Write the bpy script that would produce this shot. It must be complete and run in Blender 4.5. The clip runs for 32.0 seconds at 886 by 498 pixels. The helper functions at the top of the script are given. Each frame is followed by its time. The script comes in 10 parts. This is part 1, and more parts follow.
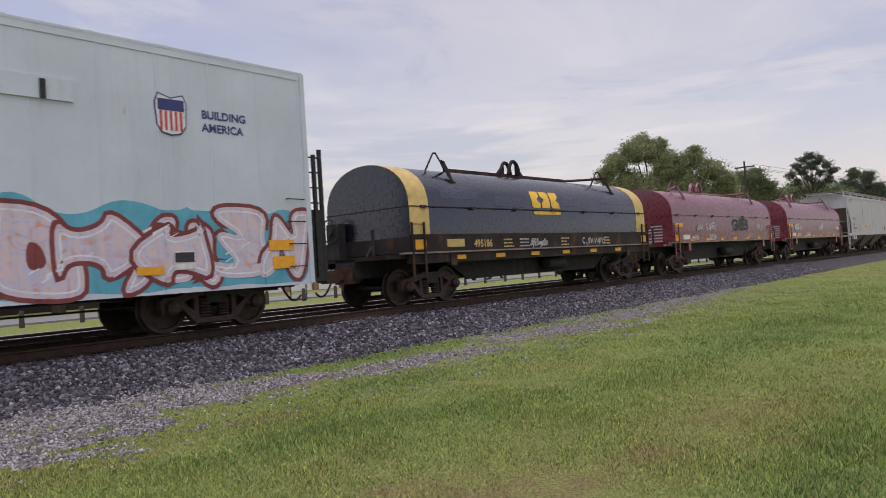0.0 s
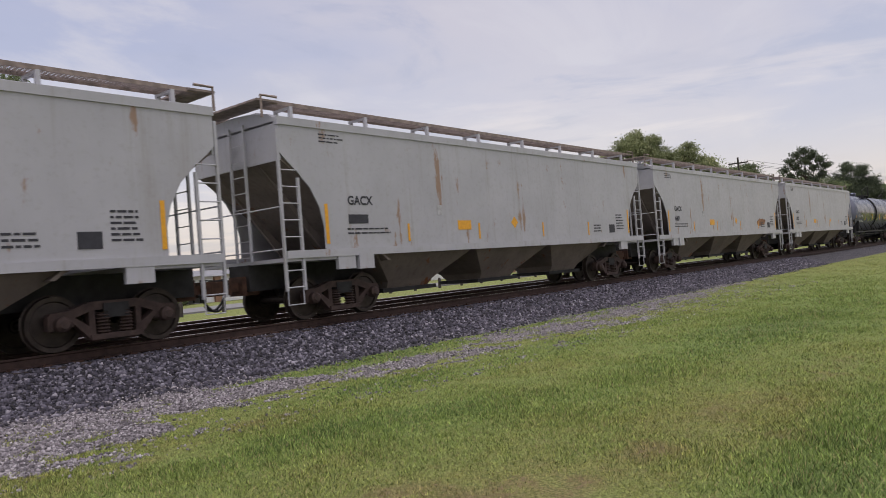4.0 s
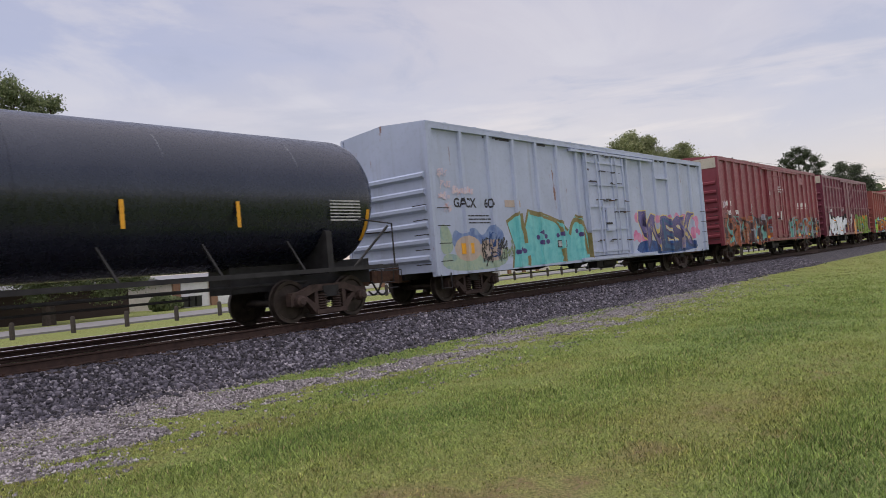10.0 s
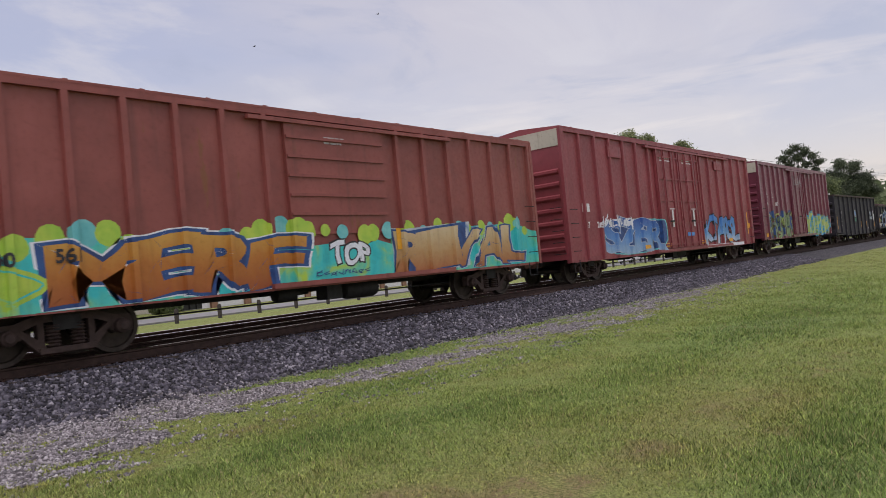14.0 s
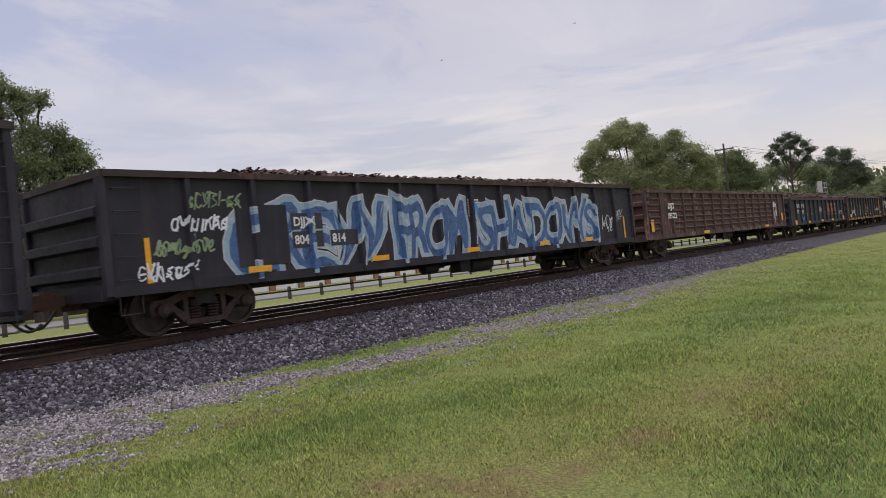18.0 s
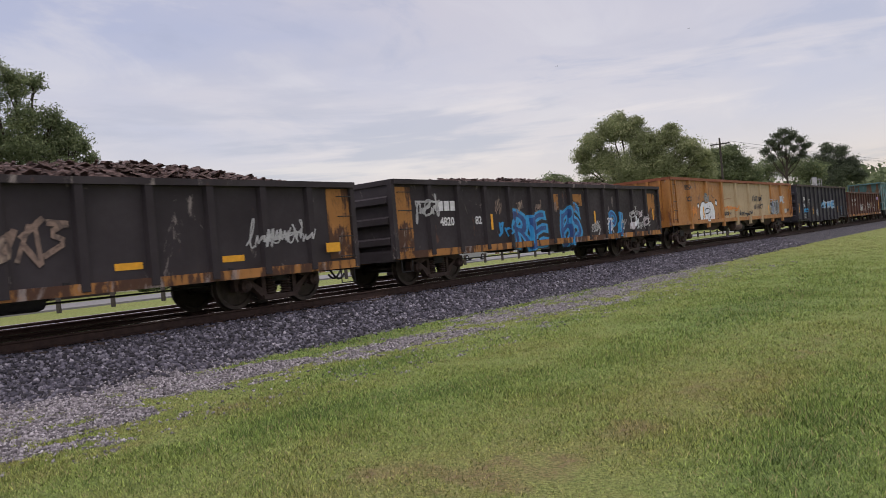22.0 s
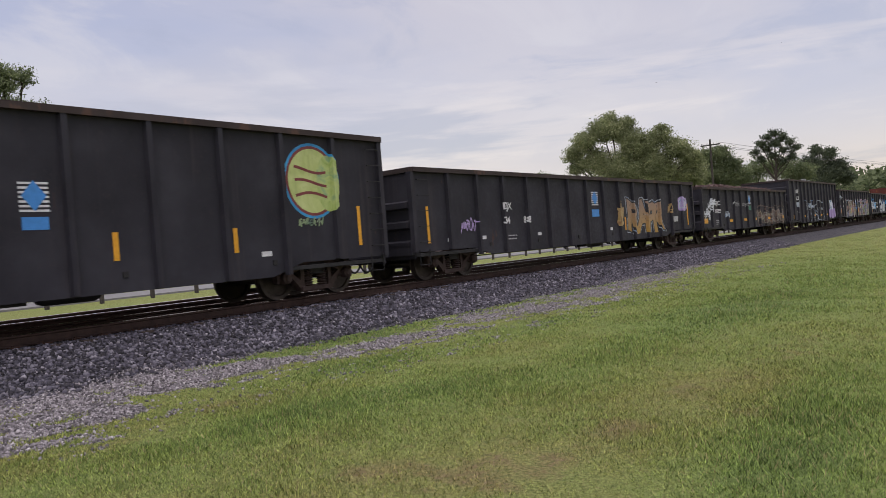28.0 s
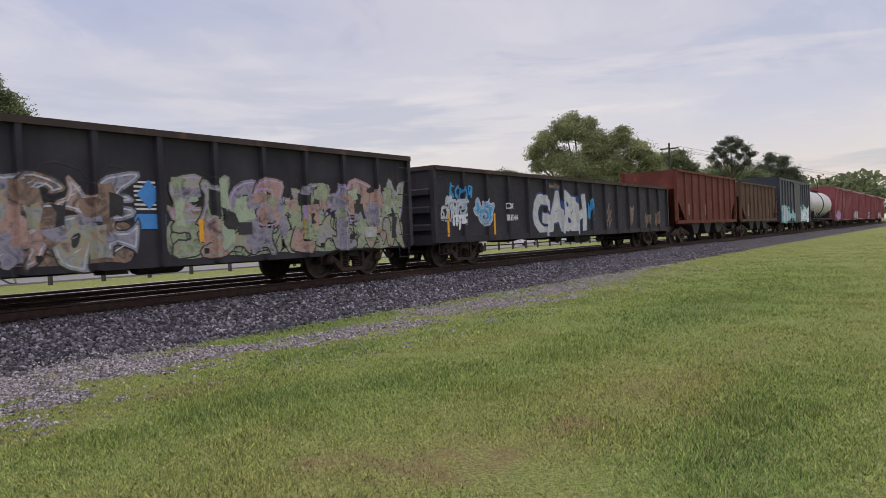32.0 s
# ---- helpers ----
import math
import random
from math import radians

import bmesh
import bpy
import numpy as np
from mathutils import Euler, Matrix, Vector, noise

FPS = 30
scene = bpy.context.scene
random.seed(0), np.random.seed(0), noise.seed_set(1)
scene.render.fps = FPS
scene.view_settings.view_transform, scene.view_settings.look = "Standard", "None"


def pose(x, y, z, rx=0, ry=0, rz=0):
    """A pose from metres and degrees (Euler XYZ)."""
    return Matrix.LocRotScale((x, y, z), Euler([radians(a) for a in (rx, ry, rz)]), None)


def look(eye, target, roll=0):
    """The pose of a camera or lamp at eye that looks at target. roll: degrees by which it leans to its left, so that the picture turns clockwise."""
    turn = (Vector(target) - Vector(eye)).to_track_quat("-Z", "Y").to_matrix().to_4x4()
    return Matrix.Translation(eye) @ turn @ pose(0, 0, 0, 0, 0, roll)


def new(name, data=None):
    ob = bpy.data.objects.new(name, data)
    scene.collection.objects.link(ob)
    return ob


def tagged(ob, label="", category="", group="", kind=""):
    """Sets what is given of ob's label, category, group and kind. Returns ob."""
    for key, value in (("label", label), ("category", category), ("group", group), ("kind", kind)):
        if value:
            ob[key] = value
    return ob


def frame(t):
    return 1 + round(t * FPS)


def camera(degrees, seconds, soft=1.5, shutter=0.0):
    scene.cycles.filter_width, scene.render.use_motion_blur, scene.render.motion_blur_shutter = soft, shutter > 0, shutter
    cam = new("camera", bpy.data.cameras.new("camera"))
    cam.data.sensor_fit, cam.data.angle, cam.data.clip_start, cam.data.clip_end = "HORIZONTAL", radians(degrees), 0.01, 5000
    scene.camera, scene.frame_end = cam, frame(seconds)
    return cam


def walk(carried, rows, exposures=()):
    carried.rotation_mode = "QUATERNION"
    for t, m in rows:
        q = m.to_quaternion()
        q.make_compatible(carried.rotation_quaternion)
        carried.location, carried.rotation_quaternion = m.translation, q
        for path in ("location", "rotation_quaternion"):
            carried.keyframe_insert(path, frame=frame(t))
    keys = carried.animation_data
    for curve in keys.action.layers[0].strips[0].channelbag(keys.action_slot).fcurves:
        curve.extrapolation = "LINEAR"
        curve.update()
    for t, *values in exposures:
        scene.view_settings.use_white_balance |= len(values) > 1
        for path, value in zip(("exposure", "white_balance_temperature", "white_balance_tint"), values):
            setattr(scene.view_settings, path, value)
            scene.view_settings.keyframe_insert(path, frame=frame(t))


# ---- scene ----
from mathutils import geometry

cam = camera(61.67, 32.0, soft=0.65, shutter=0.06)

# ---- camera: held by hand at one spot, turning a little ----
RAIL = 0.75          # top of rail over the lawn
EYE = RAIL + 0.88    # the lens over the lawn
Y_TRACK = 13.37      # middle of the track
Y_SECOND = 16.95     # middle of the empty track behind the train


def aim(yaw, pitch, roll):
    """The camera's pose: yaw from the track's square towards its far end."""
    return pose(0, 0, EYE, 0, 0, -yaw) @ pose(0, 0, 0, 90 + pitch) @ pose(0, 0, 0, 0, 0, roll)


ROWS = [
    (0, 50.067, 1.406, -3.666), (0.5, 50.059, 1.364, -3.825), (1, 50.063, 1.287, -3.862), (1.5, 50.072, 1.196, -3.925),
    (2, 50.033, 1.035, -3.880), (2.5, 49.970, 1.011, -3.939), (4.5, 50.567, 1.570, -4.807), (5, 50.648, 1.631, -4.928),
    (5.5, 50.692, 1.598, -5.008), (6, 50.734, 1.593, -5.014), (6.5, 50.764, 1.544, -5.075), (7, 50.840, 1.551, -5.115),
    (7.5, 50.875, 1.575, -5.168), (8, 50.847, 1.661, -5.156), (8.5, 50.819, 1.713, -5.109), (9, 50.810, 1.722, -5.050),
    (9.5, 50.795, 1.628, -4.984), (10, 50.732, 1.525, -4.929), (10.5, 50.698, 1.394, -4.942), (11, 50.723, 1.289, -5.009),
    (11.5, 50.739, 1.213, -5.032), (12, 50.678, 1.156, -5.064), (12.5, 50.633, 1.182, -5.200), (13, 50.658, 1.322, -5.303),
    (13.5, 50.754, 1.512, -5.396), (14, 50.771, 1.560, -5.464), (14.5, 50.755, 1.474, -5.469), (15, 50.701, 1.252, -5.436),
    (15.5, 50.678, 1.161, -5.431), (17.5, 51.130, 0.853, -5.758), (18, 51.196, 0.724, -5.812), (18.5, 51.180, 0.544, -5.736),
    (19, 51.027, 0.290, -5.510), (19.5, 50.824, 0.183, -5.338), (20, 50.736, 0.198, -5.240), (20.5, 50.967, 0.143, -5.081),
    (21, 51.386, -0.018, -4.947), (21.5, 51.638, -0.098, -4.878), (22, 51.539, -0.081, -4.896), (22.5, 51.352, 0.006, -4.843),
    (23, 51.191, 0.033, -4.722), (23.5, 51.009, -0.052, -4.615), (24, 50.842, -0.152, -4.557), (24.5, 50.688, -0.317, -4.552),
    (26.5, 50.409, -0.748, -4.597), (27, 50.724, -0.534, -4.606), (27.5, 51.482, -0.347, -4.573), (28, 52.238, -0.233, -4.512),
    (28.5, 52.537, -0.233, -4.431), (29, 52.931, -0.302, -4.130), (29.5, 53.750, -0.310, -3.613), (30, 54.587, -0.332, -3.251),
    (30.5, 55.058, -0.491, -2.923), (31, 55.291, -0.737, -2.694), (31.5, 55.308, -0.948, -2.524), (32, 55.322, -0.945, -2.478),
]
walk(cam, [(t, aim(*a)) for t, *a in ROWS])

# the train's speed in m/s, every four seconds
SPEED = [17.05, 17.48, 17.90, 17.74, 17.76, 17.69, 17.83, 17.87, 17.91]


def gone(t):
    """How far the train has run at t seconds."""
    s, k = 0.0, 0
    while k < 8 and t > 4 * (k + 1):
        s += 2 * (SPEED[k] + SPEED[k + 1])
        k += 1
    k = min(k, 7)
    d = t - 4 * k
    a = (SPEED[k + 1] - SPEED[k]) / 4
    return s + SPEED[k] * d + a * d * d / 2


# ---- light: a bright evening sky under thin cloud ----
world = bpy.data.worlds.new("evening_sky")
scene.world = world
world.use_nodes = True
wn, wl = world.node_tree.nodes, world.node_tree.links
wn.clear()
sky = wn.new("ShaderNodeTexSky")
sky.sky_type = "NISHITA"
sky.sun_disc = False
sky.sun_elevation, sky.sun_rotation = radians(72.6), radians(-123.7)
sky.air_density, sky.dust_density = 1.2, 1.5
co = wn.new("ShaderNodeTexCoord")
sep = wn.new("ShaderNodeSeparateXYZ")
wl.new(co.outputs["Generated"], sep.inputs[0])


def sky_range(v, a, b, lo, hi):
    n = wn.new("ShaderNodeMapRange")
    n.interpolation_type = "SMOOTHSTEP"
    for k, q in zip((1, 2, 3, 4), (a, b, lo, hi)):
        n.inputs[k].default_value = q
    wl.new(v, n.inputs[0])
    return n.outputs[0]


def sky_mix(fac, a, b):
    n = wn.new("ShaderNodeMix")
    n.data_type = "RGBA"
    for sock, v in ((n.inputs[0], fac), (n.inputs[6], a), (n.inputs[7], b)):
        if isinstance(v, tuple):
            sock.default_value = (*v, 1)
        else:
            wl.new(v, sock)
    return n.outputs[2]


# the cloud sheet hangs level overhead, so it draws together towards the horizon
den = wn.new("ShaderNodeMath")
den.operation = "ADD"
den.inputs[1].default_value = 0.16
wl.new(sep.outputs["Z"], den.inputs[0])
sheet = wn.new("ShaderNodeVectorMath")
sheet.operation = "DIVIDE"
three = wn.new("ShaderNodeCombineXYZ")
for k in range(3):
    wl.new(den.outputs[0], three.inputs[k])
wl.new(co.outputs["Generated"], sheet.inputs[0])
wl.new(three.outputs[0], sheet.inputs[1])


def cloud(scale, detail, rough, distort, shift):
    m = wn.new("ShaderNodeMapping")
    m.inputs["Location"].default_value = shift
    m.inputs["Scale"].default_value = (0.75, 1.0, 1.0)
    m.inputs["Rotation"].default_value = (0, 0, 0.5)
    wl.new(sheet.outputs[0], m.inputs["Vector"])
    n = wn.new("ShaderNodeTexNoise")
    n.inputs["Scale"].default_value, n.inputs["Detail"].default_value = scale, detail
    n.inputs["Roughness"].default_value, n.inputs["Distortion"].default_value = rough, distort
    wl.new(m.outputs[0], n.inputs["Vector"])
    return n.outputs["Fac"]


broad = cloud(0.55, 5, 0.55, 0.3, (3.1, 0.4, 0))
tufts = cloud(1.7, 7, 0.6, 0.6, (0.2, 5.0, 0))
col = sky_mix(sky_range(broad, 0.38, 0.60, 0, 1), (0.420, 0.405, 0.522), (0.590, 0.518, 0.540))
col = sky_mix(sky_range(tufts, 0.50, 0.66, 0, 0.60), col, (0.655, 0.585, 0.590))
col = sky_mix(sky_range(tufts, 0.34, 0.47, 0.6, 0), col, (0.388, 0.373, 0.472))
# warmer low down, brighter overhead as under any thin overcast
col = sky_mix(sky_range(sep.outputs["Z"], 0.02, 0.25, 0.80, 0), col, (0.725, 0.590, 0.545))
# long level bars of grey cloud and pale gaps towards the horizon
def bar_cloud(stretch, scale, shift, distort):
    m = wn.new("ShaderNodeMapping")
    m.inputs["Location"].default_value, m.inputs["Scale"].default_value = shift, (1, 1, stretch)
    wl.new(co.outputs["Generated"], m.inputs["Vector"])
    n = wn.new("ShaderNodeTexNoise")
    n.inputs["Scale"].default_value, n.inputs["Detail"].default_value = scale, 6
    n.inputs["Roughness"].default_value, n.inputs["Distortion"].default_value = 0.55, distort
    wl.new(m.outputs[0], n.inputs["Vector"])
    return n.outputs["Fac"]


def times(a, b):
    n = wn.new("ShaderNodeMath")
    n.operation = "MULTIPLY"
    wl.new(a, n.inputs[0])
    wl.new(b, n.inputs[1])
    return n.outputs[0]


low = sky_range(sep.outputs["Z"], 0.14, 0.30, 1.0, 0.0)
col = sky_mix(times(sky_range(bar_cloud(7.0, 2.6, (0.7, 1.9, 0.35), 0.3), 0.49, 0.62, 0, 0.80), low), col, (0.425, 0.388, 0.450))
col = sky_mix(times(sky_range(bar_cloud(9.0, 2.1, (4.1, 0.3, 2.0), 0.4), 0.52, 0.64, 0, 0.60), low), col, (0.790, 0.665, 0.610))
high = wn.new("ShaderNodeVectorMath")
high.operation = "SCALE"
wl.new(col, high.inputs[0])
wl.new(sky_range(sep.outputs["Z"], 0.38, 1.0, 1.0, 1.75), high.inputs[3])
bg1, bg2, add = wn.new("ShaderNodeBackground"), wn.new("ShaderNodeBackground"), wn.new("ShaderNodeAddShader")
bg1.inputs["Strength"].default_value, bg2.inputs["Strength"].default_value = 0.05, 0.86
wl.new(sky.outputs[0], bg1.inputs["Color"])
wl.new(high.outputs[0], bg2.inputs["Color"])
wl.new(bg1.outputs[0], add.inputs[0])
wl.new(bg2.outputs[0], add.inputs[1])
out = wn.new("ShaderNodeOutputWorld")
wl.new(add.outputs[0], out.inputs["Surface"])

sun = new("sun", bpy.data.lights.new("sun", "SUN"))
sun.data.energy, sun.data.angle, sun.data.color = 1.75, radians(45), (1.0, 0.945, 0.935)
sun.matrix_world = look((-12, -8, 46), (0, 0, 0))
scene.view_settings.exposure = 0.0

# ---- materials ----
def ramp(nt, fac, stops):
    r = nt.nodes.new("ShaderNodeValToRGB")
    el = r.color_ramp.elements
    while len(el) < len(stops):
        el.new(0.5)
    for s, (p, c) in zip(el, stops):
        s.position, s.color = p, (*c, 1)
    nt.links.new(fac, r.inputs["Fac"])
    return r.outputs[0]


def noise_of(nt, vec, scale, detail=4, rough=0.55, stretch=None, distort=0.0):
    if stretch:
        m = nt.nodes.new("ShaderNodeMapping")
        m.inputs["Scale"].default_value = stretch
        nt.links.new(vec, m.inputs["Vector"])
        vec = m.outputs[0]
    n = nt.nodes.new("ShaderNodeTexNoise")
    n.inputs["Scale"].default_value, n.inputs["Detail"].default_value = scale, detail
    n.inputs["Roughness"].default_value, n.inputs["Distortion"].default_value = rough, distort
    nt.links.new(vec, n.inputs["Vector"])
    return n.outputs["Fac"]


def blend(nt, fac, a, b, mode="MIX"):
    m = nt.nodes.new("ShaderNodeMix")
    m.data_type, m.blend_type = "RGBA", mode
    for sock, v in ((m.inputs[0], fac), (m.inputs[6], a), (m.inputs[7], b)):
        if isinstance(v, (int, float)):
            sock.default_value = v
        elif isinstance(v, tuple):
            sock.default_value = (*v, 1)
        else:
            nt.links.new(v, sock)
    return m.outputs[2]


def calc(nt, op, a, b=0.0, c=0.0):
    m = nt.nodes.new("ShaderNodeMath")
    m.operation = op
    for sock, v in zip(m.inputs, (a, b, c)):
        if isinstance(v, (int, float)):
            sock.default_value = v
        else:
            nt.links.new(v, sock)
    return m.outputs[0]


def span(nt, v, a, b, lo=0.0, hi=1.0):
    m = nt.nodes.new("ShaderNodeMapRange")
    m.interpolation_type = "SMOOTHSTEP"
    for k, q in zip((1, 2, 3, 4), (a, b, lo, hi)):
        m.inputs[k].default_value = q
    nt.links.new(v, m.inputs[0])
    return m.outputs[0]


def base(name, rough=0.6, metal=0.0):
    m = bpy.data.materials.new(name)
    m.use_nodes = True
    nt = m.node_tree
    b = nt.nodes["Principled BSDF"]
    b.inputs["Roughness"].default_value, b.inputs["Metallic"].default_value = rough, metal
    tc = nt.nodes.new("ShaderNodeTexCoord")
    return m, nt, b, tc.outputs["Object"]


def bump(nt, b, height, strength=0.3, dist=0.01):
    n = nt.nodes.new("ShaderNodeBump")
    n.inputs["Strength"].default_value, n.inputs["Distance"].default_value = strength, dist
    nt.links.new(height, n.inputs["Height"])
    nt.links.new(n.outputs[0], b.inputs["Normal"])


def plain(name, color, rough=0.6, metal=0.0, vary=0.25, scale=6.0):
    m, nt, b, vec = base(name, rough, metal)
    n = noise_of(nt, vec, scale, 5)
    dark = tuple(c * (1 - vary) for c in color)
    lite = tuple(min(1, c * (1 + vary * 0.6)) for c in color)
    nt.links.new(ramp(nt, n, [(0.3, dark), (0.7, lite)]), b.inputs["Base Color"])
    bump(nt, b, noise_of(nt, vec, scale * 8, 3), 0.12, 0.01)
    return m


def car_paint(name, color, rust=0.3, rough=0.5, fade=0.25, rust_color=(0.20, 0.075, 0.03), dirt=(0.055, 0.045, 0.04), dirty=0.35, pale=None, chalk=0.0, grain=1.0, gloss=None):
    """Weathered paint on a freight car: faded patches, streaks that run down, rust spots and grime."""
    m, nt, b, vec = base(name, rough)
    big = noise_of(nt, vec, 0.7, 4)
    dark = tuple(c * (1 - fade) for c in color)
    lite = pale or tuple(min(1, c * (1 + fade) + 0.01) for c in color)
    col = ramp(nt, big, [(0.25, dark), (0.5, color), (0.78, lite)])
    streak = noise_of(nt, vec, 1.0, 5, 0.6, (4.5, 4.5, 0.22))
    col = blend(nt, span(nt, streak, 0.52, 0.78, 0, dirty), col, dirt)
    fine = noise_of(nt, vec, 9, 6, 0.65)
    col = blend(nt, span(nt, fine, 0.5, 0.75, 0, dirty * 0.6), col, dirt)
    spots = noise_of(nt, vec, 1.3 * grain, 8, 0.68, (1.0, 1.0, 0.55), 0.4)
    runs = noise_of(nt, vec, 1.7 * grain, 6, 0.6, (2.2, 2.2, 0.16))
    k = calc(nt, "ADD", calc(nt, "MULTIPLY", spots, 0.6), calc(nt, "MULTIPLY", runs, 0.4))
    edge = 0.66 - 0.30 * rust
    col = blend(nt, span(nt, k, edge, edge + 0.05, 0, 0.92), col, rust_color)
    if chalk:
        worn = noise_of(nt, vec, 1.1, 8, 0.7, (1.6, 1.6, 0.7), 0.8)
        col = blend(nt, span(nt, worn, 0.62 - 0.12 * chalk, 0.68 - 0.08 * chalk, 0, 0.8), col, (0.30, 0.26, 0.245))
    nt.links.new(col, b.inputs["Base Color"])
    nt.links.new(span(nt, fine, 0.3, 0.7, max(0.05, rough - 0.1), rough + 0.12), b.inputs["Roughness"])
    b.inputs["Specular IOR Level"].default_value = 0.42 if rough < 0.26 else 0.5 if rough < 0.6 else 0.16
    if gloss:
        b.inputs["Specular IOR Level"].default_value = gloss
    if rough < 0.36:
        b.inputs["Specular Tint"].default_value = (0.78, 0.86, 1.0, 1)
    bump(nt, b, big, 0.25, 0.03)
    return m


def spilled_paint(name, color, spill, shift):
    """Tank paint with tar run down from the hatch in long round-ended tongues over a dusty grey lower half; shift sets where the tongues hang."""
    m, nt, b, vec = base(name, 0.4)
    sp = nt.nodes.new("ShaderNodeSeparateXYZ")
    nt.links.new(vec, sp.inputs[0])
    along = nt.nodes.new("ShaderNodeCombineXYZ")
    nt.links.new(calc(nt, "ADD", sp.outputs["X"], shift), along.inputs[0])
    reach, sway, drip = (noise_of(nt, along.outputs[0], sc, 1, 0.4) for sc in (0.30, 0.55, 2.6))
    # round-ended tongues with narrow gaps between them, and a finer set of drips
    u = calc(nt, "MULTIPLY_ADD", sway, 2.6, calc(nt, "MULTIPLY", sp.outputs["X"], 0.62))
    lobe = calc(nt, "ABSOLUTE", calc(nt, "SINE", calc(nt, "MULTIPLY", u, math.pi)))
    fringe = calc(nt, "ABSOLUTE", calc(nt, "SINE", calc(nt, "MULTIPLY_ADD", drip, 5.0, calc(nt, "MULTIPLY", u, 7.5))))
    low = calc(nt, "MULTIPLY_ADD", reach, 1.1, 2.02)
    low = calc(nt, "MULTIPLY_ADD", calc(nt, "POWER", lobe, 0.55), -0.62, low)
    low = calc(nt, "MULTIPLY_ADD", fringe, -0.13, low)
    low = calc(nt, "ADD", low, span(nt, sp.outputs["X"], -7.0, -4.2, 0.45, 0.0))
    # the ends stay clear of tar but for the crown
    low = calc(nt, "ADD", low, span(nt, calc(nt, "ABSOLUTE", sp.outputs["X"]), 7.2, 8.1, 0.0, 1.3))
    mask = span(nt, calc(nt, "SUBTRACT", sp.outputs["Z"], low), -0.03, 0.03)
    dust = noise_of(nt, vec, 3.0, 6, 0.65, (1, 1, 0.4))
    run = noise_of(nt, vec, 1.0, 5, 0.6, (3.5, 0.6, 0.25))
    grey = blend(nt, span(nt, dust, 0.35, 0.75, 0, 0.6), color, tuple(c * 1.35 for c in color))
    grey = blend(nt, span(nt, run, 0.50, 0.72, 0, 0.5), grey, tuple(c * 0.35 for c in color))
    sheen = noise_of(nt, vec, 1.0, 6, 0.65, (1.1, 5.0, 0.9), 0.3)
    tar = blend(nt, span(nt, run, 0.52, 0.72, 0, 0.7), spill, (0.022, 0.024, 0.042))
    nt.links.new(blend(nt, mask, grey, tar), b.inputs["Base Color"])
    nt.links.new(calc(nt, "ADD", span(nt, mask, 0, 1, 0.50, 0.16), span(nt, sheen, 0.38, 0.62, 0.0, 0.16)), b.inputs["Roughness"])
    nt.links.new(span(nt, mask, 0, 1, 0.45, 1.0), b.inputs["Specular IOR Level"])
    b.inputs["Specular Tint"].default_value = (0.66, 0.74, 1.0, 1)
    bump(nt, b, calc(nt, "ADD", noise_of(nt, vec, 0.8, 3), calc(nt, "MULTIPLY", run, 0.25)), 0.16, 0.03)
    return m


# ---- mesh helpers ----
def box(bm, x0, x1, y0, y1, z0, z1):
    v = [bm.verts.new((x, y, z)) for z in (z0, z1) for y in (y0, y1) for x in (x0, x1)]
    for f in ((0, 2, 3, 1), (4, 5, 7, 6), (0, 1, 5, 4), (2, 6, 7, 3), (0, 4, 6, 2), (1, 3, 7, 5)):
        bm.faces.new([v[i] for i in f])


def prism(bm, pts, y0, y1):
    """A polygon given in (x, z), drawn out from y0 to y1."""
    a = [bm.verts.new((x, y0, z)) for x, z in pts]
    b = [bm.verts.new((x, y1, z)) for x, z in pts]
    n = len(pts)
    bm.faces.new(a)
    bm.faces.new(b[::-1])
    for i in range(n):
        bm.faces.new((a[i], b[i], b[(i + 1) % n], a[(i + 1) % n]))


def prism_x(bm, pts, x0, x1, cap=True):
    """A polygon given in (y, z), drawn out along x."""
    a = [bm.verts.new((x0, y, z)) for y, z in pts]
    b = [bm.verts.new((x1, y, z)) for y, z in pts]
    n = len(pts)
    if cap:
        bm.faces.new(a)
        bm.faces.new(b[::-1])
    for i in range(n):
        bm.faces.new((a[i], b[i], b[(i + 1) % n], a[(i + 1) % n]))


def rod(bm, p, q, r, n=6):
    p, q = Vector(p), Vector(q)
    d = (q - p).normalized()
    u = d.orthogonal().normalized()
    w = d.cross(u)
    ring = [[bm.verts.new(c + r * (math.cos(6.2832 * i / n) * u + math.sin(6.2832 * i / n) * w)) for i in range(n)] for c in (p, q)]
    for i in range(n):
        j = (i + 1) % n
        bm.faces.new((ring[0][i], ring[0][j], ring[1][j], ring[1][i]))
    bm.faces.new(ring[0][::-1])
    bm.faces.new(ring[1])


def pipe(bm, pts, r, n=6):
    """A round bar bent through points, swept in one piece."""
    pts = [Vector(p) for p in pts]
    rings, u = [], None
    for k, p in enumerate(pts):
        a = (p - pts[k - 1]).normalized() if k else None
        b = (pts[k + 1] - p).normalized() if k < len(pts) - 1 else None
        d = a if b is None else b if a is None else (a + b).normalized() if (a + b).length > 0.01 else b
        u = d.orthogonal().normalized() if u is None or abs(u.dot(d)) > 0.98 else (u - d * u.dot(d)).normalized()
        w = d.cross(u)
        rings.append([bm.verts.new(p + r * (math.cos(6.2832 * i / n) * u + math.sin(6.2832 * i / n) * w)) for i in range(n)])
    for q, t in zip(rings, rings[1:]):
        for i in range(n):
            bm.faces.new((q[i], q[(i + 1) % n], t[(i + 1) % n], t[i]))
    bm.faces.new(rings[0][::-1])
    bm.faces.new(rings[-1])


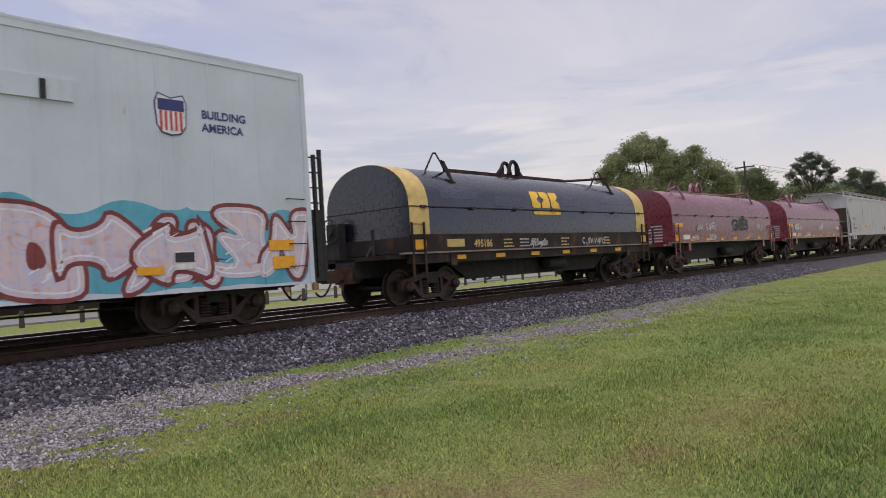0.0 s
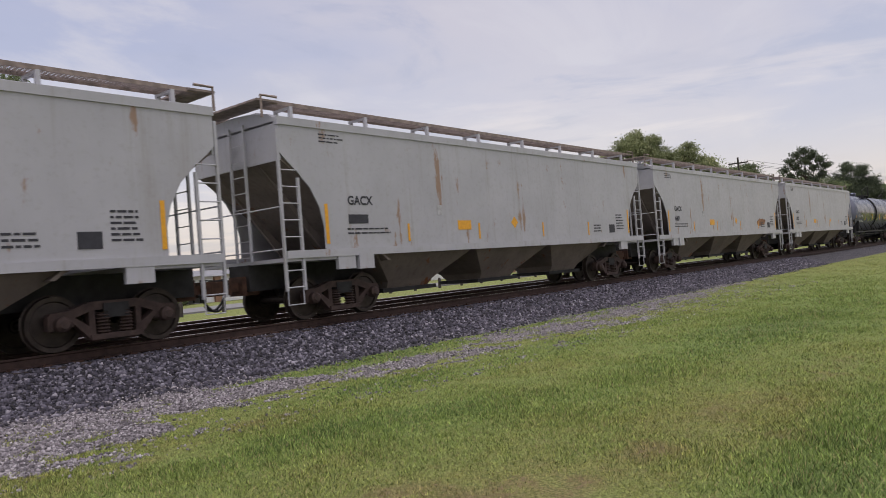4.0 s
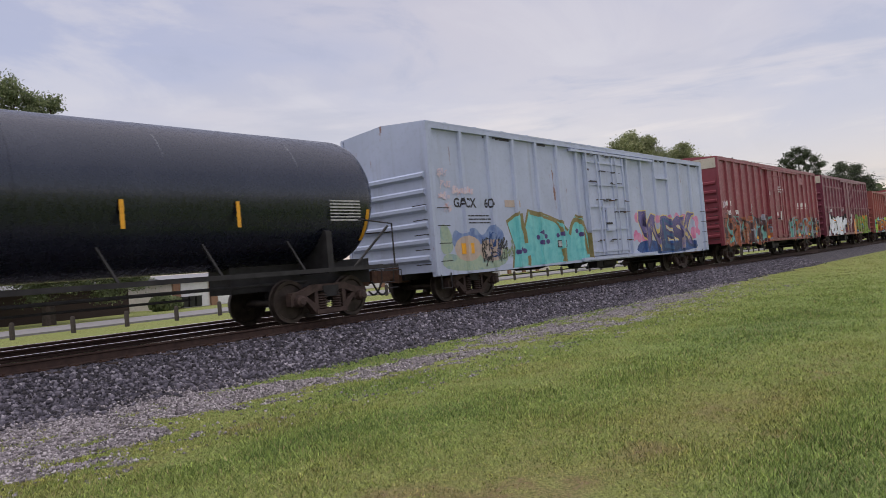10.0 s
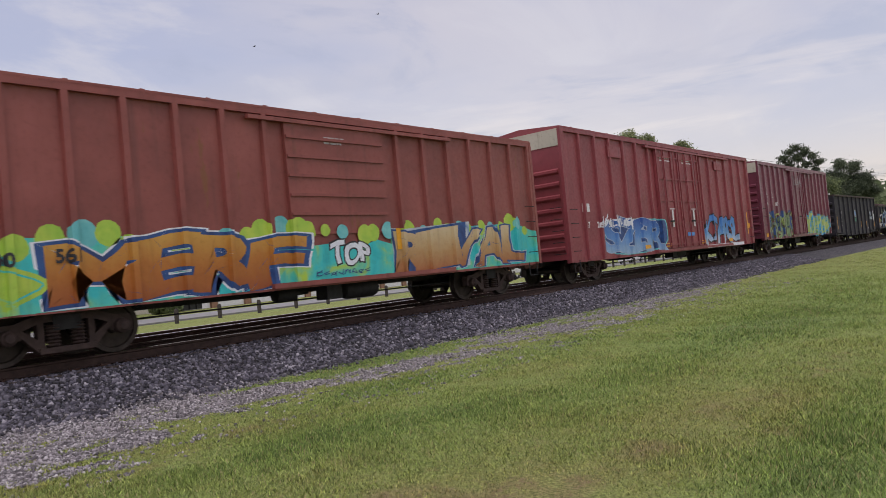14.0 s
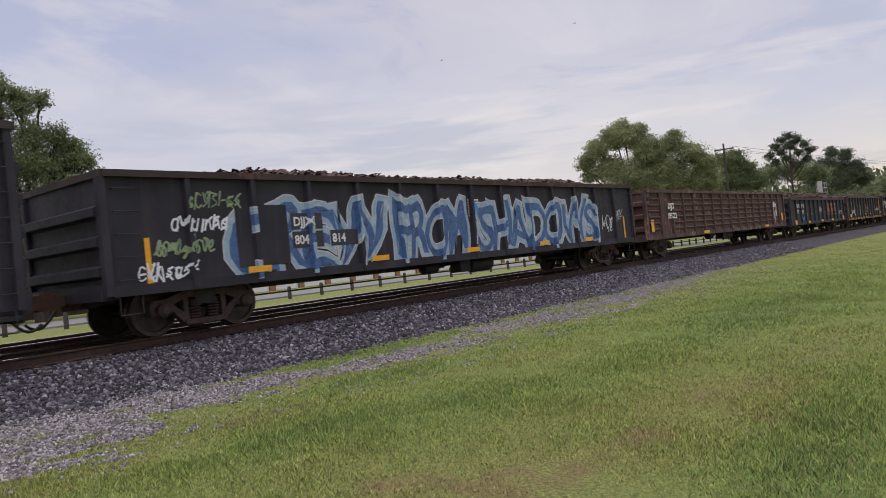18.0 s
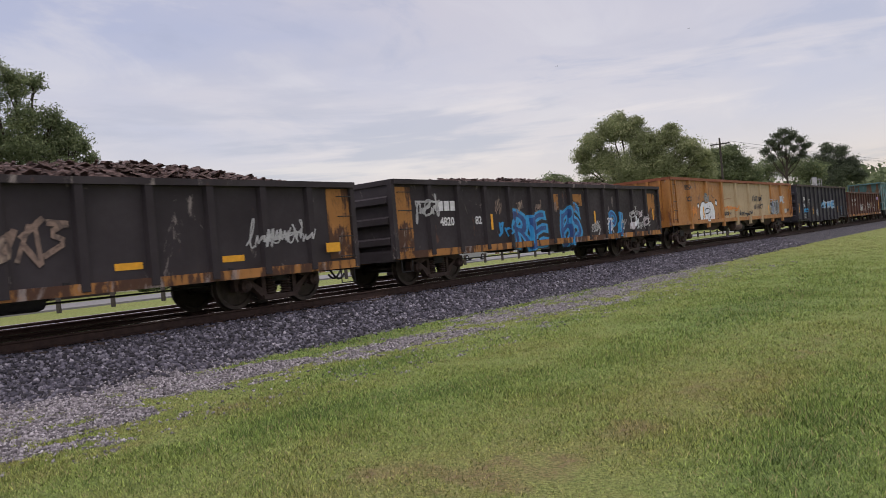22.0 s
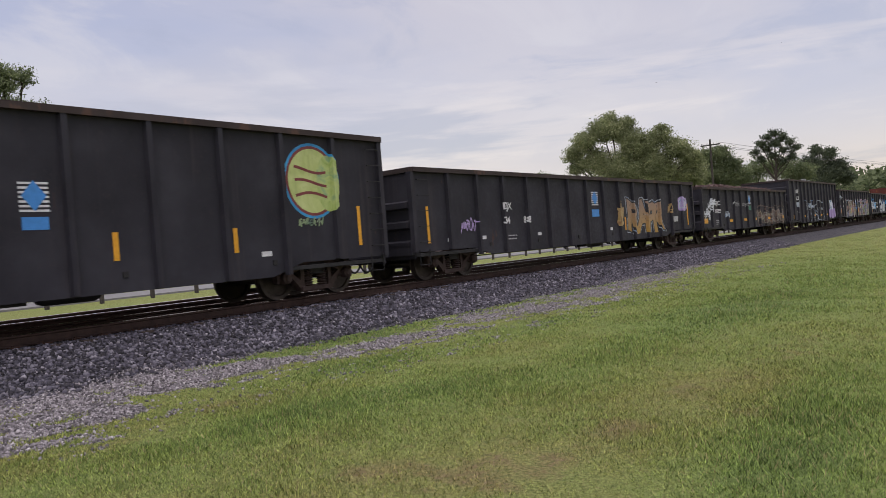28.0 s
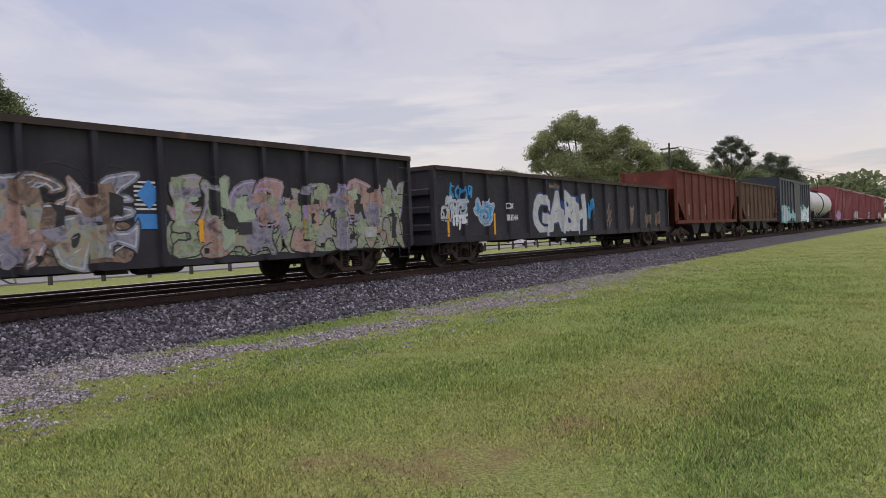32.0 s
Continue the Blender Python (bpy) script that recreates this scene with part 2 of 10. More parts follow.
def lathe(bm, prof, n=24, axis="y"):
    """Turns a profile of (radius, along) round an axis."""
    rings = []
    for r, a in prof:
        ring = []
        for i in range(n):
            c, s = r * math.cos(6.28319 * i / n), r * math.sin(6.28319 * i / n)
            ring.append(bm.verts.new((c, a, s) if axis == "y" else (a, c, s) if axis == "x" else (c, s, a)))
        rings.append(ring)
    for ra, rb in zip(rings, rings[1:]):
        for i in range(n):
            j = (i + 1) % n
            bm.faces.new((ra[i], ra[j], rb[j], rb[i]))
    for ring in (rings[0], rings[-1]):
        bm.faces.new(ring)


def to_mesh(bm, name, material, smooth=False):
    bmesh.ops.recalc_face_normals(bm, faces=bm.faces)
    me = bpy.data.meshes.new(name)
    bm.to_mesh(me)
    bm.free()
    if material:
        me.materials.append(material)
    if smooth:
        me.shade_smooth()
        me.set_sharp_from_angle(angle=radians(35))
    return me


def part(name, bm, material, parent, label="", smooth=False, at=None):
    """Links a bmesh as one mesh object under a thing or a part."""
    ob = new(name, to_mesh(bm, name, material, smooth))
    ob.parent = parent
    if at:
        ob.location = at
    if label:
        ob["label"] = label
    return ob


def piece(name, mesh, parent, at=(0, 0, 0), turn=0.0):
    """One more object on a shared mesh."""
    ob = new(name, mesh)
    ob.parent = parent
    ob.location = at
    if turn:
        ob.rotation_euler = (0, 0, radians(turn))
    return ob


SHARED = {}


def shared(key, build, material, smooth=False):
    """A mesh that alike pieces share, built once."""
    if (key, material.name) not in SHARED:
        bm = bmesh.new()
        build(bm)
        SHARED[key, material.name] = to_mesh(bm, str(key).split(":")[0], material, smooth)
    return SHARED[key, material.name]


def bar(bm, *a):
    box(bm, *a)


def block(parent, name, material, x0, x1, y0, y1, z0, z1, label=""):
    """A box-shaped part; equal sizes share their mesh."""
    dx, dy, dz = x1 - x0, y1 - y0, z1 - z0
    me = shared(f"{name}:{dx:.3f},{dy:.3f},{dz:.3f}", lambda bm: box(bm, -dx / 2, dx / 2, -dy / 2, dy / 2, -dz / 2, dz / 2), material)
    ob = piece(name, me, parent, ((x0 + x1) / 2, (y0 + y1) / 2, (z0 + z1) / 2))
    if label:
        ob["label"] = label
    return ob


def words(parent, text, material, x, z, size, y=None, name="lettering", shear=0.0):
    """Painted letters on the side that faces the road; they lie over the posts as paint does."""
    lift = 0.006
    if y is not None and abs(y - SIDE[parent][0]) < 0.02:
        lift, y = 0.006 + SIDE[parent][0] - y, None
    cu = bpy.data.curves.new(name, "FONT")
    cu.body, cu.size, cu.shear, cu.resolution_u, cu.offset = text, size, shear, 3, size * 0.030
    cu.align_x = "LEFT"
    ob = bpy.data.objects.new(name, cu)
    me = bpy.data.meshes.new_from_object(ob)
    bm, seen = bmesh.new(), {}
    drape(bm, [[(x + me.vertices[i].co.x, z + me.vertices[i].co.y) for i in p.vertices] for p in me.polygons], parent, lift, seen, y)
    bpy.data.objects.remove(ob)
    bpy.data.curves.remove(cu)
    bpy.data.meshes.remove(me)
    return part(name, bm, material, parent)


# ---- material set ----
STEEL = plain("grimy_steel", (0.027, 0.026, 0.028), 0.7, 0.2, 0.5, 5)
SIDEFRAME = plain("dusty_cast_steel", (0.066, 0.042, 0.036), 0.8, 0.1, 0.45, 7)
WHEEL = plain("worn_wheel_steel", (0.055, 0.042, 0.036), 0.55, 0.5, 0.5, 6)
TREAD = base("polished_rail_steel", 0.10, 1.0)[0]
TREAD.node_tree.nodes["Principled BSDF"].inputs["Base Color"].default_value = (0.80, 0.80, 0.82, 1)
RUSTY = plain("rusty_iron", (0.075, 0.036, 0.022), 0.85, 0.1, 0.45, 8)
RAIL_SIDE = plain("rusted_rail", (0.058, 0.034, 0.028), 0.85, 0.2, 0.35, 9)
TIE = plain("weathered_tie_timber", (0.050, 0.036, 0.030), 0.9, 0.0, 0.5, 5)
HOSE = plain("black_rubber", (0.015, 0.015, 0.016), 0.6)
YELLOW = plain("reflective_yellow", (0.75, 0.36, 0.02), 0.45, 0, 0.15, 12)
WHITE = plain("white_lettering", (0.68, 0.68, 0.70), 0.6, 0, 0.25, 8)
GREYWHITE = plain("faded_white_lettering", (0.42, 0.42, 0.43), 0.65, 0, 0.35, 8)
INK = plain("dark_lettering", (0.03, 0.03, 0.04), 0.6, 0, 0.3, 8)
BLUE = plain("sign_blue", (0.05, 0.24, 0.62), 0.5, 0, 0.15, 8)
NAVY = plain("navy_paint", (0.03, 0.04, 0.16), 0.5, 0, 0.15, 8)
RED = plain("red_paint", (0.50, 0.05, 0.05), 0.5, 0, 0.15, 8)
PINK = plain("pink_notice", (0.70, 0.25, 0.28), 0.6, 0, 0.15, 8)
GOLD = plain("golden_yellow_paint", (0.78, 0.48, 0.05), 0.5, 0, 0.15, 8)
TAN = plain("tan_yellow_paint", (0.52, 0.38, 0.13), 0.5, 0, 0.2, 6)
GALV = plain("galvanised_grating", (0.29, 0.235, 0.21), 0.7, 0.4, 0.35, 6)


# ---- wheels and bogies ----
def wheelset_mesh(bm):
    """Two wheels on their axle, turned in one piece."""
    out = [(0.03, -1.00), (0.08, -1.00), (0.08, -0.84), (0.115, -0.83), (0.13, -0.795), (0.36, -0.775), (0.38, -0.81), (0.452, -0.813),
           (0.460, -0.70), (0.487, -0.69), (0.484, -0.673), (0.40, -0.673), (0.38, -0.725), (0.14, -0.715), (0.12, -0.665), (0.085, -0.66)]
    lathe(bm, out + [(r, -a) for r, a in out[::-1]], 28)


def frame_mesh(bm):
    """A cast side frame: top member, two slanting legs to a spring seat, and jaws over the axle ends."""
    prism(bm, [(-1.10, 0.54), (-1.06, 0.64), (-0.78, 0.66), (-0.42, 0.78), (0.42, 0.78), (0.78, 0.66), (1.06, 0.64), (1.10, 0.54),
               (0.74, 0.52), (0.40, 0.64), (-0.40, 0.64), (-0.74, 0.52)], -0.09, 0.09)
    for s in (-1, 1):
        pts = [(s * 0.80, 0.56), (s * 0.70, 0.56), (s * 0.34, 0.30), (s * 0.34, 0.17), (s * 0.44, 0.17)]
        prism(bm, pts if s > 0 else pts[::-1], -0.085, 0.085)
        box(bm, s * 0.40 - 0.05, s * 0.40 + 0.05, -0.08, 0.08, 0.2, 0.68)
        box(bm, s * 0.89 - 0.14, s * 0.89 + 0.14, -0.08, 0.08, 0.50, 0.60)
        box(bm, s * 1.06 - 0.04, s * 1.06 + 0.04, -0.08, 0.08, 0.36, 0.60)
        box(bm, s * 0.73 - 0.035, s * 0.73 + 0.035, -0.08, 0.08, 0.40, 0.60)
    box(bm, -0.44, 0.44, -0.12, 0.12, 0.15, 0.24)


def cap_mesh(bm):
    lathe(bm, [(0.02, -0.17), (0.07, -0.17), (0.09, -0.14), (0.12, -0.12), (0.13, -0.02), (0.12, 0.05)], 14)


def spring_mesh(bm):
    prof = []
    for k in range(7):
        z = 0.24 + 0.055 * k
        prof += [(0.085, z), (0.125, z + 0.028)]
    lathe(bm, prof, 10, "z")


ROLLING = []   # every wheelset with its car and its place along it


def bogie(car, x):
    """A two-axle bogie under a car: bolster > wheels, axles, side frames, springs and bearing caps."""
    me = shared("bogie", lambda bm: (box(bm, -0.22, 0.22, -1.12, 1.12, 0.50, 0.74), lathe(bm, [(0.25, 0.74), (0.25, 0.86)], 14, "z")), STEEL)
    b = piece("bogie", me, car, (x, 0, 0))
    for dx in (-0.89, 0.89):
        w = piece("wheelset", shared("wheelset", wheelset_mesh, WHEEL, True), b, (dx, 0, 0.457))
        ROLLING.append((w, car, x + dx))
        for s in (-1, 1):
            piece("bearing_cap", shared("bearing_cap", cap_mesh, SIDEFRAME, True), b, (dx, s * 1.06, 0.457), 0 if s < 0 else 180)
    for s in (-1, 1):
        piece("side_frame", shared("side_frame", frame_mesh, SIDEFRAME), b, (0, s * 1.0, 0))
        for dx in (-0.2, 0.2) if s < 0 else ():
            piece("spring", shared("spring", spring_mesh, SIDEFRAME, True), b, (dx, s * 1.02, 0))
    return b


def coupler_mesh(bm):
    box(bm, 0, 0.62, -0.09, 0.09, 0.72, 0.90)
    prism(bm, [(0.5, 0.66), (0.5, 0.97), (0.78, 0.97), (0.86, 0.90), (0.86, 0.70), (0.78, 0.66)], -0.16, 0.13)
    box(bm, 0.70, 0.92, -0.17, -0.06, 0.69, 0.94)
    box(bm, -0.1, 0.3, -0.24, 0.24, 0.62, 1.02)


def hose_mesh(bm):
    pts = [(0.15 + 0.62 * k / 8, -0.34 + 0.1 * k / 8, 0.72 - 0.36 * math.sin(math.pi * min(1, k / 8 * 0.75))) for k in range(9)]
    pipe(bm, pts, 0.026, 6)


def ends(car, L, gap=0.66):
    """Couplers, air hoses and uncoupling rods at both ends of a car that is L long over its body."""
    for s in (-1, 1):
        turn = 0 if s > 0 else 180
        piece("coupler", shared("coupler", coupler_mesh, RUSTY), car, (s * (L / 2 - 0.20 + max(0, gap - 0.66)), 0, 0), turn)
        piece("air_hose", shared("air_hose", hose_mesh, HOSE, True), car, (s * (L / 2 - 0.05), 0, 0), turn)
        piece("cut_lever", shared("cut_lever", lambda bm: pipe(bm, [(0.1, -1.35, 0.80), (0.1, -1.35, 0.95), (0.1, -0.4, 1.0), (0.3, -0.12, 0.98)], 0.014, 5), STEEL), car, (s * L / 2, 0, 0), turn)


def underframe(car, L, inset, z=0.98, tanks=True):
    """Centre sill, brake reservoir, rods and cross bearers below the floor."""
    bm = bmesh.new()
    box(bm, -L / 2 + 0.05, L / 2 - 0.05, -0.33, 0.33, 0.66, z + 0.05)
    part("centre_sill", bm, STEEL, car)
    me = shared("cross_bearer", lambda bm: prism_x(bm, [(-1.45, 0.0), (1.45, 0.0), (1.45, -0.10), (0.4, -0.32), (-0.4, -0.32), (-1.45, -0.10)], -0.05, 0.05), STEEL)
    n = max(3, int((L - 2 * inset) / 2.6))
    for k in range(n):
        piece("cross_bearer", me, car, (-(L / 2 - inset - 1.4) + (L - 2 * inset - 2.8) * k / (n - 1), 0, z))
    piece("brake_rod", shared(f"brake_rod:{L:.1f}", lambda bm: rod(bm, (-L / 2 + inset, 0, 0), (L / 2 - inset, 0, 0), 0.018, 5), STEEL), car, (0, -0.62, 0.52))
    if tanks:
        piece("air_reservoir", shared("air_reservoir", lambda bm: lathe(bm, [(0.05, -0.55), (0.18, -0.50), (0.21, -0.40), (0.21, 0.40), (0.18, 0.50), (0.05, 0.55)], 14, "x"), STEEL, True), car, (0.9, -0.85, 0.62))
        piece("brake_cylinder", shared("brake_cylinder", lambda bm: lathe(bm, [(0.14, -0.3), (0.16, -0.25), (0.16, 0.2), (0.05, 0.25), (0.03, 0.6)], 12, "x"), STEEL, True), car, (-1.1, -0.7, 0.66))
        piece("valve_box", shared("valve_box", lambda bm: box(bm, -0.22, 0.22, -0.18, 0.18, -0.2, 0.2), STEEL), car, (-0.1, -0.95, 0.66))


def rungs(car, x, z0, z1, n, y=-1.56, width=0.42, material=None, out=0.05):
    """A ladder of grab bars on the side."""
    me = shared(f"grab_bar:{width},{out}", lambda bm: pipe(bm, [(-width / 2, out, 0), (-width / 2, 0, 0), (width / 2, 0, 0), (width / 2, out, 0)], 0.012, 5), material or STEEL)
    for k in range(n):
        piece("grab_bar", me, car, (x, y, z0 + (z1 - z0) * k / max(1, n - 1)))


def stirrup(car, x, y=-1.50, z=0.75, material=None):
    me = shared("sill_step", lambda bm: pipe(bm, [(-0.2, 0, 0.05), (-0.2, 0, -0.33), (0.2, 0, -0.33), (0.2, 0, 0.05)], 0.016, 5), material or STEEL)
    piece("sill_step", me, car, (x, y, z))


def stripes(car, xs, z, h=0.42, w=0.075, y=-1.525, flat=False):
    """Yellow reflectors along the side, upright or lying."""
    for x in xs:
        a, b = (h / 2, w / 2) if flat else (w / 2, h / 2)
        block(car, "reflector", YELLOW, x - a, x + a, y - 0.004, y, z - b, z + b)


def bars(car, x, z, w, rows, h=0.05, gap=0.05, material=None, y=-1.525, seed=1):
    """Print that cannot be read, as bars: small print in broken lines, large print whole."""
    rnd = random.Random(seed)
    if h > 0.1:
        for k in range(rows):
            block(car, "lettering_bar", material or WHITE, x, x + round(w * rnd.uniform(0.7, 1.0), 1), y - 0.004, y, z - k * (h + gap) - h, z - k * (h + gap))
        return
    bm = bmesh.new()
    for k in range(rows):
        a, end = x, x + w * rnd.uniform(0.75, 1.0)
        while a < end - 0.03:
            b = min(end, a + rnd.uniform(0.05, 0.22))
            box(bm, a, b, y - 0.004, y, z - k * (h + gap) - h * 0.8, z - k * (h + gap))
            a = b + 0.03
    part("small_print", bm, material or WHITE, car)


# ---- spray paint ----
# wild fat shapes, too tangled to read: an outline and its hole, in a unit box
GLYPHS = [
    ([(0, 0.1), (0.35, 0), (0.55, 0.35), (0.9, 0.2), (1.05, 0.5), (0.6, 0.6), (0.85, 1.05), (0.45, 0.9), (0.3, 0.55), (0.05, 0.7), (-0.05, 0.4), (0.2, 0.35)], None),
    ([(0, 0), (0.4, 0.05), (0.45, 0.4), (0.8, 0.05), (1.1, 0.2), (0.75, 0.55), (1.0, 0.95), (0.6, 1.05), (0.4, 0.75), (0.1, 1), (-0.05, 0.8), (0.15, 0.5)], None),
    ([(0, 0.2), (0.3, 0), (0.95, 0.05), (1.1, 0.4), (0.8, 0.36), (0.7, 0.28), (0.45, 0.35), (0.5, 0.6), (0.95, 0.65), (0.9, 1.0), (0.2, 1.05), (-0.1, 0.7), (0.15, 0.65)], None),
    ([(0, 0), (0.3, 0.1), (0.4, 0.6), (0.6, 0), (0.95, 0.05), (1.05, 0.9), (1.2, 1.1), (0.7, 1), (0.72, 0.55), (0.5, 1.05), (0.2, 0.9), (0.15, 0.5), (-0.1, 0.45)], None),
    ([(0.1, 0), (0.8, -0.05), (1.05, 0.35), (0.85, 0.95), (1.0, 1.15), (0.3, 1.0), (-0.05, 0.7), (-0.12, 0.2)], [(0.35, 0.35), (0.6, 0.3), (0.55, 0.65), (0.4, 0.62)]),
    ([(0, 0.35), (0.5, 0.4), (0.42, 0.1), (1.15, 0.55), (0.5, 1.0), (0.52, 0.72), (0.1, 0.75), (-0.1, 1.0), (-0.05, 0.1)], None),
    ([(0, 0), (0.95, 0.02), (1.1, 0.3), (0.5, 0.28), (0.9, 0.45), (0.85, 0.68), (0.45, 0.6), (1.05, 0.85), (0.9, 1.1), (-0.05, 1.0), (0.1, 0.6), (-0.1, 0.4)], None),
    ([(0.05, 0), (0.5, 0.1), (0.95, -0.05), (0.75, 0.45), (1.05, 1.0), (0.7, 0.9), (0.5, 1.1), (0.3, 0.85), (-0.1, 0.95), (0.2, 0.5)], [(0.42, 0.42), (0.56, 0.42), (0.5, 0.68)]),
]
# joined-up handwriting strokes, each running on into the next
LOOPS = [
    [(0, 0.3), (0.5, 0.5), (0.6, 0.95), (0.3, 1), (0.1, 0.6), (0.3, 0.05), (0.9, 0.2)],
    [(0, 0.1), (0.45, 0.6), (0.55, 1.35), (0.3, 1.4), (0.25, 0.4), (0.5, 0), (0.9, 0.2)],
    [(0, 0.3), (0.35, 0.95), (0.08, 0.5), (0.3, 0.02), (0.75, 0.3), (0.65, 0.85), (0.35, 0.95), (0.95, 0.6)],
    [(0, 0.1), (0.5, 1.05), (0.65, 0.5), (0.5, 0.0), (0.1, 0.08), (0.9, 0.15)],
    [(0, 0), (0.1, 0.95), (0.28, 0.1), (0.5, 0.95), (0.66, 0.1), (0.85, 0.95), (0.98, 0.1)],
    [(0, 0.5), (0.5, 0.95), (0.12, 0.6), (0.4, 0.15), (0.68, 0.8), (0.6, -0.35), (0.2, -0.35), (0.95, 0.3)],
]


def rounded(pts, times=2, closed=True):
    """Cuts the corners of a path, so that it runs in curves."""
    for _ in range(times):
        out = [] if closed else [pts[0]]
        for i in range(len(pts) if closed else len(pts) - 1):
            p, q = pts[i], pts[(i + 1) % len(pts)]
            out += [(0.76 * p[0] + 0.24 * q[0], 0.76 * p[1] + 0.24 * q[1]), (0.24 * p[0] + 0.76 * q[0], 0.24 * p[1] + 0.76 * q[1])]
        pts = out if closed else out + [pts[-1]]
    return pts


def grown(pts, d):
    """A closed path moved outwards by d."""
    n = len(pts)
    area = sum(pts[i][0] * pts[(i + 1) % n][1] - pts[(i + 1) % n][0] * pts[i][1] for i in range(n))
    s = d if area > 0 else -d
    out = []
    for i in range(n):
        a, b, c = Vector(pts[i - 1]), Vector(pts[i]), Vector(pts[(i + 1) % n])
        e, f = (b - a).normalized(), (c - b).normalized()
        t = (e + f).normalized() if (e + f).length > 0.05 else f
        k = s / max(0.5, t.dot(f))
        out.append((b.x + t.y * k, b.y - t.x * k))
    return out


SIDE = {}      # for each car: its panel's y, and the posts' places, width and depth
DOORWAY = {}   # for each box car: where its door stands proud, and how far


def relief(car):
    """The side's surface from end to end as (x, y): panel, posts, door."""
    yp, posts, w, d = SIDE[car]
    pts = [(-99.0, yp)]
    for x in posts:
        pts += [(x - w / 2, yp), (x - w * 0.36, yp - d), (x + w * 0.36, yp - d), (x + w / 2, yp)]
    if car in DOORWAY:
        a, b, y = DOORWAY[car]
        pts = [p for p in pts if not a - 0.01 < p[0] < b + 0.01] + [(a - 0.005, yp), (a, y), (b, y), (b + 0.005, yp)]
        pts.sort()
    return pts + [(99.0, yp)]


def cut(poly, x, side):
    out = []
    for p, q in zip(poly, poly[1:] + poly[:1]):
        a, b = (p[0] - x) * side, (q[0] - x) * side
        if a >= 0:
            out.append(p)
        if a * b < 0:
            f = a / (a - b)
            out.append((x, p[1] + (q[1] - p[1]) * f))
    return out


def drape(bm, tris, car, off, seen, y=None):
    """Lays flat shapes in (x, z) on a car's side as paint lies, over posts and door."""
    prof = relief(car) if y is None else [(-99.0, y), (99.0, y)]
    for poly in tris:
        x0, x1 = min(p[0] for p in poly), max(p[0] for p in poly)
        for (a, ya), (b, yb) in zip(prof, prof[1:]):
            if b <= x0 or a >= x1:
                continue
            q = poly if a <= x0 and b >= x1 else cut(cut(poly, a, 1), b, -1)
            vs = []
            for px, pz in q:
                k = (round(px, 4), round(pz, 4), a if b - a < 0.02 else 0)
                if k not in seen:
                    seen[k] = bm.verts.new((px, ya + (yb - ya) * (px - a) / (b - a) - off, pz))
                if seen[k] not in vs:
                    vs.append(seen[k])
            if len(vs) > 2 and not bm.faces.get(vs):
                bm.faces.new(vs)


def filled(outer, hole=None):
    """Triangles that fill an outline and leave its hole open."""
    loops = [outer] + ([hole] if hole else [])
    flat = [p for l in loops for p in l]
    idx = geometry.tessellate_polygon([[Vector((p[0], p[1], 0)) for p in l] for l in loops])
    return [[flat[i] for i in t] for t in idx]


def band(pts, w, closed=False):
    """A stroke of width w along a path, as four-sided pieces."""
    n = len(pts)
    L, R = [], []
    for i in range(n):
        a = Vector(pts[i - 1] if i or closed else pts[0])
        b = Vector(pts[(i + 1) % n] if i < n - 1 or closed else pts[-1])
        d = (b - a).normalized()
        L.append((pts[i][0] - d.y * w / 2, pts[i][1] + d.x * w / 2))
        R.append((pts[i][0] + d.y * w / 2, pts[i][1] - d.x * w / 2))
    return [[L[i], R[i], R[(i + 1) % n], L[(i + 1) % n]] for i in range(n if closed else n - 1)]


def painted(name, car, tris, material, off, parent=None, y=None):
    bm = bmesh.new()
    drape(bm, tris, car, off, {}, y)
    return part(name, bm, material, parent or car)


def spray_mat(name, colors, scale=2.2, rough=0.55, fade=None):
    """Sprayed paint that wanders between colours, dulled by streaks of road dirt; fade: (z low, z high), colours from bottom to top instead."""
    m, nt, b, vec = base(name, rough)
    n = noise_of(nt, vec, scale, 3, 0.5, (1, 1, 1), 1.2)
    if fade:
        sp = nt.nodes.new("ShaderNodeSeparateXYZ")
        nt.links.new(vec, sp.inputs[0])
        n = calc(nt, "ADD", calc(nt, "MULTIPLY_ADD", sp.outputs["Z"], 0.4 / (fade[1] - fade[0]), 0.3 - 0.4 * fade[0] / (fade[1] - fade[0])), calc(nt, "MULTIPLY_ADD", n, 0.16, -0.08))
    k = len(colors)
    stops = [(0.3 + 0.4 * i / max(1, k - 1), c) for i, c in enumerate(colors)]
    col = ramp(nt, n, stops)
    streak = noise_of(nt, vec, 1.0, 5, 0.6, (5.0, 5.0, 0.35))
    worn = noise_of(nt, vec, 11, 5, 0.65)
    col = blend(nt, span(nt, streak, 0.50, 0.75, 0, 0.30), col, tuple(sum(c[i] for c in colors) / k * 0.35 + 0.01 for i in range(3)))
    col = blend(nt, span(nt, worn, 0.54, 0.72, 0, 0.30), col, tuple(sum(c[i] for c in colors) / k * 0.5 + 0.015 for i in range(3)))
    nt.links.new(col, b.inputs["Base Color"])
    nt.links.new(span(nt, worn, 0.3, 0.7, rough - 0.1, rough + 0.15), b.inputs["Roughness"])
    return m


LETTERS = {}


